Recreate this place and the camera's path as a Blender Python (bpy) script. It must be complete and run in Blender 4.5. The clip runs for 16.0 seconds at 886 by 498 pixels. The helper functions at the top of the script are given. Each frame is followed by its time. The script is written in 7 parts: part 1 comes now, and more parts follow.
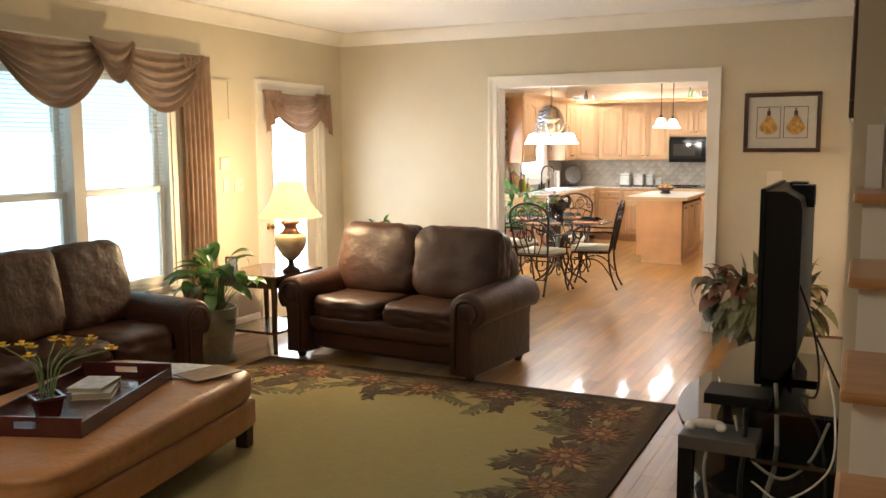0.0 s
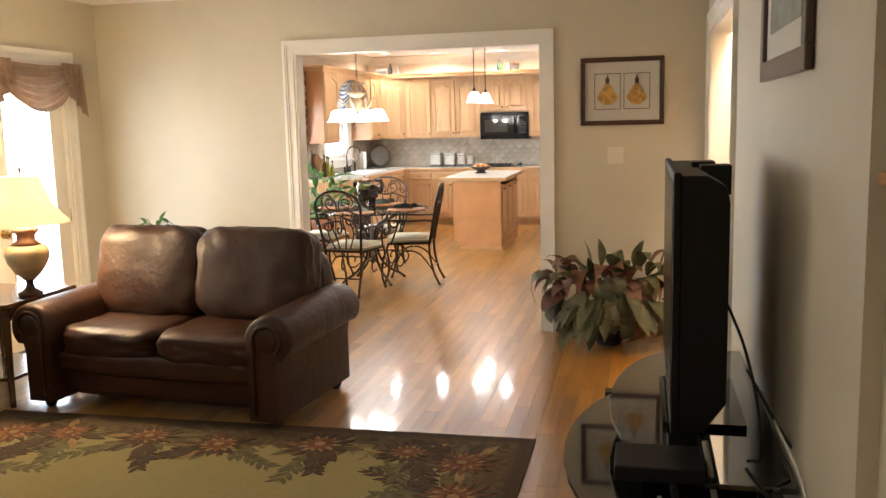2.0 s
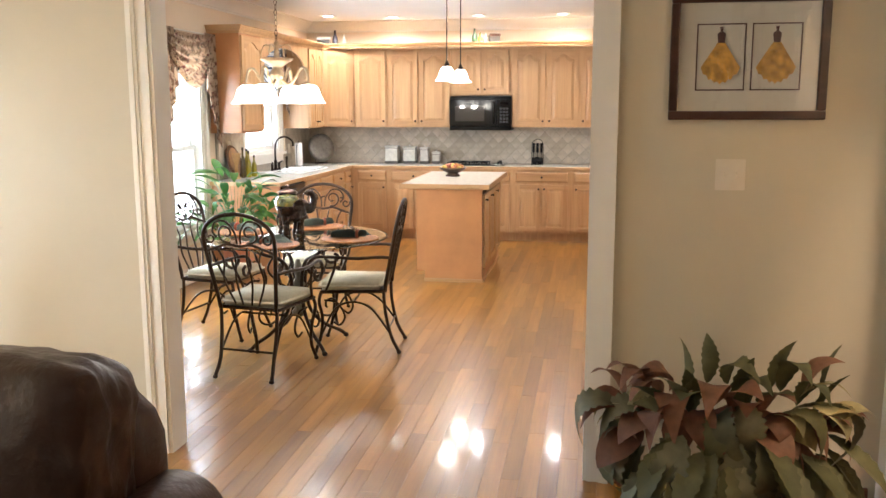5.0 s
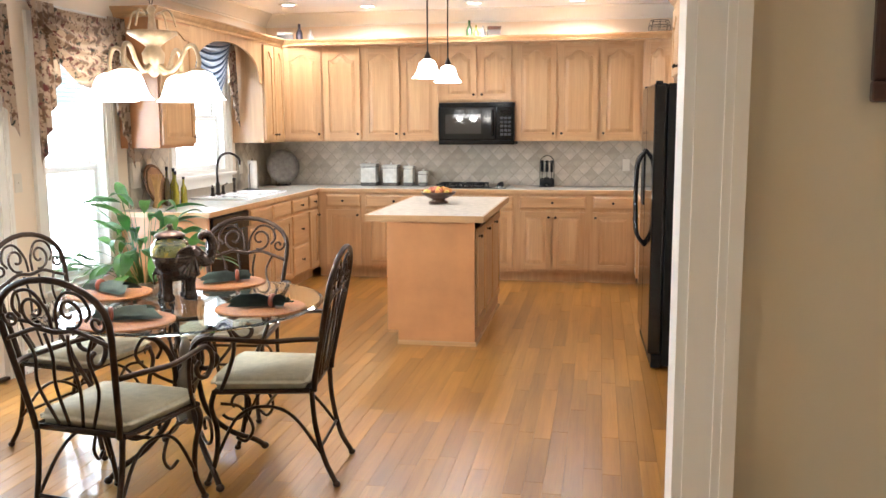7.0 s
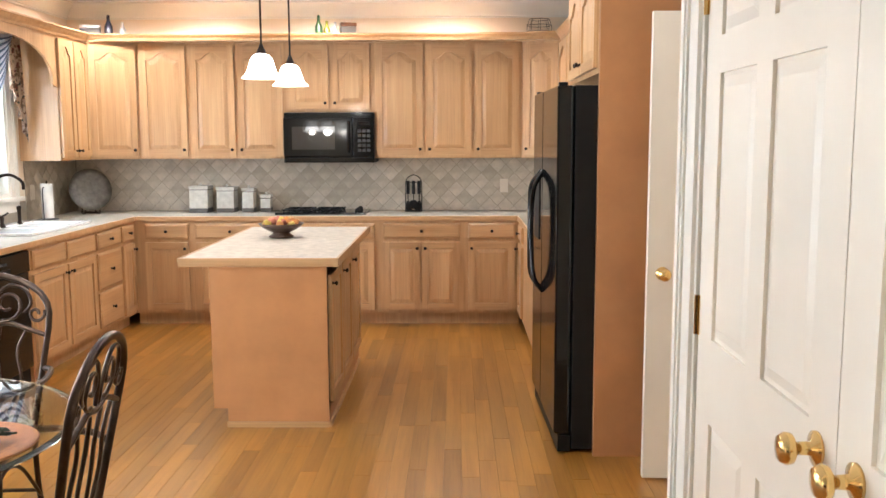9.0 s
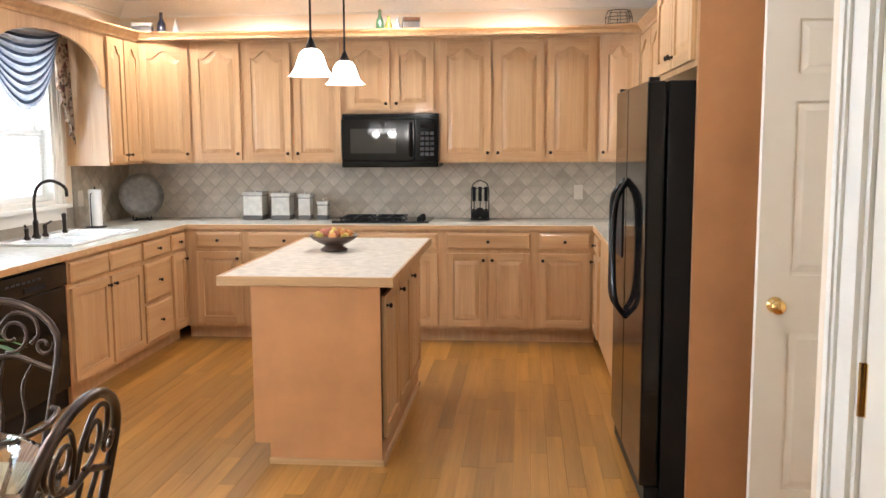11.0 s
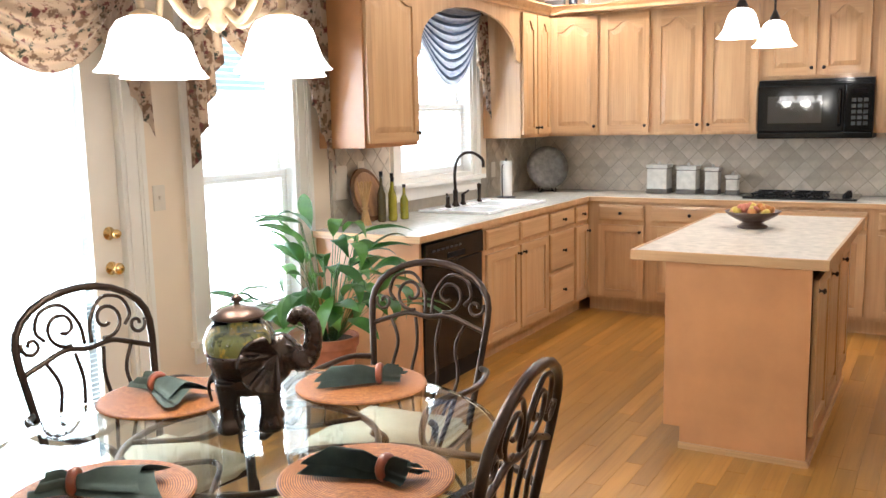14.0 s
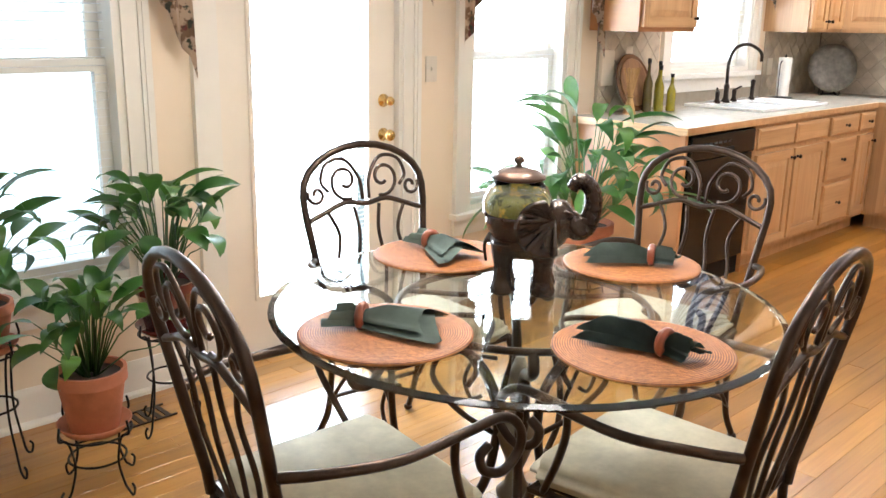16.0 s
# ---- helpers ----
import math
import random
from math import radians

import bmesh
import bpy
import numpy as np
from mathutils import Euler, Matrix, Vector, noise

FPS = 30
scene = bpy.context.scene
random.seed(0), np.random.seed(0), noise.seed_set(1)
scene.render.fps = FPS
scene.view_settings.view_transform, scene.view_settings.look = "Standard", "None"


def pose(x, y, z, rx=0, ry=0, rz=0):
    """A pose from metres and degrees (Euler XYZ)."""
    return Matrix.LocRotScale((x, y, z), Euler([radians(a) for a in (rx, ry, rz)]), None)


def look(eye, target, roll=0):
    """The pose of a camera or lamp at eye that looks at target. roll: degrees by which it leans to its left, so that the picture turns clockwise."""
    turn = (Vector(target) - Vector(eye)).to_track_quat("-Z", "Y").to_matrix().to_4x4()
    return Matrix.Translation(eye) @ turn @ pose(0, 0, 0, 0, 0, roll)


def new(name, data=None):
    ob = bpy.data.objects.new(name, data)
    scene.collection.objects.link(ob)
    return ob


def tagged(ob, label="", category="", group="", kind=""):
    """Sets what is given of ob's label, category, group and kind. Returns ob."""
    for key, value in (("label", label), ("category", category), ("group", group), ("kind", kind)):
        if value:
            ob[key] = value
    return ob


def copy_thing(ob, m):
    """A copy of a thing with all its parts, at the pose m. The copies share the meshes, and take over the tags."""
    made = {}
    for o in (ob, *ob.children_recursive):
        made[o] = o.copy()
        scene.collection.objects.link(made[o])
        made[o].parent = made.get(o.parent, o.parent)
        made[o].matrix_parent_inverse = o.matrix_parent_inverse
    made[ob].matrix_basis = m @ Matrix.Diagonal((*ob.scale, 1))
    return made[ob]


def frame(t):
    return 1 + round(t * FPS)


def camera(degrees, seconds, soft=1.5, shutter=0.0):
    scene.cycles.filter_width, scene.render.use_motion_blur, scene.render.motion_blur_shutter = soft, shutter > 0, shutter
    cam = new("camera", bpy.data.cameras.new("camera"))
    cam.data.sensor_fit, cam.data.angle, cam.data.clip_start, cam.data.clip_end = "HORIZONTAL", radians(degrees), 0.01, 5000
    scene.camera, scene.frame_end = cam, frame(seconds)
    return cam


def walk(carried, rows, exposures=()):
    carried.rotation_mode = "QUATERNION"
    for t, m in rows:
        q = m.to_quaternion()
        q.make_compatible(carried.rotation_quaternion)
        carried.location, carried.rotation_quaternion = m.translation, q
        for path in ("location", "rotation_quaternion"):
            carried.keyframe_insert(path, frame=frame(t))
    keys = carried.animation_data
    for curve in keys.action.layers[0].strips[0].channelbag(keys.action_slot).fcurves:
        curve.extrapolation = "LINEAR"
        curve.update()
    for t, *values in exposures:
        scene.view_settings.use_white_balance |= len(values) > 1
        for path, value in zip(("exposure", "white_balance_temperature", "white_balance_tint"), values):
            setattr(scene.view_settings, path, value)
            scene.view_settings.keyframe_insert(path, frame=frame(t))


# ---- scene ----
cam = camera(53.5, 16.0)
PATH = [
    (0, (0.744, -0.504, 1.639), (-0.116, 1.287, 1.404), -0.3),
    (0.5, (0.689, -0.276, 1.606), (-0.037, 1.570, 1.351), -0.5),
    (1, (0.571, -0.021, 1.623), (-0.065, 1.856, 1.354), -1.1),
    (1.5, (0.419, 0.313, 1.611), (-0.124, 2.219, 1.337), -1.4),
    (2, (0.242, 0.690, 1.616), (-0.197, 2.620, 1.331), -1.4),
    (2.5, (0.114, 1.153, 1.61), (-0.266, 3.095, 1.317), -1.1),
    (3, (-0.015, 1.601, 1.612), (-0.370, 3.547, 1.318), -0.9),
    (3.5, (-0.140, 2.059, 1.64), (-0.495, 4.004, 1.34), -0.7),
    (3.7, (-0.176, 2.236, 1.633), (-0.537, 4.180, 1.334), -0.4),
    (5.8, (-0.639, 4.542, 1.617), (-0.956, 6.489, 1.289), -0.1),
    (6, (-0.648, 4.751, 1.619), (-0.976, 6.697, 1.294), 0.1),
    (6.5, (-0.622, 5.274, 1.561), (-0.978, 7.219, 1.259), -0.6),
    (7, (-0.65, 5.715, 1.53), (-0.996, 7.665, 1.251), -0.3),
    (7.5, (-0.714, 6.099, 1.52), (-0.988, 8.062, 1.254), -0.1),
    (8, (-0.785, 6.49, 1.547), (-0.939, 8.466, 1.282), -0.2),
    (8.5, (-0.807, 6.822, 1.528), (-0.866, 8.805, 1.277), -0.2),
    (8.7, (-0.804, 6.935, 1.528), (-0.834, 8.919, 1.279), -0.2),
    (10.8, (-0.793, 7.624, 1.549), (-0.927, 9.604, 1.303), -0.4),
    (11, (-0.81, 7.642, 1.545), (-0.995, 9.618, 1.299), -0.3),
    (11.5, (-0.866, 7.666, 1.547), (-1.175, 9.625, 1.294), -0.2),
    (12, (-0.915, 7.701, 1.53), (-1.361, 9.635, 1.278), -0.4),
    (12.5, (-0.943, 7.734, 1.52), (-1.532, 9.628, 1.266), -0.7),
    (13, (-0.97, 7.746, 1.515), (-1.692, 9.593, 1.254), -1.0),
    (13.5, (-0.985, 7.74, 1.52), (-1.842, 9.525, 1.243), -1.2),
    (14, (-1.006, 7.736, 1.521), (-1.997, 9.449, 1.23), -1.2),
    (14.5, (-1.039, 7.73, 1.511), (-2.146, 9.366, 1.192), -0.8),
    (15, (-1.078, 7.732, 1.487), (-2.285, 9.283, 1.114), -0.4),
    (15.5, (-1.1, 7.727, 1.463), (-2.395, 9.185, 1.021), 0.3),
    (16, (-1.129, 7.7, 1.428), (-2.507, 9.057, 0.917), 1.1),
]
walk(cam, [(t, look(eye, target, roll)) for t, eye, target, roll in PATH],
     [(0.0, 0.28, 6250, 10), (3.5, 0.22, 6200, 10), (7.0, 0.08, 5950, 10), (8.5, 0.02, 6000, 10), (11.0, -0.08, 5950, 10), (13.0, -0.12, 5950, 10), (15.0, -0.06, 5950, 10), (16.0, 0.14, 6000, 10)])

# ---- world and lights ----
TAU = math.tau
WX, XR, YS, YB, ZC, ZL = -4.18, 0.38, 7.34, 14.86, 2.70, 2.765
world = bpy.data.worlds.new("world")
scene.world = world
world.use_nodes = True
wn = world.node_tree
sky = wn.nodes.new("ShaderNodeTexSky")
sky.sky_type, sky.sun_disc = "NISHITA", False
sky.sun_elevation, sky.sun_rotation = radians(48), radians(250)
wn.links.new(sky.outputs[0], wn.nodes["Background"].inputs[0])
wn.nodes["Background"].inputs[1].default_value = 0.15


def lamp(name, kind, at, power, color, size=0.1, to=None, size_y=None, spot=None):
    data = bpy.data.lights.new(name, kind)
    data.energy, data.color = power, color
    if kind == "AREA":
        data.size = size
        if size_y:
            data.shape, data.size_y = "RECTANGLE", size_y
    elif kind == "SUN":
        data.angle = size
    else:
        data.shadow_soft_size = size
    if spot:
        data.spot_size, data.spot_blend = radians(spot), 0.6
    ob = new(name, data)
    ob.matrix_world = look(at, to) if to else Matrix.Translation(at)
    return ob


sun = lamp("sun", "SUN", (-30, -8, 30), 2.0, (1.0, 0.94, 0.86), radians(0.5), to=(0, 0, 0))
DAY = (0.86, 0.94, 1.0)
WARM = (1.0, 0.72, 0.40)
SOFT = (1.0, 0.90, 0.76)
for y, w, h, zc, p in ((8.45, 1.2, 1.5, 1.2, 7), (9.94, 0.65, 1.8, 1.1, 78), (11.25, 0.75, 1.7, 1.3, 66), (13.18, 0.9, 1.1, 1.6, 44),
                       (3.9, 1.8, 1.7, 1.35, 7.5), (6.44, 0.7, 1.9, 1.2, 44)):
    lamp("window_light", "AREA", (WX - 0.13, y, zc), p, (0.66, 0.93, 1.0) if y == 3.9 else DAY, w, to=(0, y, zc - 0.1), size_y=h)
# far row first; the last three are guessed, added in the unseen ceiling
RECESSED = [(-3.66, 14.12), (-2.93, 14.38), (-1.87, 14.36), (-0.88, 14.38), (-3.3, 12.2), (-0.6, 12.2), (-0.6, 10.4)]
for x, y in RECESSED:
    lamp("recessed_light", "SPOT", (x, y, ZC - 0.03), 60 if y > 13 else 27, (1.0, 0.95, 0.90), 0.06, to=(x, y, 0), spot=164)


# ---- materials ----
def nodes_of(name):
    m = bpy.data.materials.new(name)
    m.use_nodes = True
    nt = m.node_tree
    return m, nt, nt.nodes["Principled BSDF"]


def set_in(b, **kw):
    for k, v in kw.items():
        b.inputs[k.replace("_", " ")].default_value = v


def coords(nt, scale=(1, 1, 1), rnd=False, world_space=False):
    if world_space:
        src = nt.nodes.new("ShaderNodeNewGeometry").outputs["Position"]
    else:
        src = nt.nodes.new("ShaderNodeTexCoord").outputs["Object"]
    mp = nt.nodes.new("ShaderNodeMapping")
    mp.inputs["Scale"].default_value = scale
    nt.links.new(src, mp.inputs["Vector"])
    if rnd:
        oi = nt.nodes.new("ShaderNodeObjectInfo")
        mul = nt.nodes.new("ShaderNodeMath")
        mul.operation, mul.inputs[1].default_value = "MULTIPLY", 37.0
        nt.links.new(oi.outputs["Random"], mul.inputs[0])
        nt.links.new(mul.outputs[0], mp.inputs["Location"])
    return mp.outputs[0]


def noise_of(nt, vec, scale, detail=4, rough=0.55):
    n = nt.nodes.new("ShaderNodeTexNoise")
    n.inputs["Scale"].default_value, n.inputs["Detail"].default_value, n.inputs["Roughness"].default_value = scale, detail, rough
    nt.links.new(vec, n.inputs["Vector"])
    return n.outputs["Fac"]


def ramp(nt, fac, stops):
    r = nt.nodes.new("ShaderNodeValToRGB")
    els = r.color_ramp.elements
    while len(els) < len(stops):
        els.new(0.5)
    for e, (p, c) in zip(els, stops):
        e.position, e.color = p, (*c, 1)
    nt.links.new(fac, r.inputs[0])
    return r.outputs[0]


def mix(nt, a, b, fac, mode="MIX"):
    m = nt.nodes.new("ShaderNodeMix")
    m.data_type, m.blend_type = "RGBA", mode
    for sock, v in ((m.inputs[0], fac), (m.inputs[6], a), (m.inputs[7], b)):
        if hasattr(v, "links"):
            nt.links.new(v, sock)
        else:
            sock.default_value = v if isinstance(v, (int, float)) else (*v, 1)
    return m.outputs[2]


def bump(nt, bsdf, fac, strength, dist=0.002):
    b = nt.nodes.new("ShaderNodeBump")
    b.inputs["Strength"].default_value, b.inputs["Distance"].default_value = strength, dist
    nt.links.new(fac, b.inputs["Height"])
    nt.links.new(b.outputs[0], bsdf.inputs["Normal"])


def painted(name, color, rough=0.5, vary=0.06, scale=3.0, relief=0.08, fine=220.0, metal=0.0):
    m, nt, b = nodes_of(name)
    v = coords(nt, world_space=True)
    dark = tuple(c * (1 - vary) for c in color)
    light = tuple(min(1, c * (1 + vary)) for c in color)
    nt.links.new(ramp(nt, noise_of(nt, v, scale), [(0.3, dark), (0.7, light)]), b.inputs["Base Color"])
    set_in(b, Roughness=rough, Metallic=metal)
    if relief:
        bump(nt, b, noise_of(nt, v, fine, 2), relief, 0.0008)
    return m


def plain(name, color, rough=0.4, metal=0.0, vary=0.08, relief=0.0, scale=18.0, coat=0.0, fine=150.0):
    m, nt, b = nodes_of(name)
    v = coords(nt)
    dark = tuple(c * (1 - vary) for c in color)
    light = tuple(min(1, c * (1 + vary)) for c in color)
    f = noise_of(nt, v, scale)
    nt.links.new(ramp(nt, f, [(0.3, dark), (0.7, light)]), b.inputs["Base Color"])
    set_in(b, Roughness=rough, Metallic=metal, Coat_Weight=coat)
    if relief:
        bump(nt, b, noise_of(nt, v, fine, 3), relief, 0.001)
    return m


def wooden(name, pale, dark, rough=0.35, axis=2, per="object", coat=0.0, grain=1.0, spread=0.25):
    m, nt, b = nodes_of(name)
    sc = [14.0 * grain] * 3
    sc[axis] = 0.9 * grain
    v = coords(nt, tuple(sc), rnd=True, world_space=(per == "island"))
    big = noise_of(nt, v, 1.3, 3, 0.6)
    fine_sc = [110.0 * grain] * 3
    fine_sc[axis] = 2.2 * grain
    v2 = coords(nt, tuple(fine_sc), rnd=True, world_space=(per == "island"))
    fine = noise_of(nt, v2, 1.0, 3, 0.6)
    base = ramp(nt, big, [(0.28, dark), (0.5, tuple((p + d) / 2 for p, d in zip(pale, dark))), (0.72, pale)])
    col = mix(nt, base, (0.55, 0.50, 0.45), ramp(nt, fine, [(0.50, (0, 0, 0)), (0.80, (0.45, 0.45, 0.45))]), "MULTIPLY")
    if per == "island":
        src = nt.nodes.new("ShaderNodeNewGeometry").outputs["Random Per Island"]
    else:
        src = nt.nodes.new("ShaderNodeObjectInfo").outputs["Random"]
    lo, hi = 1 - spread, 1.0
    col = mix(nt, col, ramp(nt, src, [(0.0, (lo, lo * 0.97, lo * 0.92)), (0.5, (0.5 * lo + 0.5 * hi,) * 3), (1.0, (hi, hi, hi))]), 1.0, "MULTIPLY")
    nt.links.new(col, b.inputs["Base Color"])
    set_in(b, Roughness=rough, Coat_Weight=coat, Coat_Roughness=0.08)
    bump(nt, b, fine, 0.12, 0.0006)
    return m


def glowing(name, color, strength, base=(0.9, 0.88, 0.85)):
    m, nt, b = nodes_of(name)
    v = coords(nt)
    set_in(b, Roughness=0.3, Base_Color=(*base, 1), Emission_Strength=strength)
    nt.links.new(ramp(nt, noise_of(nt, v, 6.0), [(0.3, tuple(c * 0.93 for c in color)), (0.7, color)]), b.inputs["Emission Color"])
    return m


def glassy(name, color=(1, 1, 1), rough=0.0, ior=1.45):
    m, nt, b = nodes_of(name)
    set_in(b, Base_Color=(*color, 1), Roughness=rough, Transmission_Weight=1.0, IOR=ior)
    return m


WALL = painted("tan_wall_paint", (0.55, 0.495, 0.375), 0.62, 0.05, 1.5, 0.10)
KWALL = painted("cream_wall_paint", (0.77, 0.65, 0.50), 0.62, 0.05, 1.5, 0.10)
CEIL = painted("ceiling_paint", (0.88, 0.89, 0.90), 0.8, 0.03, 1.2, 0.12)
TRIM = painted("white_trim_paint", (0.78, 0.75, 0.68), 0.35, 0.03, 4.0, 0.03)
DOORW = painted("white_door_paint", (0.80, 0.74, 0.64), 0.35, 0.03, 4.0, 0.03)
OAK = wooden("honey_oak", (0.64, 0.400, 0.200), (0.50, 0.290, 0.130), 0.38, 2, coat=0.15, spread=0.14)
OAKH = wooden("honey_oak_rail", (0.62, 0.385, 0.190), (0.48, 0.275, 0.122), 0.38, 0, coat=0.15, spread=0.14)
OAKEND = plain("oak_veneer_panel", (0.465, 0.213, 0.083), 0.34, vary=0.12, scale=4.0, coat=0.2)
FLOORP = wooden("oak_floor_board", (0.490, 0.228, 0.040), (0.315, 0.134, 0.021), 0.30, 1, coat=0.58, spread=0.40)
FLOORS = wooden("oak_floor_boards_far", (0.490, 0.228, 0.040), (0.315, 0.134, 0.021), 0.30, 1, per="island", coat=0.58, spread=0.40)
TREAD = wooden("oak_tread", (0.50, 0.27, 0.12), (0.40, 0.19, 0.07), 0.3, 0, coat=0.2, spread=0.1)
BLACK = plain("black_gloss_enamel", (0.006, 0.006, 0.006), 0.07)
set_in(BLACK.node_tree.nodes["Principled BSDF"], Specular_IOR_Level=0.32)
BLACKM = plain("black_matte_plastic", (0.006, 0.006, 0.006), 0.48)
set_in(BLACKM.node_tree.nodes["Principled BSDF"], Specular_IOR_Level=0.22)
SCREEN = plain("dark_screen", (0.006, 0.0045, 0.004), 0.2)
set_in(SCREEN.node_tree.nodes["Principled BSDF"], Specular_IOR_Level=0.04)
IRON = plain("bronze_iron", (0.055, 0.036, 0.026), 0.32, 0.75, 0.3, 0.3)
KNOB = plain("dark_bronze", (0.03, 0.022, 0.018), 0.35, 0.8)
BRASS = plain("polished_brass", (0.80, 0.55, 0.22), 0.14, 1.0, 0.05)
GROUT = plain("grout", (0.33, 0.29, 0.23), 0.85)
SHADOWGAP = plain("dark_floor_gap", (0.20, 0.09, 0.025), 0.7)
BACKDROP = glowing("hazy_daylight", (0.52, 0.80, 0.88), 1.0)
BLIND = plain("white_vinyl_blind", (0.82, 0.84, 0.86), 0.5, vary=0.02)
GLASS = glassy("clear_glass", (1, 1, 1))


def fabric(name, base, spots, scale, rough=0.75):
    m, nt, bs = nodes_of(name)
    v = coords(nt, world_space=True)
    c = None
    col = base
    for k, (clr, lo, hi) in enumerate(spots):
        mp = nt.nodes.new("ShaderNodeMapping")
        mp.inputs["Location"].default_value = (k * 7.3, k * 3.1, k * 5.7)
        nt.links.new(v, mp.inputs["Vector"])
        f = noise_of(nt, mp.outputs[0], scale * (1 + 0.25 * k), 3, 0.6)
        col = mix(nt, col, clr, ramp(nt, f, [(lo, (0, 0, 0)), (hi, (1, 1, 1))]))
    if hasattr(col, "links"):
        nt.links.new(col, bs.inputs["Base Color"])
    set_in(bs, Roughness=rough, Sheen_Weight=0.3)
    bump(nt, bs, noise_of(nt, v, 400, 2), 0.15, 0.0006)
    return m


# ---- mesh helpers ----
def bx(bm, x0, x1, y0, y1, z0, z1):
    v = [bm.verts.new((x, y, z)) for z in (z0, z1) for x, y in ((x0, y0), (x1, y0), (x1, y1), (x0, y1))]
    for f in ((3, 2, 1, 0), (4, 5, 6, 7), (0, 1, 5, 4), (1, 2, 6, 5), (2, 3, 7, 6), (3, 0, 4, 7)):
        bm.faces.new([v[i] for i in f])
    return v


def prism(bm, pts, a, b, axis="y"):
    """A closed outline, drawn out from a to b along the axis."""
    def put(p, q):
        return {"y": (p[0], q, p[1]), "x": (q, p[0], p[1]), "z": (p[0], p[1], q)}[axis]
    lo = [bm.verts.new(put(p, a)) for p in pts]
    hi = [bm.verts.new(put(p, b)) for p in pts]
    n = len(pts)
    bm.faces.new(lo)
    bm.faces.new(hi[::-1])
    for i in range(n):
        bm.faces.new((lo[i], hi[i], hi[(i + 1) % n], lo[(i + 1) % n]))
    return lo, hi


def tube(bm, pts, r, seg=6, close=False, r_end=None):
    pts = [Vector(p) for p in pts]
    n = len(pts)
    rings = []
    up = None
    for i, p in enumerate(pts):
        if close:
            d = pts[(i + 1) % n] - pts[i - 1]
        else:
            d = pts[min(i + 1, n - 1)] - pts[max(i - 1, 0)]
        d = d.normalized() if d.length > 1e-9 else Vector((0, 0, 1))
        if up is None:
            up = d.orthogonal().normalized()
        up = (up - d * up.dot(d))
        up = up.normalized() if up.length > 1e-6 else d.orthogonal().normalized()
        side = d.cross(up)
        rr = r if r_end is None else r + (r_end - r) * i / max(1, n - 1)
        rings.append([bm.verts.new(p + (up * math.cos(TAU * k / seg) + side * math.sin(TAU * k / seg)) * rr) for k in range(seg)])
    m = n if close else n - 1
    for i in range(m):
        a, b = rings[i], rings[(i + 1) % n]
        for k in range(seg):
            bm.faces.new((a[k], a[(k + 1) % seg], b[(k + 1) % seg], b[k]))
    if not close:
        bm.faces.new(rings[0][::-1])
        bm.faces.new(rings[-1])


def lathe(bm, prof, seg=20, at=(0, 0, 0), close_ends=True):
    rings = []
    for r, z in prof:
        rings.append([bm.verts.new((at[0] + r * math.cos(TAU * k / seg), at[1] + r * math.sin(TAU * k / seg), at[2] + z)) for k in range(seg)])
    for a, b in zip(rings, rings[1:]):
        for k in range(seg):
            bm.faces.new((a[k], a[(k + 1) % seg], b[(k + 1) % seg], b[k]))
    if close_ends:
        bm.faces.new(rings[0][::-1])
        bm.faces.new(rings[-1])


def ball(bm, c, r, squash=(1, 1, 1), u=12, v=8):
    bmesh.ops.create_uvsphere(bm, u_segments=u, v_segments=v, radius=1.0,
                              matrix=Matrix.LocRotScale(c, None, (r * squash[0], r * squash[1], r * squash[2])))


def curve_pts(ctrl, n=8):
    """A smooth line through the given points."""
    c = [Vector(p) for p in ctrl]
    c = [2 * c[0] - c[1]] + c + [2 * c[-1] - c[-2]]
    out = []
    for i in range(1, len(c) - 2):
        p0, p1, p2, p3 = c[i - 1:i + 3]
        for k in range(n):
            t = k / n
            out.append(0.5 * ((2 * p1) + (p2 - p0) * t + (2 * p0 - 5 * p1 + 4 * p2 - p3) * t * t + (3 * p1 - p0 - 3 * p2 + p3) * t ** 3))
    out.append(c[-2])
    return out


def finish(name, bm, mat, smooth=False, bevel=0.0, seg=2):
    if bevel:
        bmesh.ops.bevel(bm, geom=list(bm.edges), offset=bevel, segments=seg, affect="EDGES", profile=0.6, clamp_overlap=True)
    bmesh.ops.recalc_face_normals(bm, faces=bm.faces)
    me = bpy.data.meshes.new(name)
    bm.to_mesh(me)
    bm.free()
    me.materials.append(mat)
    if smooth:
        me.polygons.foreach_set("use_smooth", [True] * len(me.polygons))
    ob = new(name, me)
    return ob


def soften(ob, angle=40):
    """Smooth shading with hard edges kept where faces meet at a steep angle."""
    me = ob.data
    me.polygons.foreach_set("use_smooth", [True] * len(me.polygons))
    me.set_sharp_from_angle(angle=radians(angle))
    return ob


def part(name, bm, mat, parent, label="", smooth=False, bevel=0.0, seg=2, auto=0):
    ob = finish(name, bm, mat, smooth, bevel, seg)
    if auto:
        soften(ob, auto)
    ob.parent = parent
    return tagged(ob, label)


def thing(name, label, category, at=(0, 0, 0), rz=0.0, group="", kind=""):
    ob = new(name)
    ob.empty_display_size = 0.1
    ob.matrix_world = pose(*at, 0, 0, rz)
    return tagged(ob, label, category, group, kind)


def solo(name, bm, mat, label, category="", group="", kind="", smooth=False, bevel=0.0, at=None, rz=0.0, auto=0):
    ob = finish(name, bm, mat, smooth, bevel)
    if auto:
        soften(ob, auto)
    if at:
        ob.matrix_world = pose(*at, 0, 0, rz)
    return tagged(ob, label, category, group, kind)


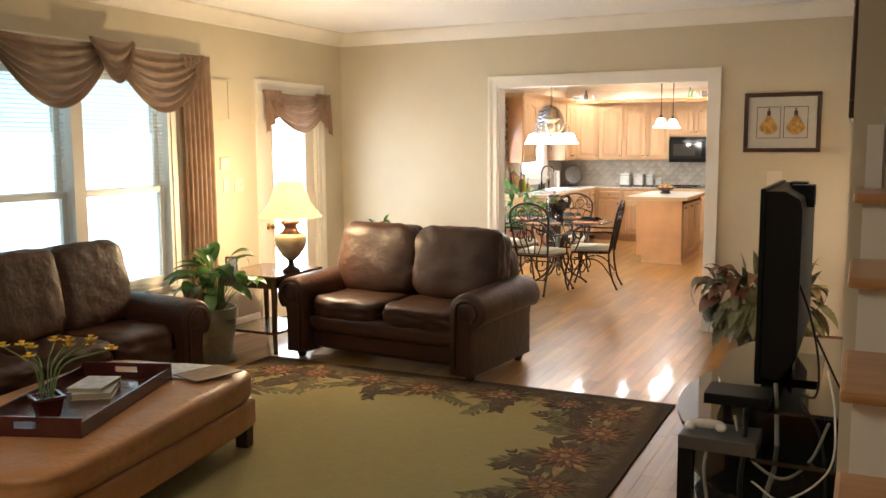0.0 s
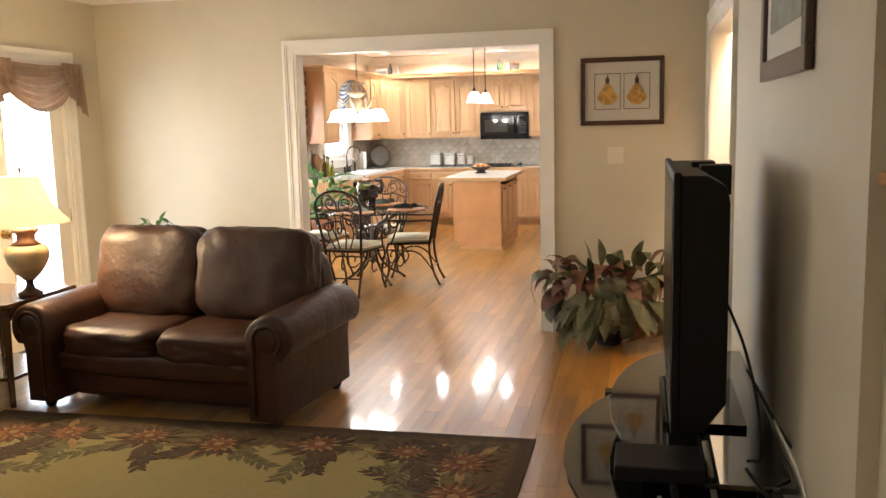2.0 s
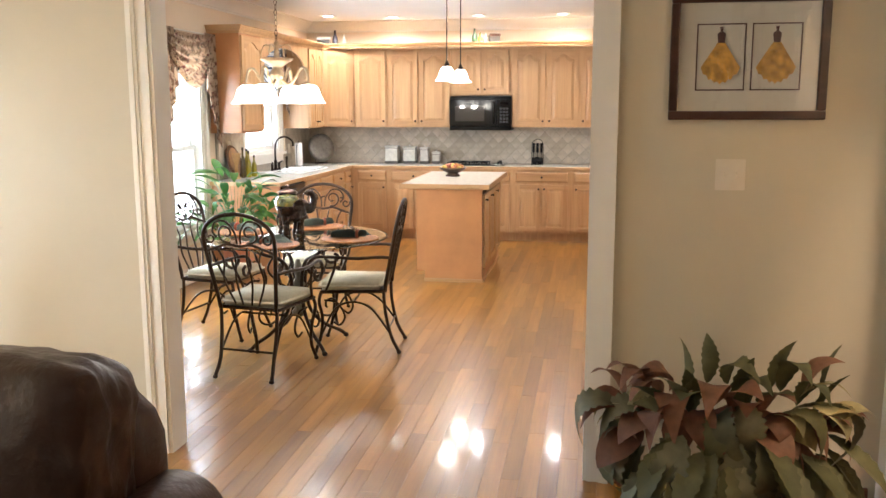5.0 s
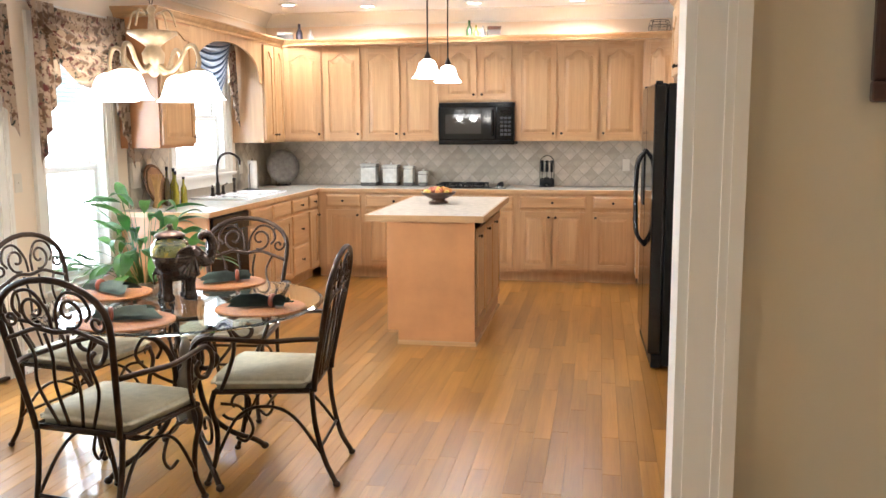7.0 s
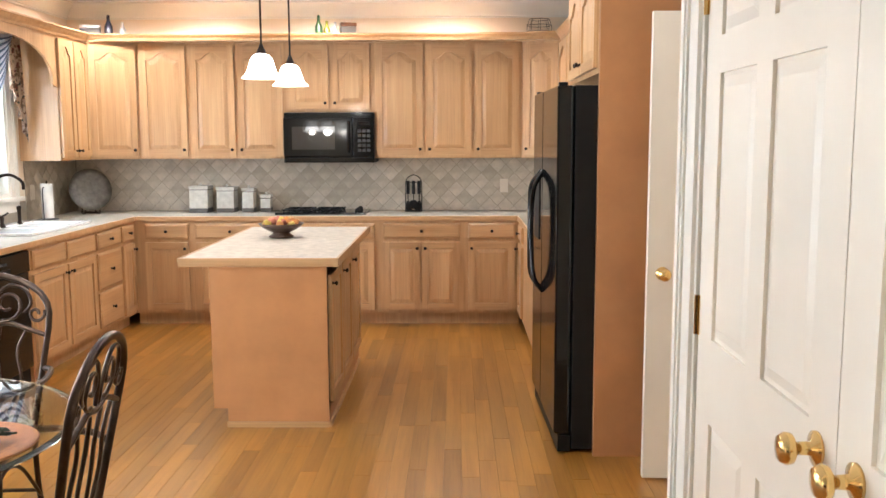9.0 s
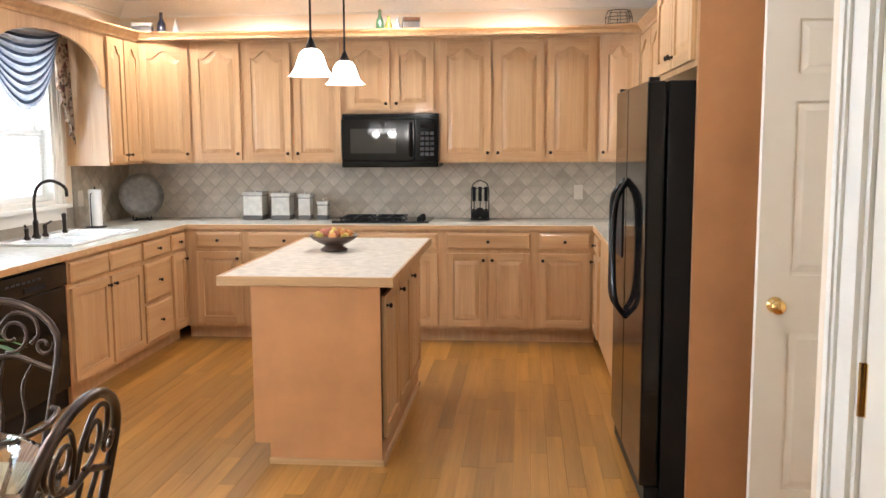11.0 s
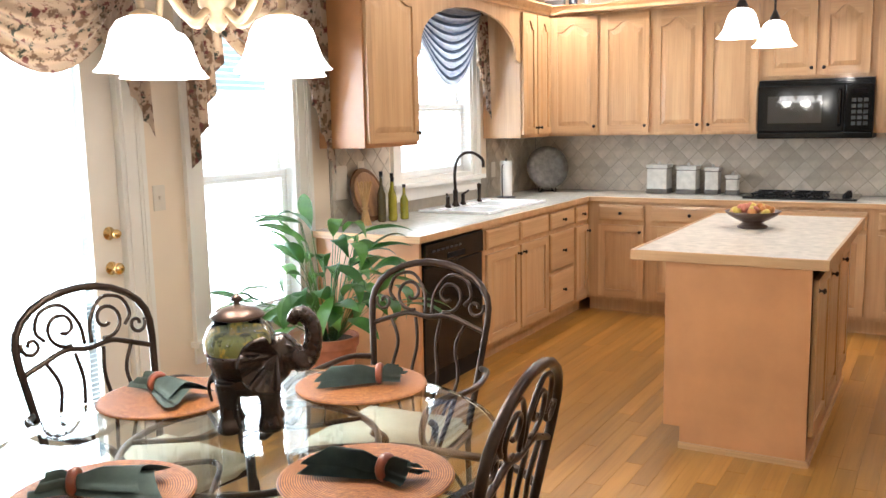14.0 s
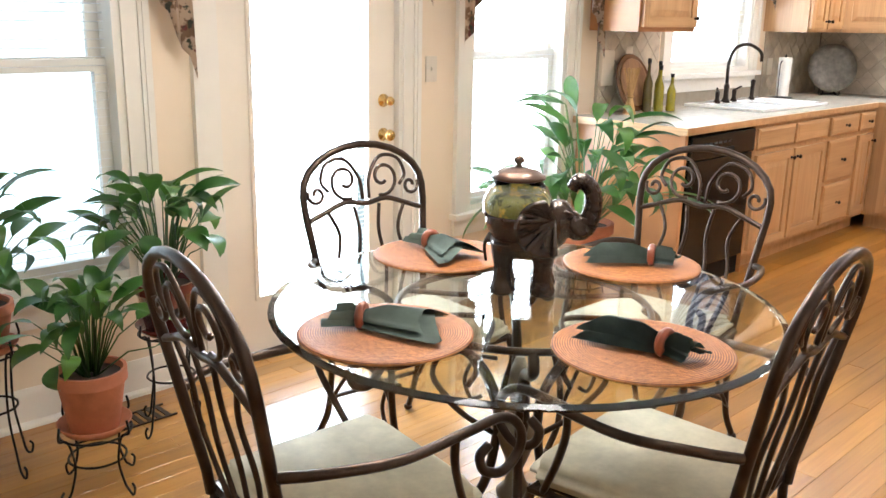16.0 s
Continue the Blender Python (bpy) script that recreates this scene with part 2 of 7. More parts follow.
def cut_wall(bm, axis, a, b, lo, hi, z0, z1, holes):
    """A wall of thickness a..b across the axis, from lo to hi along it, with openings (from, to, bottom, top)."""
    def put(p, q, r, s):
        if q - p > 1e-4 and s - r > 1e-4:
            if axis == "x":
                bx(bm, a, b, p, q, r, s)
            else:
                bx(bm, p, q, a, b, r, s)
    at = lo
    for p, q, r, s in sorted(holes):
        put(at, p, z0, z1)
        put(p, q, z0, r)
        put(p, q, s, z1)
        at = q
    put(at, hi, z0, z1)


def B():
    return bmesh.new()

# ---- structure ----
LX, SX = 0.70, 0.74
WIN = [  # name, from, to, bottom, top
    ("living", 3.00, 4.83, 0.55, 2.20), ("patio", 6.00, 6.88, 0.0, 2.13),
    ("nook", 7.75, 9.10, 0.47, 2.15), ("door", 9.46, 10.42, 0.0, 2.13), ("breakfast", 10.86, 11.62, 0.47, 2.15), ("sink", 12.66, 13.70, 1.10, 2.20)]
bm = B()
cut_wall(bm, "x", WX - 0.20, WX, -3.2, YS + 0.07, 0, ZL, [w[1:] for w in WIN[:2]])
solo("wall_west_living", bm, WALL, "tan painted wall with a large window and a glazed door", kind="structure")
bm = B()
cut_wall(bm, "x", WX - 0.20, WX, YS + 0.07, YB, 0, ZL, [w[1:] for w in WIN[2:]])
solo("wall_west_kitchen", bm, KWALL, "cream painted kitchen wall with windows and a glazed door", kind="structure")
bm = B()
cut_wall(bm, "y", YS, YS + 0.07, WX, LX, 0, ZL, [(-2.440, -0.487, 0, 2.19)])
solo("wall_partition_living", bm, WALL, "tan painted wall with a wide cased opening to the kitchen", kind="structure")
bm = B()
cut_wall(bm, "y", YS + 0.07, YS + 0.14, WX, LX + 0.12, 0, ZL, [(-2.440, -0.487, 0, 2.19)])
solo("wall_partition_kitchen", bm, KWALL, "cream painted wall on the kitchen side of the cased opening", kind="structure")
bm = B()
bx(bm, WX - 0.2, 2.2, YB, YB + 0.15, 0, ZL)
solo("wall_north", bm, KWALL, "cream painted wall behind the kitchen cabinets", kind="structure")
bm = B()
cut_wall(bm, "x", LX, LX + 0.12, 2.65, YS, 0, ZL, [(5.44, 7.055, 0, 2.19)])
solo("wall_east_living", bm, WALL, "tan painted wall with a cased opening to the hall", kind="structure")
bm = B()
bx(bm, WX - 0.2, 3.0, -3.35, -3.2, 0, ZL)
bx(bm, 3.0, 3.15, -3.35, 9.40, 0, ZL)
cut_wall(bm, "x", 1.10, 1.20, 4.2, 9.40, 0, ZL, [(6.62, 7.56, 0, 2.06)])
solo("wall_back", bm, WALL, "tan painted walls that close the living room and the hall", kind="structure")
bm = B()
cut_wall(bm, "x", -0.20, -0.10, YS + 0.14, 9.50, 0, ZL, [(7.63, 9.275, 0, 2.07)])
bx(bm, -0.10, 3.15, 9.40, 9.50, 0, ZL)
bx(bm, 0.95, 1.05, 9.50, 11.2, 0, ZL)
bx(bm, XR, XR + 0.12, 11.24, YB, 0, ZL)
bx(bm, XR + 0.12, 1.05, 11.16, 11.24, 0, ZL)
solo("wall_east_kitchen", bm, KWALL, "cream painted walls beside the closet and behind the refrigerator", kind="structure")
bm = B()
bx(bm, WX - 0.2, 3.15, -3.35, YS + 0.10, ZL, ZL + 0.1)
bx(bm, 0.81, 3.15, YS + 0.10, 9.45, ZL, ZL + 0.1)
bx(bm, WX - 0.2, -0.15, YS + 0.10, 9.45, ZC, ZC + 0.165)
bx(bm, -0.15, 0.81, YS + 0.10, 9.45, ZC, ZC + 0.165)
bx(bm, WX - 0.2, 1.15, 9.45, YB + 0.15, ZC, ZC + 0.165)
solo("ceiling", bm, CEIL, "smooth off-white painted ceiling", kind="structure")
bm = B()
bx(bm, WX - 0.2, 3.15, -3.35, YB + 0.15, -0.12, -0.012)
solo("subfloor", bm, SHADOWGAP, "dark subfloor in the gaps of the boards", kind="structure")


def crown(bm, axis, at, lo, hi, side, z=ZC, h=0.135):
    pts = [(0, 0), (0.115, 0), (0.115, -0.018), (0.095, -0.03), (0.06, -0.06), (0.028, -0.10), (0.022, -0.115), (0.012, -0.12), (0.012, -h), (0, -h)]
    pts = [(at + side * (p + 0.0), z + q) for p, q in pts]
    prism(bm, pts, lo, hi, "y" if axis == "x" else "x")


bm = B()
crown(bm, "x", WX, -3.2, YS, 1, z=ZL, h=0.125)
crown(bm, "y", YS, WX, LX, -1, z=ZL, h=0.125)
crown(bm, "x", LX, 2.65, YS, -1, z=ZL, h=0.125)
solo("trim_crown_living", bm, TRIM, "white crown moulding of the living room", kind="structure", auto=35)
bm = B()
crown(bm, "x", WX, YS + 0.14, YB, 1)
crown(bm, "y", YB, WX, XR, -1)
crown(bm, "x", XR, 11.24, YB, -1)
crown(bm, "y", YS + 0.14, WX, -0.2, 1)
crown(bm, "x", -0.20, YS + 0.14, 9.50, -1)
solo("trim_crown_kitchen", bm, TRIM, "white crown moulding of the kitchen", kind="structure", auto=35)


def base(bm, axis, at, lo, hi, side, h=0.14):
    pts = [(0, 0), (0.034, 0), (0.034, 0.012), (0.026, 0.02), (0.016, 0.022), (0.016, h - 0.03), (0.010, h - 0.008), (0.006, h), (0, h)]
    pts = [(at + side * p, q) for p, q in pts]
    prism(bm, pts, lo, hi, "y" if axis == "x" else "x")


bm = B()
for lo, hi in ((-3.2, 5.88), (7.0, YS), (YS + 0.14, 9.36), (10.52, 11.70)):
    base(bm, "x", WX, lo, hi, 1)
base(bm, "y", YS, WX, -2.53, -1)
base(bm, "x", LX, 2.7, 5.32, -1)
base(bm, "x", LX, 7.17, 7.30, -1)
base(bm, "y", YS + 0.14, WX, -2.53, 1)
base(bm, "x", 1.10, 4.2, 6.50, -1)
base(bm, "x", 1.10, 7.68, 9.40, -1)
base(bm, "y", -3.2, WX, 3.0, 1)
solo("baseboard", bm, TRIM, "white painted baseboard with a rounded top", kind="structure", auto=35)
# dark strip painting the shadow and floor reflection at the foot of this wall
bm = B()
bx(bm, -0.397, 0.666, YS - 0.018, YS, 0.0, 0.05)
solo("baseboard", bm, plain("brown_shadow_line", (0.13, 0.05, 0.022), 0.45, vary=0.3), "low brown strip standing in for the shadow line along the wall", kind="structure", bevel=0.005)


def casing(bm, axis, at, side, lo, hi, top, w=0.115, bottom=0.0, sill=False):
    """Profiled trim round an opening in a wall face."""
    prof = [(0, 0.012), (0.02, 0.016), (0.03, 0.012), (w - 0.04, 0.016), (w - 0.025, 0.026), (w, 0.026)]
    def strip(p0, p1, q0, q1):
        if axis == "x":
            a, b = sorted((at, at + side * q1))
            bx(bm, a, b, p0[0], p1[0], p0[1], p1[1])
        else:
            a, b = sorted((at, at + side * q1))
            bx(bm, p0[0], p1[0], a, b, p0[1], p1[1])
    for k in range(len(prof) - 1):
        d0, t0 = prof[k]
        d1, t1 = prof[k + 1]
        t = (t0 + t1) / 2
        strip((lo - d1, bottom), (lo - d0, top + d0), 0, t)
        strip((hi + d0, bottom), (hi + d1, top + d0), 0, t)
        strip((lo - d1, top + d0), (hi + d1, top + d1), 0, t)


def opening_trim(name, label, axis, a, b, lo, hi, top, faces, w=0.115):
    bm = B()
    for at, side in faces:
        casing(bm, axis, at, side, lo, hi, top, w)
    j = 0.018
    if axis == "y":
        bx(bm, lo, lo + j, a, b, 0, top)
        bx(bm, hi - j, hi, a, b, 0, top)
        bx(bm, lo + j, hi - j, a, b, top - j, top)
    else:
        bx(bm, a, b, lo, lo + j, 0, top)
        bx(bm, a, b, hi - j, hi, 0, top)
        bx(bm, a, b, lo + j, hi - j, top - j, top)
    solo(name, bm, TRIM, label, kind="structure")


opening_trim("trim_kitchen_opening", "white casing round the wide opening to the kitchen", "y", YS - 0.004, YS + 0.144, -2.440, -0.487, 2.19, ((YS, -1), (YS + 0.14, 1)), 0.09)
opening_trim("trim_hall_opening", "white casing round the opening to the hall", "x", LX - 0.004, LX + 0.124, 5.44, 7.055, 2.19, ((LX, -1), (LX + 0.12, 1)))
opening_trim("trim_closet_opening", "white casing round the closet doors", "x", -0.204, -0.098, 7.63, 9.275, 2.07, ((-0.20, -1),))
opening_trim("trim_hall_doorway", "white casing round the doorway off the hall", "x", 1.096, 1.204, 6.62, 7.56, 2.06, ((1.10, -1),))


def window(tag, y0, y1, z0, z1, lites=1, slat_gap=0.030, tilt=8, casing_w=0.10, patio=False):
    """A window in the west wall, with frame, panes and a lowered blind."""
    w = thing("window_1", f"white {'glazed door' if patio else 'sash window'} with daylight behind a white blind", "window", (WX, (y0 + y1) / 2, z0), kind="structure")
    h, half = z1 - z0, (y1 - y0) / 2
    bm = B()
    casing(bm, "x", 0.0, 1, -half, half, h, casing_w)
    if not patio:
        bx(bm, 0, 0.055, -half - casing_w - 0.02, half + casing_w + 0.02, -0.028, 0.0)
        bx(bm, 0, 0.018, -half - casing_w, half + casing_w, -0.115, -0.028)
    part("frame", bm, TRIM, w)
    bm = B()
    for s in (-1, 1):
        a, b = sorted((s * half, s * (half - 0.03)))
        bx(bm, -0.19, 0.004, a, b, 0, h)
    bx(bm, -0.19, 0.004, -half + 0.03, half - 0.03, h - 0.03, h)
    bx(bm, -0.19, 0.002, -half + 0.03, half - 0.03, 0, 0.03)
    cuts = [-half + 0.03 + (2 * half - 0.06) * i / lites for i in range(lites + 1)]
    for c in cuts[1:-1]:
        bx(bm, -0.15, 0.012, c - 0.05, c + 0.05, 0.03, h - 0.03)
    part("jamb", bm, TRIM, w)
    mid = h * 0.46
    for k in range(lites):
        a = cuts[k] + (0.05 if k else 0)
        b = cuts[k + 1] - (0.05 if k < lites - 1 else 0)
        for lo, hi, x in ((0.03, mid + 0.02, -0.10), (mid - 0.02, h - 0.03, -0.14)):
            bm = B()
            bx(bm, x, x + 0.035, a, a + 0.045, lo, hi)
            bx(bm, x, x + 0.035, b - 0.045, b, lo, hi)
            bx(bm, x, x + 0.035, a + 0.045, b - 0.045, lo, lo + 0.045)
            bx(bm, x, x + 0.035, a + 0.045, b - 0.045, hi - 0.045, hi)
            part("sash", bm, TRIM, w)
            bm = B()
            bx(bm, x + 0.015, x + 0.019, a + 0.045, b - 0.045, lo + 0.045, hi - 0.045)
            part("pane", bm, GLASS, w).visible_shadow = False
        bm = B()
        n = int((h - 0.1) / slat_gap)
        dx, dz = 0.010 * math.cos(radians(tilt)), 0.010 * math.sin(radians(tilt))
        for i in range(n):
            z = 0.05 + i * slat_gap
            prism(bm, [(-0.045 - dx, z - dz), (-0.045 + dx, z + dz), (-0.045 + dx, z + dz + 0.0012), (-0.045 - dx, z - dz + 0.0012)], a + 0.012, b - 0.012, "y")
        part("blind", bm, BLIND, w, "white horizontal blind slats").visible_shadow = False
    return w


window("living", 3.00, 4.83, 0.55, 2.20, lites=2)
window("nook", 7.75, 9.10, 0.47, 2.15)
window("breakfast", 10.86, 11.62, 0.47, 2.15)
window("sink", 12.66, 13.70, 1.10, 2.20)


def glazed_door(y0, y1, knob_at_far, label):
    d = thing("door_1", label, "door", (WX - 0.03, y0, 0), kind="structure")
    w = y1 - y0
    bm = B()
    casing(bm, "x", 0.03, 1, 0, w, 2.13, 0.10)
    for s in (0, w - 0.02):
        bx(bm, -0.16, 0.034, s, s + 0.02, 0, 2.13)
    bx(bm, -0.16, 0.034, 0.02, w - 0.02, 2.11, 2.13)
    part("frame", bm, TRIM, d)
    bm = B()
    a, b = 0.023, w - 0.023
    st = 0.14
    bx(bm, -0.045, 0, a, a + st, 0.02, 2.105)
    bx(bm, -0.045, 0, b - st, b, 0.02, 2.105)
    bx(bm, -0.045, 0, a + st, b - st, 0.02, 0.26)
    bx(bm, -0.045, 0, a + st, b - st, 1.97, 2.105)
    for y in (a + st, b - st - 0.018):
        bx(bm, 0, 0.010, y, y + 0.018, 0.25, 1.98)
    part("slab", bm, DOORW, d)
    bm = B()
    bx(bm, -0.03, -0.024, a + st, b - st, 0.26, 1.97)
    part("pane", bm, GLASS, d).visible_shadow = False
    bm = B()
    for i in range(78):
        z = 0.28 + i * 0.0215
        bx(bm, -0.012, 0.0, a + st + 0.008, b - st - 0.008, z, z + 0.0012)
    part("blind", bm, BLIND, d, "white blind on the door").visible_shadow = False
    bm = B()
    bx(bm, -0.14, 0.03, 0.02, w - 0.02, 0.001, 0.018)
    part("threshold", bm, IRON, d)
    yk = b - 0.065 if knob_at_far else a + 0.065
    for z, r in ((0.90, 0.026), (1.055, 0.020)):
        bm = B()
        lathe(bm, [(0.030, 0), (0.030, 0.006), (0.012, 0.012), (0.011, 0.035), (r, 0.042), (r * 1.05, 0.052), (r * 0.8, 0.064), (0.001, 0.068)], 16)
        bmesh.ops.rotate(bm, verts=bm.verts, matrix=Matrix.Rotation(radians(90), 3, "Y"))
        bmesh.ops.translate(bm, verts=bm.verts, vec=(0, yk, z))
        part("door_handle" if z < 1 else "deadbolt", bm, BRASS, d, "brass", smooth=True)
    yh = a - 0.01 if knob_at_far else b + 0.01
    for z in (0.24, 0.96, 1.86):
        bm = B()
        tube(bm, [(0.008, yh, z - 0.05), (0.008, yh, z + 0.05)], 0.008, 8)
        part("hinge", bm, BRASS, d)


glazed_door(9.46, 10.42, True, "white exterior door with a full glass pane and brass knob")
glazed_door(6.00, 6.88, False, "white glazed patio door behind the table lamp")

bm = B()
bx(bm, -9.0, -8.9, -6, 22, -0.5, 7.0)
solo("backdrop", bm, BACKDROP, "overexposed pale daylight outside the windows", kind="structure")
bm = B()
bx(bm, -60, WX - 0.2, -60, 80, -0.45, -0.35)
solo("ground", bm, painted("pale_patio", (0.45, 0.45, 0.40), 0.9, 0.1, 2.0, 0.2), "pale paved ground outside the windows", kind="structure")

# ---- cabinets ----
def arch(w, z, rise, n=22):
    """The underside of a cathedral rail: points from left to right."""
    out = []
    for i in range(n + 1):
        u = -1 + 2 * i / n
        a = abs(u)
        k = 0.0 if a > 0.78 else (0.5 + 0.5 * math.cos(math.pi * a / 0.78)) ** 0.8
        out.append((u * w / 2, z + rise * k))
    return out


def door_leaf(parent, x0, x1, z0, z1, arched, name="door", fy=0.0, knob=None, st=0.052, knob_z=None, mat=None):
    """A raised-panel door on the front (towards -y) of a unit."""
    mat = mat or OAK
    w, h = x1 - x0, z1 - z0
    rise = min(0.062, h * 0.2) if arched else 0
    st = min(st, w * 0.24, h * 0.28)
    bk = fy - 0.009
    bm = B()
    bx(bm, x0, x1, bk, fy - 0.001, z0, z1)
    d = part(name, bm, mat, parent)
    iw, cx, zt = w - 2 * st, (x0 + x1) / 2, z1 - st - rise
    for q in ((x0, x0 + st), (x1 - st, x1)):
        bm = B()
        bx(bm, q[0], q[1], fy - 0.021, bk, z0, z1)
        part("stile", bm, mat, d)
    bm = B()
    bx(bm, x0 + st, x1 - st, fy - 0.021, bk, z0, z0 + st)
    part("rail", bm, OAKH if mat is OAK else mat, d)
    line = [(cx + p, q) for p, q in arch(iw, zt, rise)] if arched else [(x0 + st, zt), (x1 - st, zt)]
    bm = B()
    prism(bm, [(x0 + st, z1)] + line + [(x1 - st, z1)], fy - 0.021, bk)
    part("rail", bm, OAKH if mat is OAK else mat, d)
    g = 0.006
    pl = [(cx + p, q - g) for p, q in arch(iw - 2 * g, zt, rise)] if arched else [(x0 + st + g, zt - g), (x1 - st - g, zt - g)]
    outer = [(x0 + st + g, z0 + st + g)] + pl + [(x1 - st - g, z0 + st + g)]
    c = Vector((cx, 0, (z0 + z1) / 2))
    s = 0.032
    inner = []
    for px, pz in outer:
        inner.append((px + (s if px < cx else -s) * min(1, abs(px - cx) / (iw * 0.25 + 1e-6)), pz + (s if pz < c.z else -s)))
    bm = B()
    lo = [bm.verts.new((p[0], fy - 0.0100, p[1])) for p in outer]
    hi = [bm.verts.new((p[0], fy - 0.0180, p[1])) for p in inner]
    n = len(lo)
    for i in range(n):
        bm.faces.new((lo[i], hi[i], hi[(i + 1) % n], lo[(i + 1) % n]))
    bm.faces.new(hi)
    part("panel", bm, mat, d)
    if knob:
        kx = x0 + st * 0.5 if knob == "l" else x1 - st * 0.5 if knob == "r" else cx
        kz = knob_z if knob_z is not None else z0 + 0.05
        add_knob(d, kx, fy - 0.021, kz)
    return d


def add_knob(parent, x, y, z, mat=None, r=0.0125):
    bm = B()
    lathe(bm, [(0.009, 0), (0.009, 0.003), (0.005, 0.006), (0.005, 0.014), (r, 0.018), (r * 1.05, 0.023), (r * 0.6, 0.029), (0.001, 0.030)], 10)
    bmesh.ops.rotate(bm, verts=bm.verts, matrix=Matrix.Rotation(radians(90), 3, "X"))
    bmesh.ops.translate(bm, verts=bm.verts, vec=(x, y, z))
    return part("knob", bm, mat or KNOB, parent, "dark bronze knob" if mat is None else "brass knob", smooth=True)


def drawer_front(parent, x0, x1, z0, z1, fy=0.0, knob=True):
    bm = B()
    bx(bm, x0, x1, fy - 0.014, fy - 0.001, z0, z1)
    b = 0.016
    lo = [bm.verts.new(p) for p in ((x0, fy - 0.014, z0), (x1, fy - 0.014, z0), (x1, fy - 0.014, z1), (x0, fy - 0.014, z1))]
    hi = [bm.verts.new(p) for p in ((x0 + b, fy - 0.021, z0 + b), (x1 - b, fy - 0.021, z0 + b), (x1 - b, fy - 0.021, z1 - b), (x0 + b, fy - 0.021, z1 - b))]
    for i in range(4):
        bm.faces.new((lo[i], lo[(i + 1) % 4], hi[(i + 1) % 4], hi[i]))
    bm.faces.new(hi)
    d = part("drawer", bm, OAKH, parent)
    if knob:
        add_knob(d, (x0 + x1) / 2, fy - 0.021, (z0 + z1) / 2)
    return d


def cabinet(name, label, at, rz, w, d, z0, z1, group, toe=True, body_mat=None):
    u = thing(name, label, "cabinet", (at[0], at[1], 0), rz, group)
    bm = B()
    if toe:
        bx(bm, 0, w, 0.0, d, 0.10, z1)
        bx(bm, 0.0, w, 0.065, d, 0.0, 0.10)
    else:
        bx(bm, 0, w, 0.0, d, z0, z1)
    part("body", bm, body_mat or OAK, u)
    return u


UP, LO = "oak wall cabinets", "oak base cabinets"
UL = "honey oak wall cabinet with arched panel doors over the backsplash"
BL = "honey oak base cabinet with raised-panel doors under the pale countertop"
FY = YB - 0.325   # front of the wall cabinets on the north wall


def wall_unit(at, rz, cuts, z0=1.37, z1=2.335, d=0.32, knobs="rl", label=UL, margin=0.018, w=None, body_mat=None):
    w = w or cuts[-1]
    u = cabinet("wall_cabinet", label, at, rz, w, d, z0, z1, UP, toe=False, body_mat=body_mat)
    for i in range(len(cuts) - 1):
        k = knobs[i % len(knobs)]
        door_leaf(u, cuts[i] + margin, cuts[i + 1] - margin * 0.6, z0 + 0.025, z1 - 0.03, True, knob=k)
    return u


def north(x0, x1, cuts, **kw):
    return wall_unit((x0, FY), 0, [c - x0 for c in cuts], d=0.321, w=x1 - x0, **kw)


north(-3.46, -3.05, (-3.46, -3.05), knobs="r")
north(-3.05, -2.235, (-3.04, -2.645, -2.245), knobs="rl")
north(-2.235, -1.485, (-2.215, -1.855, -1.510), knobs="rl", z0=1.755)
north(-1.485, -0.66, (-1.485, -1.065, -0.66), knobs="rl")
north(-0.66, -0.25, (-0.66, -0.268), knobs="l")


def corner_unit(x, y, a, b, knob, label):
    """A wall cabinet whose front runs slantwise across the corner at (x, y), from a to b."""
    u = thing("corner_cabinet", label, "cabinet", (x, y, 0), 0, UP)
    a, b = Vector((a[0] - x, a[1] - y, 0)), Vector((b[0] - x, b[1] - y, 0))
    bm = B()
    ends = ((0, a.y), (b.x, 0)) if knob == "r" else ((a.x, 0), (0, b.y))
    prism(bm, [(0, 0), ends[0], (a.x, a.y), (b.x, b.y), ends[1]], 1.37, 2.335, "z")
    part("body", bm, OAK, u)
    ln = (b - a).length
    d = door_leaf(u, 0.02, ln - 0.02, 1.395, 2.305, True, knob=knob)
    d.matrix_basis = pose(a.x, a.y, 0, 0, 0, math.degrees(math.atan2(b.y - a.y, b.x - a.x)))
    return u


CWY = 14.44   # where the side runs of wall cabinets meet the slanted corner fronts
corner_unit(WX, YB, (WX + 0.32, CWY), (-3.46, FY), "r", "honey oak slanted corner wall cabinet with one cathedral door")
corner_unit(XR, YB, (-0.25, FY), (XR - 0.32, CWY), "l", "honey oak slanted corner wall cabinet beside the refrigerator run")
# west run, seen from the room: local x runs towards +y
wall_unit((WX + 0.32, 11.82), 90, [0, 0.57], knobs="r", d=0.321, body_mat=OAKEND, label="honey oak wall cabinet with one cathedral door between two windows")
wall_unit((WX + 0.32, 13.89), 90, [0, 0.275, CWY - 13.89 - 0.001], knobs="rl", d=0.321, margin=0.012, label="narrow honey oak wall cabinet with two slim doors")
# arched board over the sink window
bm = B()
y0, y1 = 12.391, 13.889
pts = [(y0, 2.335), (y0, 1.93)]
for i in range(17):
    a = math.pi * i / 16
    pts.append(((y0 + y1) / 2 - math.cos(a) * (y1 - y0 - 0.12) / 2, 1.95 + 0.31 * math.sin(a) ** 0.8))
pts += [(y1, 1.93), (y1, 2.335)]
prism(bm, pts, WX + 0.30, WX + 0.32, "x")
solo("arched_valance_board", bm, OAK, "honey oak arched board joining the cabinets over the sink window", "trim board")
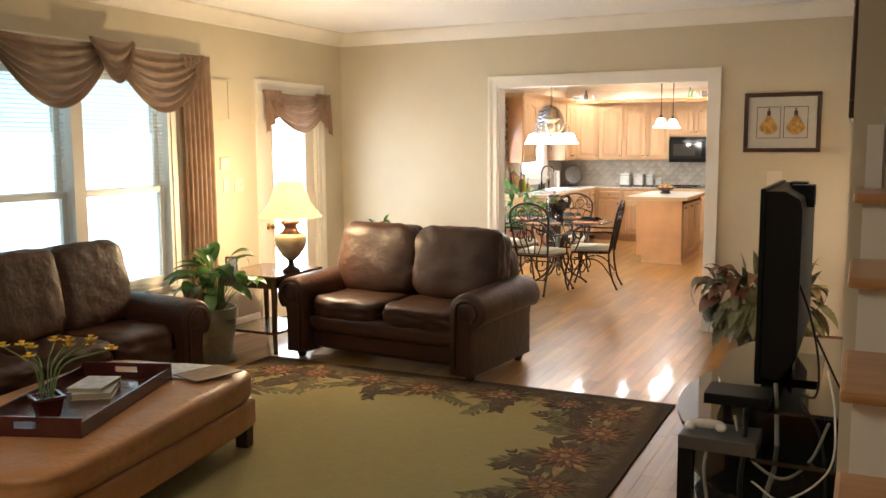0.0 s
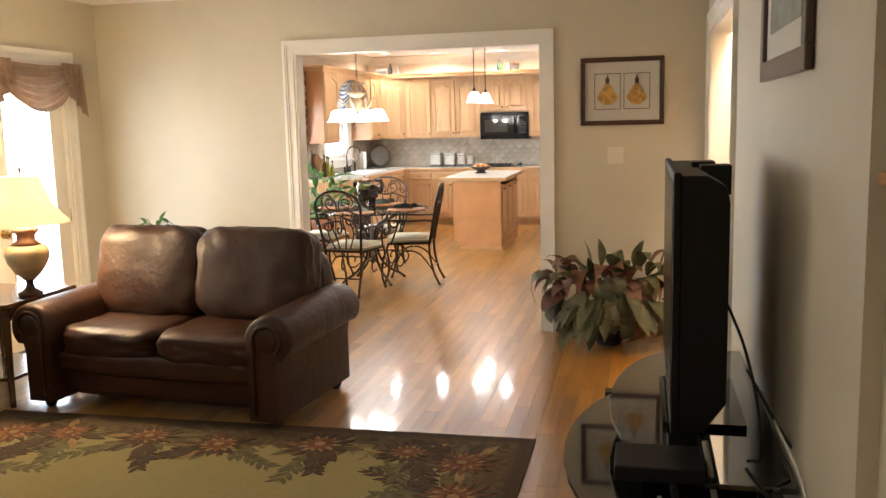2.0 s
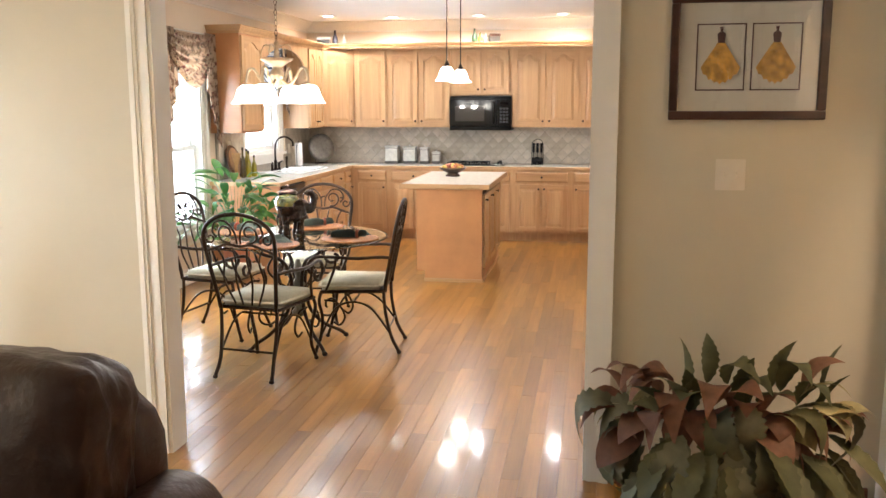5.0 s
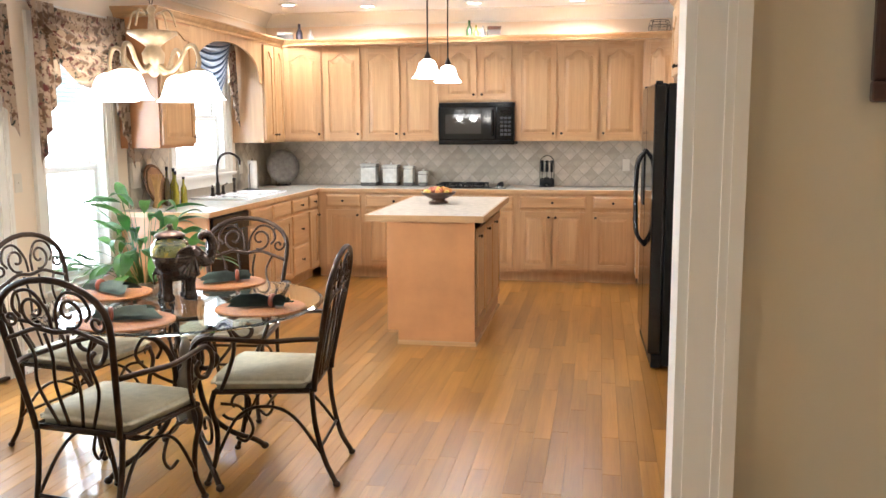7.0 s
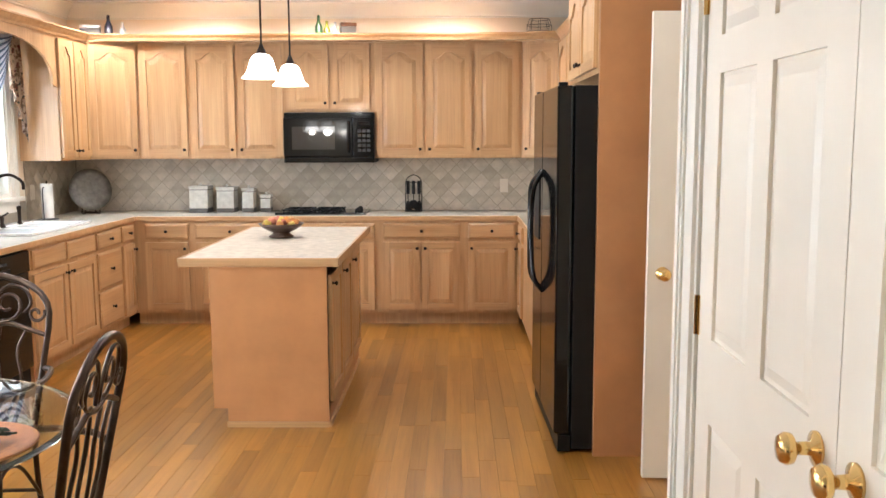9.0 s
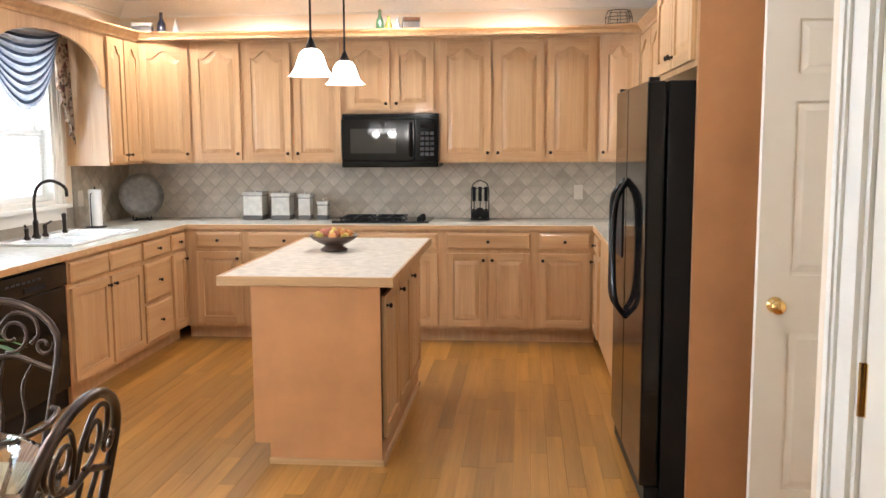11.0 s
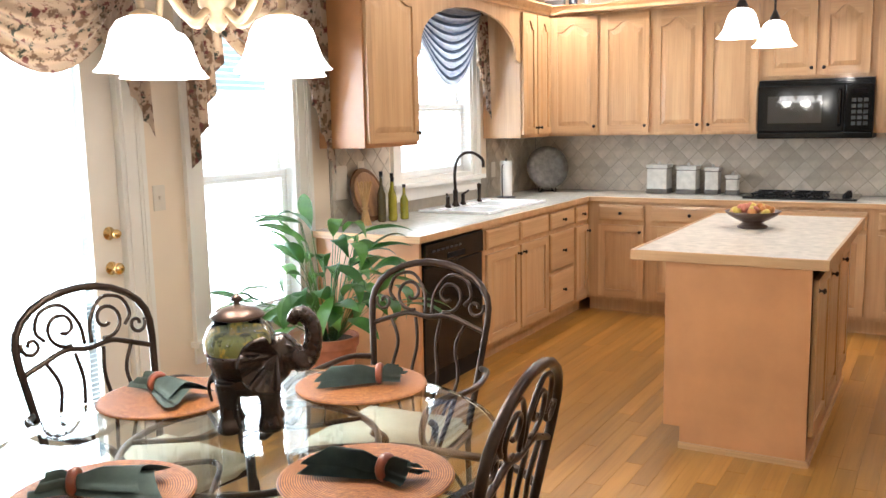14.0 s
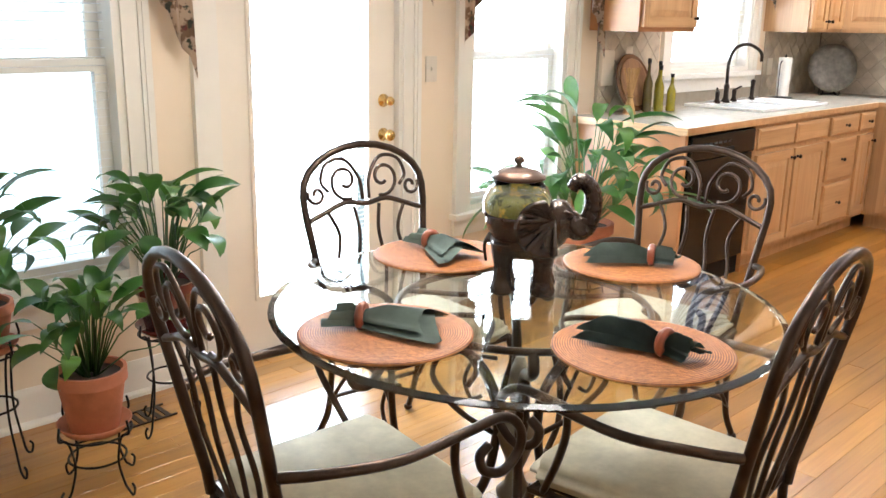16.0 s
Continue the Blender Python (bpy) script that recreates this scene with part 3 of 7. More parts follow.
# refrigerator surround
u = cabinet("refrigerator_cabinet", "honey oak cabinet above the refrigerator with two doors", (-0.14, 12.22), -90, 0.98, 0.51, 1.83, 2.335, UP, toe=False)
door_leaf(u, 0.02, 0.48, 1.855, 2.305, True, knob="r")
door_leaf(u, 0.49, 0.96, 1.855, 2.305, True, knob="l")
bm = B()
bx(bm, -0.14, XR - 0.002, 11.20, 11.238, 0, 2.335)
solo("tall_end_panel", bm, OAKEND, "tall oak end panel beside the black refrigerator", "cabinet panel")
u = wall_unit((XR - 0.32, CWY - 0.001), -90, [0, 0.55, 1.10, 1.65, 2.20], d=0.318, knobs="rl", label="honey oak wall cabinets on the refrigerator wall")

# crown on top of the cabinets
bm = B()
path = [(WX, 11.82), (WX + 0.32, 11.82), (WX + 0.32, CWY), (-3.46, FY), (-0.25, FY), (XR - 0.32, CWY), (XR - 0.32, 12.23), (-0.14, 12.23), (-0.14, 11.20)]
prof = [(0.0, 2.325), (0.012, 2.325), (0.014, 2.345), (0.03, 2.362), (0.045, 2.385), (0.052, 2.388), (0.052, 2.40), (0.0, 2.40)]
rings = []
for i, p in enumerate(path):
    d0 = Vector(path[i]) - Vector(path[i - 1]) if i else Vector(path[1]) - Vector(path[0])
    d1 = Vector(path[i + 1]) - Vector(path[i]) if i < len(path) - 1 else d0
    n0, n1 = Vector((d0.y, -d0.x)).normalized(), Vector((d1.y, -d1.x)).normalized()
    nn = (n0 + n1).normalized()
    nn = nn / max(0.5, nn.dot(n0))
    rings.append([bm.verts.new((p[0] + nn.x * q, p[1] + nn.y * q, z)) for q, z in prof])
for a, b in zip(rings, rings[1:]):
    for k in range(len(prof)):
        bm.faces.new((a[k], b[k], b[(k + 1) % len(prof)], a[(k + 1) % len(prof)]))
bm.faces.new(rings[0])
bm.faces.new(rings[-1][::-1])
solo("trim_cabinet_crown", bm, OAKH, "honey oak crown moulding along the top of the wall cabinets", kind="structure")
bm = B()
bx(bm, WX, WX + 0.32, 11.82, CWY, 2.336, 2.36)
bx(bm, WX, XR, CWY, YB, 2.336, 2.36)
bx(bm, XR - 0.32, XR, 12.3, CWY, 2.336, 2.36)
solo("cabinet_top_board", bm, OAK, "oak board on top of the wall cabinets", "cabinet top")

# base cabinets
BFY, BFX, CT = YB - 0.61, WX + 0.72, 0.905


def base_unit(at, rz, w, fronts, label=BL, d=0.60):
    u = cabinet("base_cabinet", label, at, rz, w, d, 0, 0.868, LO)
    for kind, a, b, zz0, zz1, k in fronts:
        if kind == "door":
            door_leaf(u, a, b, zz0, zz1, False, knob=k, knob_z=zz1 - 0.05)
        else:
            drawer_front(u, a, b, zz0, zz1, knob=bool(k))
    return u


DZ0, DZ1, WZ0, WZ1 = 0.130, 0.692, 0.722, 0.845
base_unit((-3.46, BFY), 0, 0.485, [("door", 0.10, 0.458, DZ0, DZ1, "r"), ("drawer", 0.10, 0.458, WZ0, WZ1, 1)], d=0.608)
base_unit((-2.975, BFY), 0, 0.645, [("door", 0.03, 0.31, DZ0, DZ1, "r"), ("door", 0.33, 0.615, DZ0, DZ1, "l"), ("drawer", 0.03, 0.615, WZ0, WZ1, 1)], d=0.608)
base_unit((-2.33, BFY), 0, 0.90, [("door", 0.04, 0.44, DZ0, DZ1, "r"), ("door", 0.46, 0.86, DZ0, DZ1, "l"), ("drawer", 0.04, 0.86, WZ0, WZ1, 0)], d=0.608)
base_unit((-1.43, BFY), 0, 0.69, [("door", 0.03, 0.335, DZ0, DZ1, "r"), ("door", 0.35, 0.66, DZ0, DZ1, "l"), ("drawer", 0.03, 0.66, WZ0, WZ1, 1)], d=0.608)
base_unit((-0.74, BFY), 0, 0.46, [("door", 0.04, 0.42, DZ0, DZ1, "l"), ("drawer", 0.04, 0.42, WZ0, WZ1, 1)], d=0.608)
base_unit((XR - 0.66, BFY), -90, 1.90, [("door", 0.06, 0.42, DZ0, DZ1, "l"), ("drawer", 0.06, 0.42, WZ0, WZ1, 1)], d=0.658,
          label="honey oak base cabinet between the corner and the refrigerator")
base_unit((BFX, 12.466), 90, 0.99, [("door", 0.02, 0.49, DZ0, DZ1, "r"), ("door", 0.52, 0.97, DZ0, DZ1, "l"), ("drawer", 0.02, 0.49, WZ0, WZ1, 0), ("drawer", 0.52, 0.97, WZ0, WZ1, 0)],
          d=0.718, label="honey oak sink cabinet with two doors and two false drawer fronts")
base_unit((BFX, 13.456), 90, 0.50, [("drawer", 0.03, 0.475, DZ0, 0.395, 1), ("drawer", 0.03, 0.475, 0.42, DZ1, 1), ("drawer", 0.03, 0.475, WZ0, WZ1, 1)], d=0.718,
          label="honey oak drawer cabinet with three drawers")
base_unit((BFX, 13.956), 90, 0.292, [("door", 0.02, 0.27, DZ0, DZ1, "r"), ("drawer", 0.02, 0.27, WZ0, WZ1, 1)], d=0.718,
          label="narrow honey oak base cabinet in the corner")
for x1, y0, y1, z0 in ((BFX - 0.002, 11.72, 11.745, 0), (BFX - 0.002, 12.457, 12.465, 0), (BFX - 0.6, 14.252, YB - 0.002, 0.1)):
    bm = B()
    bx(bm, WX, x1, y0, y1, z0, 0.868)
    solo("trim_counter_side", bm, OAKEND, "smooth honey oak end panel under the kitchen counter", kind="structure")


def plank_top(name, label, pts, z0, z1, mat, category="countertop", **kw):
    bm = B()
    prism(bm, pts, z0, z1, "z")
    return solo(name, bm, mat, label, category, bevel=0.004, **kw)


COUNTER = plain("mottled_grey_beige_laminate", (0.50, 0.47, 0.40), 0.22, vary=0.16, scale=26.0, coat=0.2)
plank_top("countertop", "L-shaped mottled beige countertop with an oak front edge",
          [(WX, 11.70), (BFX + 0.012, 11.70), (BFX + 0.012, BFY - 0.012), (XR - 0.672, BFY - 0.012), (XR - 0.672, 12.36), (XR, 12.36), (XR, YB), (WX, YB)], 0.872, CT, COUNTER)
bm = B()
e = 0.014
ring = [(BFX + 0.012, 11.70), (BFX + 0.012, BFY - 0.012), (XR - 0.672, BFY - 0.012), (XR - 0.672, 12.36)]
bx(bm, WX, BFX + 0.012 + e, 11.70 - e, 11.70, 0.868, CT + 0.001)
bx(bm, BFX + 0.012, BFX + 0.012 + e, 11.70, BFY - 0.012 - e, 0.868, CT + 0.001)
bx(bm, BFX + 0.012, XR - 0.672, BFY - 0.012 - e, BFY - 0.012, 0.868, CT + 0.001)
bx(bm, XR - 0.672 - e, XR - 0.672, 12.36, BFY - 0.012 - e, 0.868, CT + 0.001)
solo("countertop_edge", bm, OAKH, "oak edge strip on the front of the countertop", "edge trim", bevel=0.003)

# island
isl = thing("kitchen_island", "honey oak kitchen island with a pale speckled top", "kitchen island", (-2.10, 11.64, 0))
bm = B()
bx(bm, 0, 0.62, 0, 1.42, 0.10, 0.865)
bx(bm, 0.075, 0.62, 0.0, 1.42, 0.0, 0.10)
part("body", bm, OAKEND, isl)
bm = B()
bx(bm, 0.072, 0.63, -0.012, -0.001, 0.0, 0.028)
bx(bm, 0.621, 0.633, 0.0, 1.42, 0.0, 0.028)
part("base_trim", bm, OAKH, isl)
side = part("side_panel", (lambda b: (bx(b, 0.5, 0.62, -0.003, 1.423, 0.10, 0.866), b)[1])(B()), OAKEND, isl)
for a, b in ((0.03, 0.47), (0.49, 0.93), (0.95, 1.39)):
    d = door_leaf(isl, a, b, 0.13, 0.82, False, knob="l", knob_z=0.77)
    d.matrix_basis = pose(0.62, 0.0, 0, 0, 0, 90)
bm = B()
bx(bm, -0.145, 0.67, -0.005, 1.655, 0.880, 0.912)
part("top", bm, plain("speckled_tan_laminate", (0.58, 0.52, 0.44), 0.3, vary=0.22, scale=20.0, coat=0.2), isl, "speckled tan laminate", bevel=0.003)
bm = B()
for q in ((-0.16, 0.685, -0.02, -0.005), (-0.16, 0.685, 1.655, 1.67), (-0.16, -0.145, -0.005, 1.655), (0.67, 0.685, -0.005, 1.655)):
    bx(bm, *q, 0.868, 0.914)
part("top_edge", bm, OAKH, isl, bevel=0.003)

# backsplash tiles set as diamonds
TILE = plain("tumbled_tile", (0.52, 0.46, 0.37), 0.5, vary=0.22, scale=9.0, relief=0.25, fine=60.0)
nt = TILE.node_tree
mixn = mix(nt, (1, 1, 1), (0.72, 0.70, 0.66), nt.nodes.new("ShaderNodeObjectInfo").outputs["Random"], "MIX")
pb = nt.nodes["Principled BSDF"]
old = pb.inputs["Base Color"].links[0].from_socket
nt.links.new(mix(nt, old, mixn, 1.0, "MULTIPLY"), pb.inputs["Base Color"])
bm = B()
bx(bm, WX + 0.006, XR, YB - 0.006, YB, CT, 1.37)
bx(bm, WX, WX + 0.006, 11.90, YB, CT, 1.06)
bx(bm, WX, WX + 0.006, 11.90, 12.53, 1.06, 1.37)
bx(bm, WX, WX + 0.006, 13.93, YB, 1.06, 1.37)
splash = solo("backsplash", bm, GROUT, "backsplash of tumbled beige tiles laid diagonally", kind="structure")


def clip_poly(pts, lo, hi, z0, z1):
    for ax, lim, keep in ((0, lo, 1), (0, hi, -1), (1, z0, 1), (1, z1, -1)):
        out = []
        for i in range(len(pts)):
            p, q = pts[i - 1], pts[i]
            ip, iq = (p[ax] - lim) * keep >= 0, (q[ax] - lim) * keep >= 0
            if ip != iq:
                t = (lim - p[ax]) / (q[ax] - p[ax])
                out.append((p[0] + (q[0] - p[0]) * t, p[1] + (q[1] - p[1]) * t))
            if iq:
                out.append(q)
        pts = out
        if len(pts) < 3:
            return None
    return pts


def tiles(axis, lo, hi, z0, z1, count):
    s = 0.145 / 2
    g = 0.0035
    shared = {}
    k = 0
    far = B()
    n = 0
    for i in range(int((lo - 1) / s), int((hi + 1) / s) + 1):
        for j in range(int(z0 / s) - 1, int(z1 / s) + 2):
            if (i + j) % 2:
                continue
            cx, cz = i * s, j * s
            if cx < lo - s or cx > hi + s:
                continue
            full = [(cx - s + g, cz), (cx, cz - s + g), (cx + s - g, cz), (cx, cz + s - g)]
            pts = clip_poly(full, lo, hi, z0, z1)
            if not pts or len(pts) < 3:
                continue
            whole = pts == full or (len(pts) == 4 and abs(sum(p[0] for p in pts) / 4 - cx) < 1e-6 and abs(sum(p[1] for p in pts) / 4 - cz) < 1e-6)
            n += 1
            if whole and n <= count:
                if "m" not in shared:
                    b2 = B()
                    loc = [(p[0] - cx, p[1] - cz) for p in full]
                    prism(b2, loc, 0.0, -0.005) if axis == "y" else prism(b2, loc, 0.0, 0.005, "x")
                    bmesh.ops.recalc_face_normals(b2, faces=b2.faces)
                    me = bpy.data.meshes.new("tile")
                    b2.to_mesh(me)
                    b2.free()
                    me.materials.append(TILE)
                    shared["m"] = me
                o = new("tile", shared["m"])
                o.location = (cx, YB - 0.006, cz) if axis == "y" else (WX + 0.006, cx, cz)
                o.parent = splash
            else:
                if axis == "y":
                    prism(far, pts, YB - 0.006, YB - 0.011)
                else:
                    prism(far, pts, WX + 0.006, WX + 0.011, "x")
    part("cut_tile", far, TILE, splash)


tiles("y", WX + 0.02, XR, CT + 0.002, 1.368, 260)
tiles("x", 11.92, 12.53, CT + 0.002, 1.368, 30)
tiles("x", 13.93, YB - 0.012, CT + 0.002, 1.368, 30)

# appliances
mw = thing("microwave", "black over-the-range microwave with a window, handle and key pad", "microwave", (-2.24, FY - 0.075, 1.335))
bm = B()
bx(bm, 0.0, 0.758, 0.03, 0.39, 0.0, 0.415)
part("body", bm, BLACKM, mw, bevel=0.004)
bm = B()
bx(bm, 0.0, 0.575, 0.0, 0.03, 0.05, 0.375)
part("door", bm, BLACK, mw, bevel=0.006)
bm = B()
bx(bm, 0.07, 0.43, -0.003, 0.001, 0.11, 0.30)
part("window", bm, plain("dark_mirror_glass", (0.022, 0.020, 0.018), 0.04, coat=0.8), mw)
bm = B()
bx(bm, 0.580, 0.758, 0.0, 0.03, 0.05, 0.375)
part("control_panel", bm, BLACK, mw, bevel=0.004)
for r in range(5):
    for c in range(3):
        bm = B()
        bx(bm, 0.62 + c * 0.038, 0.648 + c * 0.038, -0.002, 0.001, 0.09 + r * 0.04, 0.115 + r * 0.04)
        part("button", bm, plain("grey_key", (0.03, 0.03, 0.03), 0.5) if (r, c) == (0, 0) else bpy.data.materials["grey_key"], mw)
bm = B()
bx(bm, 0.62, 0.72, -0.002, 0.001, 0.31, 0.34)
part("display", bm, SCREEN, mw)
bm = B()
tube(bm, [(0.545, -0.004, 0.09), (0.545, -0.035, 0.11), (0.545, -0.04, 0.21), (0.545, -0.035, 0.32), (0.545, -0.004, 0.34)], 0.011, 8)
part("handle", bm, BLACK, mw, smooth=True)
bm = B()
bx(bm, 0.0, 0.758, 0.0, 0.03, 0.0, 0.046)
part("lower_trim", bm, BLACK, mw, bevel=0.008)
bm = B()
for i in range(3):
    bx(bm, 0.02, 0.738, 0.002, 0.012, 0.38 + i * 0.011, 0.386 + i * 0.011)
part("vent_grille", bm, BLACK, mw)

fr = thing("refrigerator", "black side-by-side refrigerator with long handles and an ice dispenser", "refrigerator", (-0.352, 12.19, 0), -88.5)
bm = B()
bx(bm, 0.0, 0.95, 0.085, 0.70, 0.02, 1.775)
part("body", bm, BLACKM, fr, bevel=0.004)
for a, b, n in ((0.0, 0.40, 0), (0.408, 0.95, 1)):
    bm = B()
    bx(bm, a, b, 0.0, 0.075, 0.10, 1.775)
    d = part("freezer_door" if n == 0 else "door", bm, BLACK, fr, bevel=0.010)
    hx = 0.365 if n == 0 else 0.445
    bm = B()
    tube(bm, curve_pts([(hx, 0, 0.72), (hx + (-0.03 if n == 0 else 0.03), -0.05, 0.80), (hx, -0.06, 0.95), (hx, -0.06, 1.15), (hx + (-0.03 if n == 0 else 0.03), -0.05, 1.28), (hx, 0, 1.36)], 6), 0.013, 8)
    part("handle", bm, BLACK, d, smooth=True)
bm = B()
bx(bm, 0.10, 0.31, -0.006, 0.002, 0.98, 1.32)
part("dispenser", bm, BLACKM, fr, bevel=0.004)
bm = B()
bx(bm, 0.0, 0.95, 0.02, 0.08, 0.01, 0.09)
part("kick_grille", bm, BLACKM, fr)
for x in (0.03, 0.90):
    bm = B()
    bx(bm, x, x + 0.03, 0.01, 0.05, 1.776, 1.79)
    part("hinge_cover", bm, BLACKM, fr)

dw = thing("dishwasher", "black built-in dishwasher with a control strip", "dishwasher", (BFX + 0.004, 11.75, 0), 90)
bm = B()
bx(bm, 0, 0.705, 0.03, 0.60, 0.0, 0.862)
part("body", bm, BLACKM, dw)
bm = B()
bx(bm, 0.01, 0.695, 0.0, 0.03, 0.12, 0.72)
part("door", bm, BLACK, dw, bevel=0.005)
bm = B()
bx(bm, 0.01, 0.695, -0.012, 0.03, 0.725, 0.855)
part("control_strip", bm, BLACK, dw, bevel=0.008)
bm = B()
bx(bm, 0.25, 0.45, -0.016, -0.008, 0.745, 0.775)
part("latch", bm, BLACKM, dw)
bm = B()
for i in range(7):
    bx(bm, 0.08 + i * 0.05, 0.115 + i * 0.05, -0.0145, -0.011, 0.80, 0.812)
part("button", bm, bpy.data.materials["grey_key"], dw)

ck = thing("cooktop", "black gas cooktop with iron grates and knobs", "cooktop", (-2.31, YB - 0.50, CT))
bm = B()
bx(bm, 0, 0.76, 0, 0.42, 0.001, 0.018)
part("plate", bm, BLACK, ck, bevel=0.004)
for x in (0.05, 0.31):
    bm = B()
    for k in range(3):
        bx(bm, x, x + 0.24, 0.05 + k * 0.15, 0.062 + k * 0.15, 0.03, 0.042)
        bx(bm, x + 0.01 + k * 0.105, x + 0.022 + k * 0.105, 0.04, 0.37, 0.028, 0.040)
    for p in ((x + 0.012, 0.05), (x + 0.222, 0.05), (x + 0.012, 0.35), (x + 0.222, 0.35)):
        bx(bm, p[0], p[0] + 0.01, p[1], p[1] + 0.01, 0.018, 0.03)
    part("grate", bm, BLACKM, ck)
for i in range(4):
    bm = B()
    lathe(bm, [(0.02, 0), (0.02, 0.012), (0.014, 0.03), (0.001, 0.031)], 12, (0.68, 0.07 + i * 0.09, 0.018))
    part("control_knob", bm, BLACKM, ck)

sk = thing("sink", "white drop-in kitchen sink with a raised rim", "sink", (WX + 0.07, 12.78, CT))
PORC = plain("white_porcelain", (0.88, 0.88, 0.87), 0.12, coat=0.5, vary=0.02)
SW, SD = 0.93, 0.53
for q in ((0, SD, 0, 0.045), (0, SD, SW - 0.045, SW), (0, 0.10, 0.045, SW - 0.045), (SD - 0.04, SD, 0.045, SW - 0.045)):
    bm = B()
    bx(bm, *q, 0.001, 0.018)
    part("rim", bm, PORC, sk, bevel=0.004)
bm = B()
bx(bm, 0.10, SD - 0.04, SW / 2 - 0.02, SW / 2 + 0.02, 0.001, 0.012)
part("divider", bm, PORC, sk, bevel=0.003)
for q in ((0.045, SW / 2 - 0.02), (SW / 2 + 0.02, SW - 0.045)):
    bm = B()
    bx(bm, 0.10, SD - 0.04, *q, 0.0005, 0.004)
    part("bowl", bm, PORC, sk)
fa = thing("faucet", "dark bronze gooseneck kitchen faucet", "faucet", (WX + 0.17, 13.12, CT + 0.012))
bm = B()
lathe(bm, [(0.03, 0), (0.028, 0.012), (0.018, 0.03), (0.016, 0.09), (0.020, 0.10), (0.014, 0.12)], 14)
part("base", bm, KNOB, fa, smooth=True)
bm = B()
tube(bm, curve_pts([(0, 0, 0.10), (0, 0, 0.26), (0.03, 0.02, 0.35), (0.10, 0.05, 0.375), (0.17, 0.08, 0.33), (0.18, 0.085, 0.27)], 7), 0.011, 8)
part("spout", bm, KNOB, fa, smooth=True)
for dy in (-0.11, 0.11):
    bm = B()
    lathe(bm, [(0.024, 0), (0.022, 0.01), (0.013, 0.03), (0.015, 0.07), (0.008, 0.085)], 12, (0, dy, 0))
    tube(bm, [(0, dy, 0.075), (0.02, dy + (0.05 if dy > 0 else -0.05), 0.10)], 0.007, 6)
    part("lever", bm, KNOB, fa, smooth=True)
bm = B()
lathe(bm, [(0.022, 0), (0.020, 0.01), (0.012, 0.025), (0.014, 0.10), (0.018, 0.13), (0.001, 0.14)], 12, (0, 0.36, 0))
part("side_sprayer", bm, KNOB, fa, smooth=True)


def six_panel(name, label, at, rz, w, h, knob_x=None, knob_z=0.965, hinges=None, th=0.036):
    d = thing(name, label, "door", at, rz)
    bm = B()
    bx(bm, 0, w, 0.008, th - 0.008, 0, h)
    st = 0.112
    mid = 0.09
    xs = [(st, (w - mid) / 2), ((w + mid) / 2, w - st)]
    zs = [(0.225, 0.835), (1.04, 1.665), (1.75, h - 0.10)]
    for s in (0, 1):
        y0, y1 = (0, 0.008) if s == 0 else (th - 0.008, th)
        bx(bm, 0, xs[0][0], y0, y1, 0, h)
        bx(bm, xs[-1][1], w, y0, y1, 0, h)
        bx(bm, xs[0][1], xs[1][0], y0, y1, 0, h)
        for a, b in xs:
            bx(bm, a, b, y0, y1, 0, zs[0][0])
            bx(bm, a, b, y0, y1, zs[0][1], zs[1][0])
            bx(bm, a, b, y0, y1, zs[1][1], zs[2][0])
            bx(bm, a, b, y0, y1, zs[2][1], h)
    part("slab", bm, DOORW, d)
    for a, b in xs:
        for c, e in zs:
            for face in (0, 1):
                yb, yt = (0.008, 0.001) if face == 0 else (th - 0.008, th - 0.001)
                bm = B()
                g, s = 0.010, 0.035
                lo = [bm.verts.new(p) for p in ((a + g, yb, c + g), (b - g, yb, c + g), (b - g, yb, e - g), (a + g, yb, e - g))]
                hi = [bm.verts.new(p) for p in ((a + s, yt, c + s), (b - s, yt, c + s), (b - s, yt, e - s), (a + s, yt, e - s))]
                for i in range(4):
                    bm.faces.new((lo[i], lo[(i + 1) % 4], hi[(i + 1) % 4], hi[i]))
                bm.faces.new(hi)
                part("raised_panel", bm, DOORW, d)
    if knob_x is not None:
        for s in (-1, 1):
            bm = B()
            lathe(bm, [(0.030, 0), (0.030, 0.006), (0.012, 0.012), (0.011, 0.036), (0.026, 0.044), (0.028, 0.054), (0.022, 0.064), (0.001, 0.068)], 18)
            bmesh.ops.rotate(bm, verts=bm.verts, matrix=Matrix.Rotation(radians(90 if s < 0 else -90), 3, "X"))
            bmesh.ops.translate(bm, verts=bm.verts, vec=(knob_x, 0 if s < 0 else th, knob_z))
            part("door_knob", bm, BRASS, d, "polished brass", smooth=True)
    for z in (0.25, 1.08, 1.86) if hinges is not None else ():
        bm = B()
        tube(bm, [(hinges, -0.004, z - 0.05), (hinges, -0.004, z + 0.05)], 0.007, 8)
        bx(bm, hinges - 0.014, hinges + 0.014, -0.002, 0.0, z - 0.05, z + 0.05)
        part("hinge", bm, BRASS, d, "brass hinge")
    return d


# closet pair faces west; local x runs towards -y after the turn
six_panel("closet_door", "white six-panel closet door with a brass knob, closed", (-0.195, 9.254, 0.012), -90, 0.806, 2.03, knob_x=0.735, knob_z=1.0, hinges=-0.004)
six_panel("closet_door", "white six-panel closet door with a brass knob, closed", (-0.195, 8.444, 0.012), -90, 0.792, 2.03, knob_x=0.072, knob_z=1.0, hinges=0.795)
six_panel("pantry_door", "white six-panel door standing open beside the oak end panel", (0.035, 10.90, 0.012), 0, 0.80, 2.05, knob_x=0.065, knob_z=0.93)

# ---- dining nook ----
TC = Vector((-2.455, 9.285, 0))


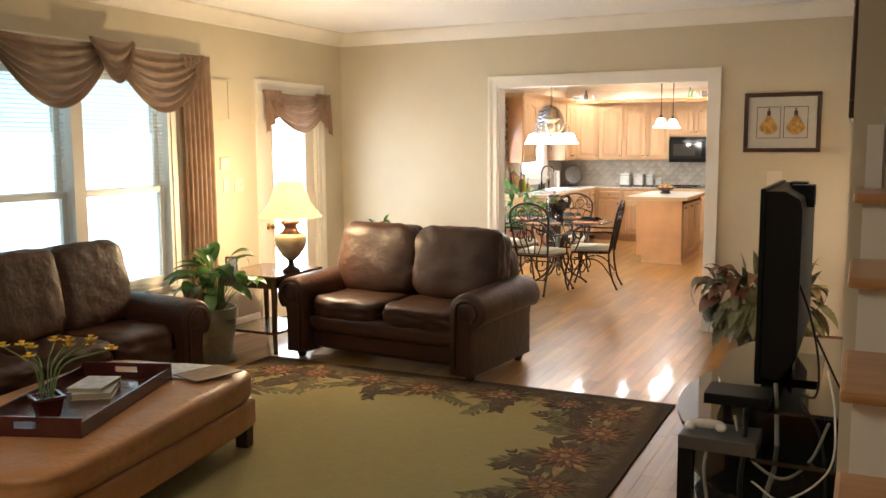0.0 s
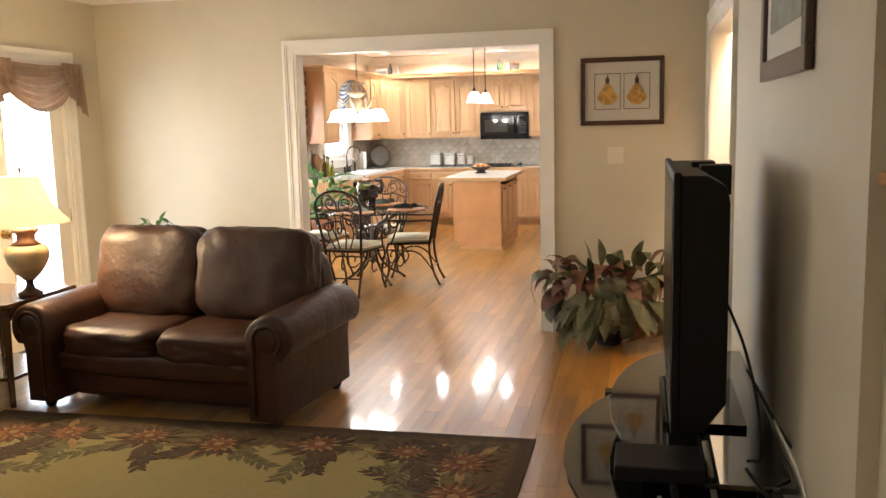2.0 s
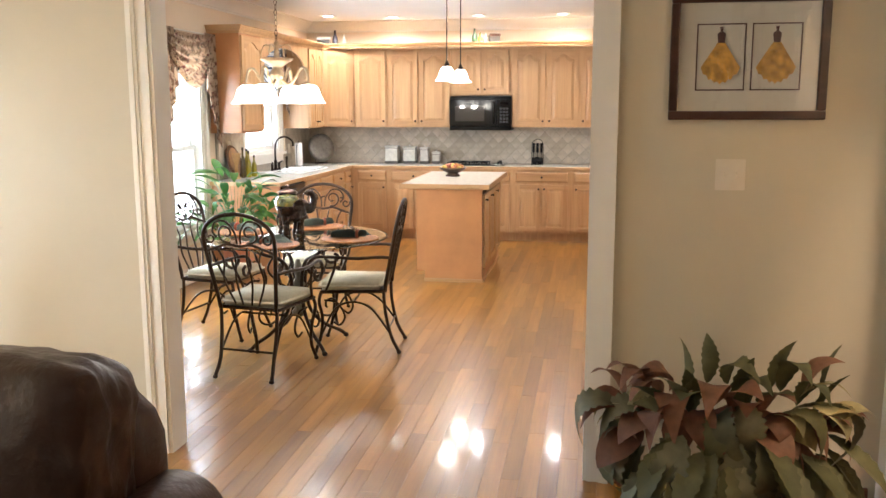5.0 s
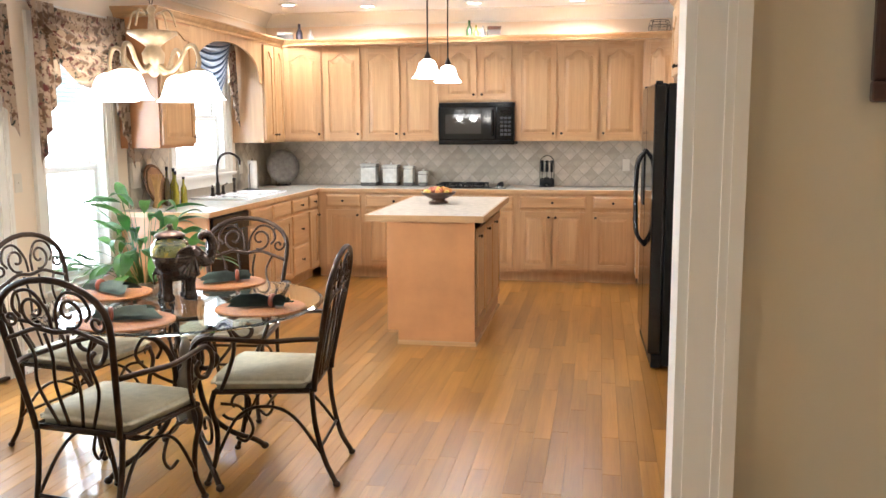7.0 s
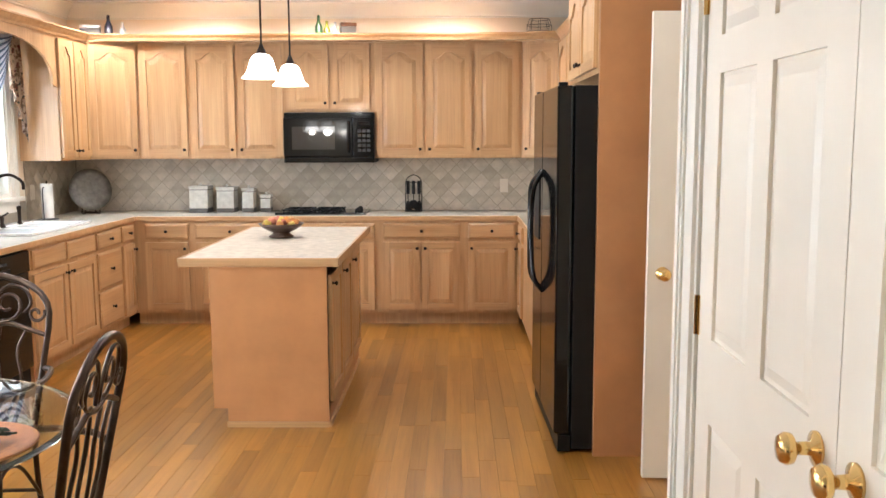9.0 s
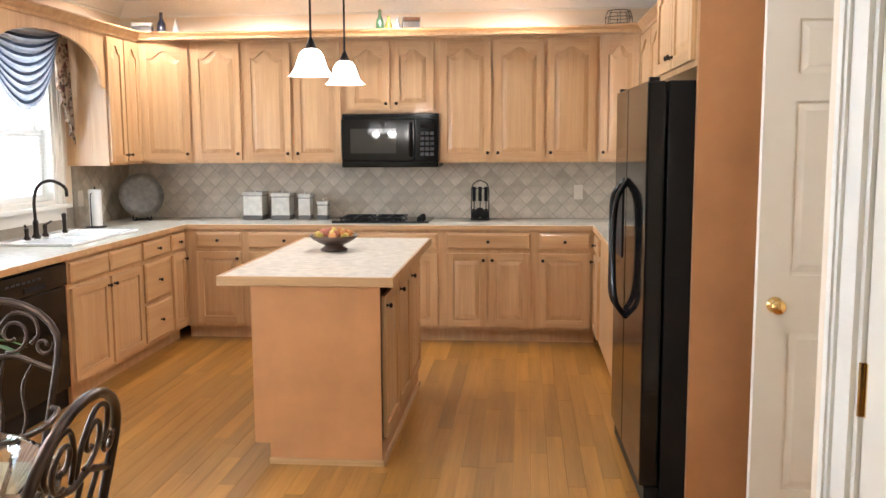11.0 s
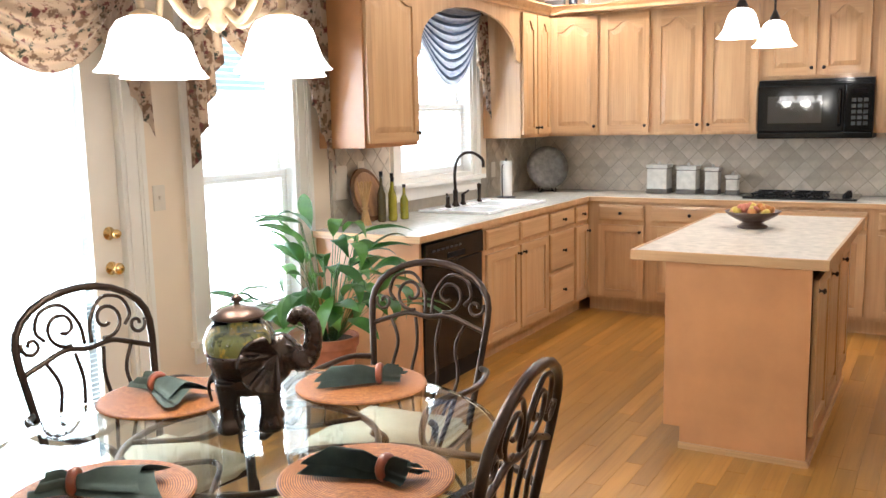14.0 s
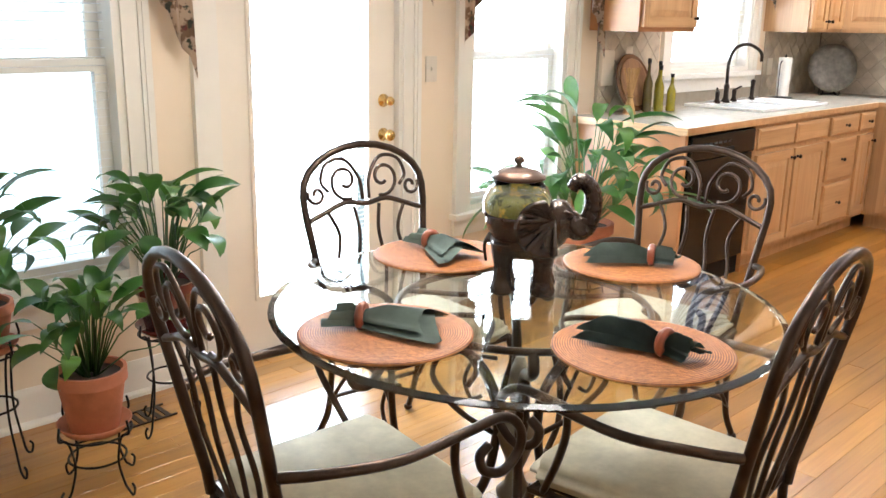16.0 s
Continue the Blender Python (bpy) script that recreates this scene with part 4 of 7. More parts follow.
def merge_tubes(lines, r, seg=6):
    bm = B()
    for l in lines:
        pts, rr = (l if isinstance(l, tuple) else (l, r))
        tube(bm, pts, rr, seg)
    return bm


def scroll(cx, cz, r0, turns, start, plane_y=0.0, cw=1, n=22, shrink=0.25):
    """A spiral in the x-z plane, from outside to inside."""
    out = []
    for i in range(n + 1):
        u = i / n
        a = start + cw * TAU * turns * u
        r = r0 * (1 - (1 - shrink) * u)
        out.append((cx + r * math.cos(a), plane_y, cz + r * math.sin(a)))
    return out


def build_chair():
    c = thing("dining_chair", "bronze iron armchair with a scrolled back and cream seat, at table", "chair", (0, 0, 0), 0, "chairs round the dining table")

    def lean(z):
        return -0.215 - max(0, z - 0.45) * 0.20

    def half(z):
        return 0.185 + 0.05 * min(1, max(0, (z - 0.42) / 0.4))
    hoop = []
    for i in range(9):
        z = 0.42 + (0.86 - 0.42) * i / 8
        hoop.append((-half(z), lean(z), z))
    for i in range(1, 12):
        a = math.pi - math.pi * i / 12
        z = 0.86 + 0.15 * math.sin(a)
        hoop.append((0.235 * math.cos(a), lean(z), z))
    for i in range(8, -1, -1):
        z = 0.42 + (0.86 - 0.42) * i / 8
        hoop.append((half(z), lean(z), z))
    part("back_frame", merge_tubes([hoop], 0.0125, 8), IRON, c, smooth=True)

    def back(pts):
        return [(x, lean(z), z) for x, _, z in pts]
    rail = curve_pts([(-0.232, 0, 0.775), (-0.16, 0, 0.80), (-0.08, 0, 0.825), (0, 0, 0.815), (0.08, 0, 0.825), (0.16, 0, 0.80), (0.232, 0, 0.775)], 4)
    part("cross_rail", merge_tubes([back(rail)], 0.009), IRON, c, smooth=True)
    for s in (-1, 1):
        sc = back([(s * (0.075 + p[0]), 0, p[2]) for p in scroll(0, 0.895, 0.062, 1.15, -1.9, cw=1)])
        arc = back(curve_pts([(s * 0.012, 0, 0.83), (s * 0.02, 0, 0.90), (s * 0.07, 0, 0.965), (s * 0.14, 0, 0.955), (s * 0.165, 0, 0.90), (s * 0.14, 0, 0.865)], 5))
        sm = back([(s * (0.185 + p[0]), 0, p[2]) for p in scroll(0, 0.86, 0.034, 1.1, 0.4, cw=-1)])
        part("back_scroll", merge_tubes([sc, arc, sm], 0.0065), IRON, c, smooth=True)
    for x0, x1 in ((-0.14, -0.155), (-0.055, -0.05), (0.055, 0.05), (0.14, 0.155)):
        ln = back(curve_pts([(x0 * 0.55, 0, 0.45), (x0 * 0.95, 0, 0.60), (x1 * 0.75, 0, 0.72), (x1, 0, 0.81)], 5))
        part("spindle", merge_tubes([ln], 0.0065), IRON, c, smooth=True)
    ring = [(-0.20, -0.20, 0.425), (0.20, -0.20, 0.425), (0.235, 0.20, 0.425), (-0.235, 0.20, 0.425)]
    bm = B()
    tube(bm, ring + ring[:1], 0.0115, 6)
    bx(bm, -0.20, 0.20, -0.19, 0.19, 0.418, 0.428)
    part("seat_frame", bm, IRON, c)
    bm = B()
    prism(bm, [(-0.205, -0.195), (0.205, -0.195), (0.235, 0.215), (0.16, 0.235), (-0.16, 0.235), (-0.235, 0.215)], 0.429, 0.485, "z")
    bmesh.ops.bevel(bm, geom=list(bm.edges), offset=0.024, segments=3, affect="EDGES")
    part("seat_cushion", bm, CUSHION, c, "cream fabric seat cushion", smooth=True)
    for s in (-1, 1):
        leg = curve_pts([(s * 0.19, -0.205, 0.43), (s * 0.185, -0.215, 0.28), (s * 0.18, -0.25, 0.12), (s * 0.19, -0.30, 0.018)], 6)
        bm = B()
        tube(bm, leg, 0.0115, 7)
        ball(bm, (s * 0.19, -0.302, 0.014), 0.017, (1, 1, 0.8), 8, 6)
        part("back_leg", bm, IRON, c, smooth=True)
        leg = curve_pts([(s * 0.225, 0.20, 0.43), (s * 0.235, 0.215, 0.36), (s * 0.215, 0.20, 0.25), (s * 0.20, 0.215, 0.12), (s * 0.215, 0.25, 0.018)], 6)
        bm = B()
        tube(bm, leg, 0.0115, 7)
        ball(bm, (s * 0.215, 0.252, 0.014), 0.017, (1, 1, 0.8), 8, 6)
        part("front_leg", bm, IRON, c, smooth=True)
        arm = curve_pts([(s * 0.225, -0.25, 0.655), (s * 0.275, -0.18, 0.665), (s * 0.30, -0.04, 0.66), (s * 0.285, 0.12, 0.665), (s * 0.265, 0.22, 0.66), (s * 0.262, 0.27, 0.625),
                         (s * 0.26, 0.275, 0.575), (s * 0.258, 0.235, 0.535), (s * 0.255, 0.19, 0.545), (s * 0.253, 0.175, 0.58), (s * 0.252, 0.20, 0.60)], 6)
        part("arm", merge_tubes([arm], 0.011, 7), IRON, c, smooth=True)
        sup = curve_pts([(s * 0.285, 0.09, 0.662), (s * 0.27, 0.10, 0.60), (s * 0.25, 0.13, 0.52), (s * 0.235, 0.17, 0.43)], 6)
        part("arm_support", merge_tubes([sup], 0.009), IRON, c, smooth=True)
        side = curve_pts([(s * 0.185, -0.245, 0.14), (s * 0.17, -0.12, 0.30), (s * 0.17, 0.0, 0.345), (s * 0.18, 0.12, 0.30), (s * 0.205, 0.205, 0.14)], 6)
        side2 = curve_pts([(s * 0.19, 0.19, 0.36), (s * 0.17, 0.11, 0.34), (s * 0.165, 0.06, 0.25), (s * 0.17, 0.09, 0.19), (s * 0.18, 0.13, 0.21)], 6)
        part("side_stretcher", merge_tubes([side, side2], 0.0075), IRON, c, smooth=True)
    for line in ([(-0.182, -0.235, 0.17), (0.182, -0.235, 0.17)], [(-0.17, 0.0, 0.345), (0.17, 0.0, 0.345)]):
        part("cross_stretcher", merge_tubes([line], 0.0075), IRON, c)
    return c


CUSHION = plain("cream_woven_cushion", (0.56, 0.50, 0.36), 0.85, vary=0.1, scale=30, relief=0.35, fine=500)
chair = build_chair()
chair.matrix_world = pose(-2.48, 8.735, 0, 0, 0, -8)
for x, y, r in ((-2.05, 9.32, 96), (-3.10, 9.52, -97), (-2.60, 10.12, 184)):
    copy_thing(chair, pose(x, y, 0, 0, 0, r))

TGLASS = glassy("green_edge_glass", (0.90, 0.97, 0.94))
tb = thing("dining_table", "round glass-topped dining table on a scrolled bronze iron base", "dining table", TC[:])
bm = B()
lathe(bm, [(0.001, 0.745), (0.60, 0.745), (0.615, 0.749), (0.617, 0.754), (0.60, 0.758), (0.001, 0.758)], 64, close_ends=False)
part("tabletop", bm, TGLASS, tb, "clear beveled glass").visible_shadow = False
for k in range(4):
    a = radians(45 + 90 * k)
    def out(r, z, a=a):
        return (r * math.cos(a), r * math.sin(a), z)
    leg = curve_pts([out(0.30, 0.735), out(0.33, 0.70), out(0.26, 0.66), out(0.12, 0.60), out(0.055, 0.48), out(0.06, 0.34), out(0.10, 0.22), out(0.20, 0.12), out(0.31, 0.06), out(0.36, 0.02)], 6)
    bm = B()
    tube(bm, leg, 0.013, 7)
    ball(bm, out(0.362, 0.018), 0.02, (1, 1, 0.85), 8, 6)
    part("leg", bm, IRON, tb, smooth=True)
    sc = []
    for i in range(20):
        u = i / 19
        ang = 0.5 + u * 6.5
        rr = 0.085 * (1 - 0.75 * u)
        sc.append(out(0.235 - rr * math.cos(ang), 0.25 - rr * math.sin(ang)))
    sc2 = curve_pts([out(0.06, 0.40), out(0.15, 0.46), out(0.22, 0.55), out(0.17, 0.63), out(0.11, 0.57), out(0.13, 0.52)], 5)
    part("leg_scroll", merge_tubes([sc, sc2], 0.008), IRON, tb, smooth=True)
bm = B()
lathe(bm, [(0.02, 0.20), (0.045, 0.215), (0.05, 0.24), (0.03, 0.26), (0.018, 0.30), (0.04, 0.36), (0.055, 0.40), (0.04, 0.44), (0.018, 0.47), (0.03, 0.52), (0.025, 0.56), (0.012, 0.60)], 14)
part("centre_post", bm, plain("bronze_casting", (0.20, 0.17, 0.13), 0.35, 0.7), tb, smooth=True)
bm = B()
tube(bm, [(0.31 * math.cos(TAU * k / 40), 0.31 * math.sin(TAU * k / 40), 0.735) for k in range(40)], 0.009, 6, close=True)
for k in range(4):
    a = TAU * k / 4
    tube(bm, curve_pts([(0.31 * math.cos(a - 0.45), 0.31 * math.sin(a - 0.45), 0.735), (0.13 * math.cos(a), 0.13 * math.sin(a), 0.735), (0.31 * math.cos(a + 0.45), 0.31 * math.sin(a + 0.45), 0.735)], 8), 0.007, 6)
part("top_ring", bm, IRON, tb, smooth=True)

m, nt, b_ = nodes_of("woven_rattan")
v = nt.nodes.new("ShaderNodeTexCoord").outputs["Object"]
wv = nt.nodes.new("ShaderNodeTexWave")
wv.wave_type, wv.rings_direction = "RINGS", "Z"
wv.inputs["Scale"].default_value, wv.inputs["Distortion"].default_value, wv.inputs["Detail"].default_value = 60.0, 0.8, 2
nt.links.new(v, wv.inputs["Vector"])
nz = noise_of(nt, v, 90, 3)
col = mix(nt, ramp(nt, wv.outputs["Fac"], [(0.2, (0.17, 0.048, 0.014)), (0.65, (0.56, 0.225, 0.055))]), ramp(nt, nz, [(0.35, (0.6, 0.55, 0.5)), (0.65, (1, 1, 1))]), 1.0, "MULTIPLY")
nt.links.new(col, b_.inputs["Base Color"])
set_in(b_, Roughness=0.55)
bump(nt, b_, nz, 0.5, 0.002)
RATTAN = m
NAPKIN = plain("dark_green_cotton", (0.085, 0.115, 0.095), 0.85, vary=0.2, relief=0.4, fine=600)
REDWOOD = plain("red_brown_wood_ring", (0.25, 0.07, 0.035), 0.3, coat=0.3)


def build_mat():
    bm = B()
    prof = []
    for i in range(19):
        r = 0.002 + 0.185 * i / 18
        prof.append((r, 0.0068 + 0.0012 * (i % 2)))
    prof += [(0.192, 0.004), (0.190, 0.0), (0.002, 0.0)]
    lathe(bm, prof, 44, close_ends=False)
    bmesh.ops.remove_doubles(bm, verts=bm.verts, dist=1e-4)
    o = finish("placemat", bm, RATTAN, smooth=True)
    return tagged(o, "round woven rattan placemat on the glass table", "placemat", "placemats on the table")


def napkin_obj():
    """A cloth gathered through a ring: a wide folded fan on one side, a short tuft on the other."""
    t = thing("napkin", "dark green napkin in a red wooden ring on a placemat", "napkin", (0, 0, 0), 0, "napkins on the placemats")
    for name, x0, x1, w0, w1, folds, seed in (("cloth", 0.0, 0.200, 0.018, 0.088, 1, 1.0), ("tuft", 0.0, -0.080, 0.016, 0.046, 2, 4.0)):
        for layer in range(2):
            bm = B()
            rows = []
            for i in range(15):
                u = i / 14
                row = []
                for j in range(19):
                    v = -1 + 2 * j / 18
                    w = w0 + (w1 - w0) * u ** 0.75
                    end = x0 + (x1 - x0) * (1 - 0.22 * abs(math.sin(1.3 * v + seed + 0.9 * layer)) - (0.10 if layer else 0))
                    x = x0 + (end - x0) * u
                    pinch = 0.028 - 0.012 * u
                    ridge = abs(math.sin(v * math.pi * folds / 2 + seed))
                    z = 0.006 + layer * 0.012 + pinch * (1 - v * v) * (0.75 if layer else 0.55) + 0.024 * ridge * (0.25 + 0.75 * (1 - abs(v))) * min(1, u * 2.5)
                    y = v * w * (0.72 if layer else 1.0) + 0.012 * u * (1 if seed < 2 else -1)
                    row.append(bm.verts.new((x, y, z)))
                rows.append(row)
            for p, q in zip(rows, rows[1:]):
                for j in range(18):
                    bm.faces.new((p[j], p[j + 1], q[j + 1], q[j]))
            bmesh.ops.solidify(bm, geom=list(bm.faces), thickness=0.0025)
            part(name, bm, NAPKIN, t, auto=35)
    bm = B()
    tube(bm, [(0.0, 0.021 * math.cos(TAU * k / 20), 0.026 + 0.022 * math.sin(TAU * k / 20)) for k in range(20)], 0.0105, 10, close=True)
    part("napkin_ring", bm, REDWOOD, t, "red-brown wooden ring", smooth=True)
    return t


pm = build_mat()
nk = napkin_obj()
MATS = [((-2.50, 8.88), 30), ((-2.065, 9.215), 175), ((-2.89, 9.42), -15), ((-2.465, 9.765), 205)]
for k, ((x, y), r) in enumerate(MATS):
    z = 0.7585
    if k == 0:
        pm.matrix_world = pose(x, y, z)
        nk.matrix_world = pose(x - 0.055 * math.cos(radians(r)), y - 0.055 * math.sin(radians(r)), z + 0.009, 0, 0, r)
    else:
        copy_thing(pm, pose(x, y, z, 0, 0, 40 * k))
        copy_thing(nk, pose(x - 0.055 * math.cos(radians(r)), y - 0.055 * math.sin(radians(r)), z + 0.009, 0, 0, r))

# elephant candle holder, facing +y with its trunk raised; one carved body
BRZ = plain("dark_bronze_resin", (0.040, 0.023, 0.015), 0.26, 0.35, 0.35, 0.3, coat=0.25)
bm = B()
ball(bm, (0, -0.010, 0.130), 0.078, (0.92, 1.28, 0.62), 20, 14)
lathe(bm, [(0.050, 0.125), (0.080, 0.150), (0.094, 0.180), (0.096, 0.204), (0.090, 0.206), (0.086, 0.182), (0.060, 0.150)], 28, (0, -0.028, 0))
for x in (-0.040, 0.040):
    for y, r in ((-0.066, 1.0), (0.046, 1.05)):
        lathe(bm, [(0.030 * r, 0.0), (0.034 * r, 0.006), (0.033 * r, 0.020), (0.026 * r, 0.036), (0.025 * r, 0.070), (0.032 * r, 0.105), (0.036 * r, 0.135)], 14, (x, y, 0))
        for k in range(3):
            a = radians(90 + (k - 1) * 34)
            ball(bm, (x + 0.029 * math.cos(a), y + 0.029 * math.sin(a), 0.011), 0.008)
ball(bm, (0, 0.082, 0.190), 0.050, (0.86, 0.95, 1.08), 18, 12)
ball(bm, (0, 0.064, 0.160), 0.054, (0.80, 0.9, 0.9), 16, 10)
trunk = curve_pts([(0, 0.108, 0.190), (0, 0.134, 0.168), (0, 0.156, 0.176), (0, 0.170, 0.206), (0, 0.174, 0.244), (0, 0.164, 0.276), (0, 0.144, 0.292), (0, 0.124, 0.286), (0, 0.114, 0.268)], 6)
tube(bm, trunk, 0.033, 14, r_end=0.016)
for k in range(3, len(trunk) - 4, 3):
    ring = trunk[k]
    d = (trunk[k + 1] - trunk[k - 1]).normalized()
    n1 = Vector((1, 0, 0))
    n2 = d.cross(n1)
    r = 0.033 + (0.016 - 0.033) * k / len(trunk)
    tube(bm, [ring + (n1 * math.cos(TAU * i / 14) + n2 * math.sin(TAU * i / 14)) * r * 0.98 for i in range(14)], 0.0028, 5, close=True)
for q in (-1, 1):
    # fan-shaped ear with folded ridges
    root = Vector((q * 0.044, 0.072, 0.200))
    rim = []
    for k in range(13):
        a = radians(95 + k * 17)
        rim.append(Vector((q * (0.088 + 0.010 * math.sin(k * 1.7)), 0.046 + 0.074 * math.cos(a) * (1.0 if k < 9 else 0.85), 0.182 + 0.070 * math.sin(a))))
    for p0, p1 in zip(rim, rim[1:]):
        lo = [bm.verts.new(v) for v in (root, p0, p1)]
        hi = [bm.verts.new(v + Vector((q * 0.010, 0, 0))) for v in (root, p0, p1)]
        bm.faces.new(lo)
        bm.faces.new(hi[::-1])
        for i in range(3):
            bm.faces.new((lo[i], lo[(i + 1) % 3], hi[(i + 1) % 3], hi[i]))
    for k in range(0, 13, 2):
        tube(bm, [root + Vector((q * 0.006, 0, 0)), rim[k] + Vector((q * 0.006, 0, 0))], 0.006, 6, r_end=0.009)
    tube(bm, rim, 0.007, 6)
    tube(bm, curve_pts([(q * 0.022, 0.118, 0.172), (q * 0.030, 0.146, 0.158), (q * 0.034, 0.164, 0.170)], 4), 0.007, 8, r_end=0.003)
    ball(bm, (q * 0.036, 0.112, 0.206), 0.0065)
    tube(bm, [(q * 0.034, 0.100, 0.218), (q * 0.040, 0.114, 0.216), (q * 0.036, 0.124, 0.208)], 0.004, 6)
tube(bm, curve_pts([(0, -0.104, 0.150), (0, -0.122, 0.115), (0, -0.116, 0.070)], 5), 0.007, 6, r_end=0.005)
bmesh.ops.scale(bm, vec=(1.0, 0.90, 0.98), verts=bm.verts)
eleph = solo("elephant_figurine", bm, BRZ, "dark bronze elephant figurine with raised trunk on the glass table", "figurine", smooth=True, at=(-2.51, 9.36, 0.7585), rz=-52)
rm = eleph.modifiers.new("fuse", "REMESH")
rm.mode, rm.voxel_size, rm.use_smooth_shade = "VOXEL", 0.0034, True
jar = thing("glass_jar", "round glass jar of yellow potpourri with a pierced bronze lid", "jar", (-2.51, 9.36, 0.716), -52)
bm = B()
lathe(bm, [(0.040, 0.196), (0.070, 0.212), (0.088, 0.245), (0.088, 0.275), (0.074, 0.306), (0.054, 0.326), (0.051, 0.326), (0.071, 0.304), (0.085, 0.274), (0.085, 0.246), (0.067, 0.215), (0.038, 0.199)], 32, (0, -0.030, 0), close_ends=False)
part("bowl", bm, GLASS, jar, smooth=True)
YEL = fabric("yellow_green_potpourri", (0.34, 0.36, 0.10), [((0.80, 0.62, 0.10), 0.50, 0.56), ((0.10, 0.12, 0.03), 0.56, 0.62)], 26)
bm = B()
lathe(bm, [(0.001, 0.202), (0.036, 0.203), (0.064, 0.217), (0.081, 0.247), (0.081, 0.272), (0.066, 0.288), (0.030, 0.294), (0.001, 0.292)], 28, (0, -0.030, 0))
part("contents", bm, YEL, jar, "mixed yellow and green potpourri", smooth=True)
bm = B()
lathe(bm, [(0.056, 0.325), (0.068, 0.329), (0.067, 0.336), (0.052, 0.346), (0.030, 0.353), (0.010, 0.357), (0.007, 0.364), (0.014, 0.372), (0.012, 0.380), (0.001, 0.386)], 24, (0, -0.030, 0))
part("lid", bm, plain("aged_copper", (0.10, 0.060, 0.042), 0.32, 0.7), jar, "aged copper lid", smooth=True)

# chandelier
SHADE = glowing("lit_white_glass", (1.0, 0.93, 0.84), 9.0)
CREAM = plain("antique_cream_metal", (0.55, 0.40, 0.24), 0.4, 0.3, 0.25)
CHX, CHY = -2.60, 9.40
ch = thing("chandelier", "lit cream and bronze chandelier with frosted bell shades", "chandelier", (CHX, CHY, 0))
bm = B()
lathe(bm, [(0.001, 1.745), (0.016, 1.755), (0.026, 1.77), (0.018, 1.785), (0.045, 1.81), (0.05, 1.85), (0.03, 1.88), (0.055, 1.90), (0.11, 1.935), (0.105, 1.945), (0.02, 1.95), (0.012, 2.02), (0.02, 2.04), (0.008, 2.06)], 18)
part("hub", bm, CREAM, ch, smooth=True)
bm = B()
for i in range(20):
    z = 2.06 + i * 0.033
    ring = [(0.009 * math.cos(TAU * k / 8) * (1 if i % 2 else 0.25), 0.009 * math.cos(TAU * k / 8) * (0.25 if i % 2 else 1), z + 0.017 + 0.02 * math.sin(TAU * k / 8)) for k in range(8)]
    tube(bm, ring, 0.0022, 4, close=True)
part("chain", bm, KNOB, ch)
bm = B()
lathe(bm, [(0.001, 2.69), (0.05, 2.695), (0.06, 2.719)], 18)
part("canopy", bm, KNOB, ch)
for k in range(4):
    a = TAU * k / 4 + 1.48
    def o2(r, z, a=a):
        return (r * math.cos(a), r * math.sin(a), z)
    bm = B()
    tube(bm, curve_pts([o2(0.03, 1.80), o2(0.08, 1.77), o2(0.13, 1.81), o2(0.165, 1.87), o2(0.205, 1.875), o2(0.225, 1.82), o2(0.22, 1.775)], 6), 0.010, 7)
    tube(bm, curve_pts([o2(0.03, 2.02), o2(0.09, 2.03), o2(0.12, 1.96)], 5), 0.005, 5)
    arm = part("arm", bm, CREAM, ch, smooth=True)
    bm = B()
    lathe(bm, [(0.036, 0.122), (0.058, 0.112), (0.073, 0.090), (0.082, 0.060), (0.093, 0.028), (0.107, 0.008), (0.115, 0.0), (0.111, 0.0), (0.103, 0.009), (0.089, 0.029), (0.078, 0.060), (0.069, 0.088), (0.054, 0.108)], 24, o2(0.22, 1.645), close_ends=False)
    part("shade", bm, SHADE, ch, "frosted white glass shade, lit", smooth=True)
    bm = B()
    lathe(bm, [(0.012, 0.10), (0.033, 0.115), (0.030, 0.13), (0.010, 0.14)], 12, o2(0.22, 1.645))
    part("socket_cap", bm, CREAM, ch, smooth=True)
    lamp("chandelier_bulb", "POINT", (CHX + 0.22 * math.cos(a), CHY + 0.22 * math.sin(a), 1.635), 7, SOFT, 0.04)

for x, y in ((-1.87, 12.00), (-1.84, 12.68)):
    p = thing("pendant_lamp", "lit bronze pendant lamp with a frosted bell shade", "pendant lamp", (x, y, 0), 0, "pendants over the island")
    bm = B()
    tube(bm, [(0, 0, 2.02), (0, 0, 2.70)], 0.006, 8)
    part("stem", bm, KNOB, p, smooth=True)
    bm = B()
    lathe(bm, [(0.055, 2.72), (0.055, 2.71), (0.03, 2.695), (0.01, 2.685)], 16)
    part("canopy", bm, KNOB, p)
    bm = B()
    lathe(bm, [(0.008, 2.05), (0.016, 2.03), (0.026, 2.01), (0.028, 1.99)], 14)
    part("socket_cap", bm, KNOB, p, smooth=True)
    bm = B()
    lathe(bm, [(0.028, 1.996), (0.046, 1.986), (0.060, 1.966), (0.070, 1.935), (0.080, 1.903), (0.095, 1.880), (0.112, 1.865), (0.108, 1.865), (0.091, 1.881), (0.076, 1.904), (0.066, 1.935), (0.056, 1.964), (0.042, 1.982)], 28, close_ends=False)
    part("shade", bm, SHADE, p, "frosted white glass shade, lit", smooth=True)
    lamp("pendant_bulb", "POINT", (x, y, 1.86), 9, SOFT, 0.05)

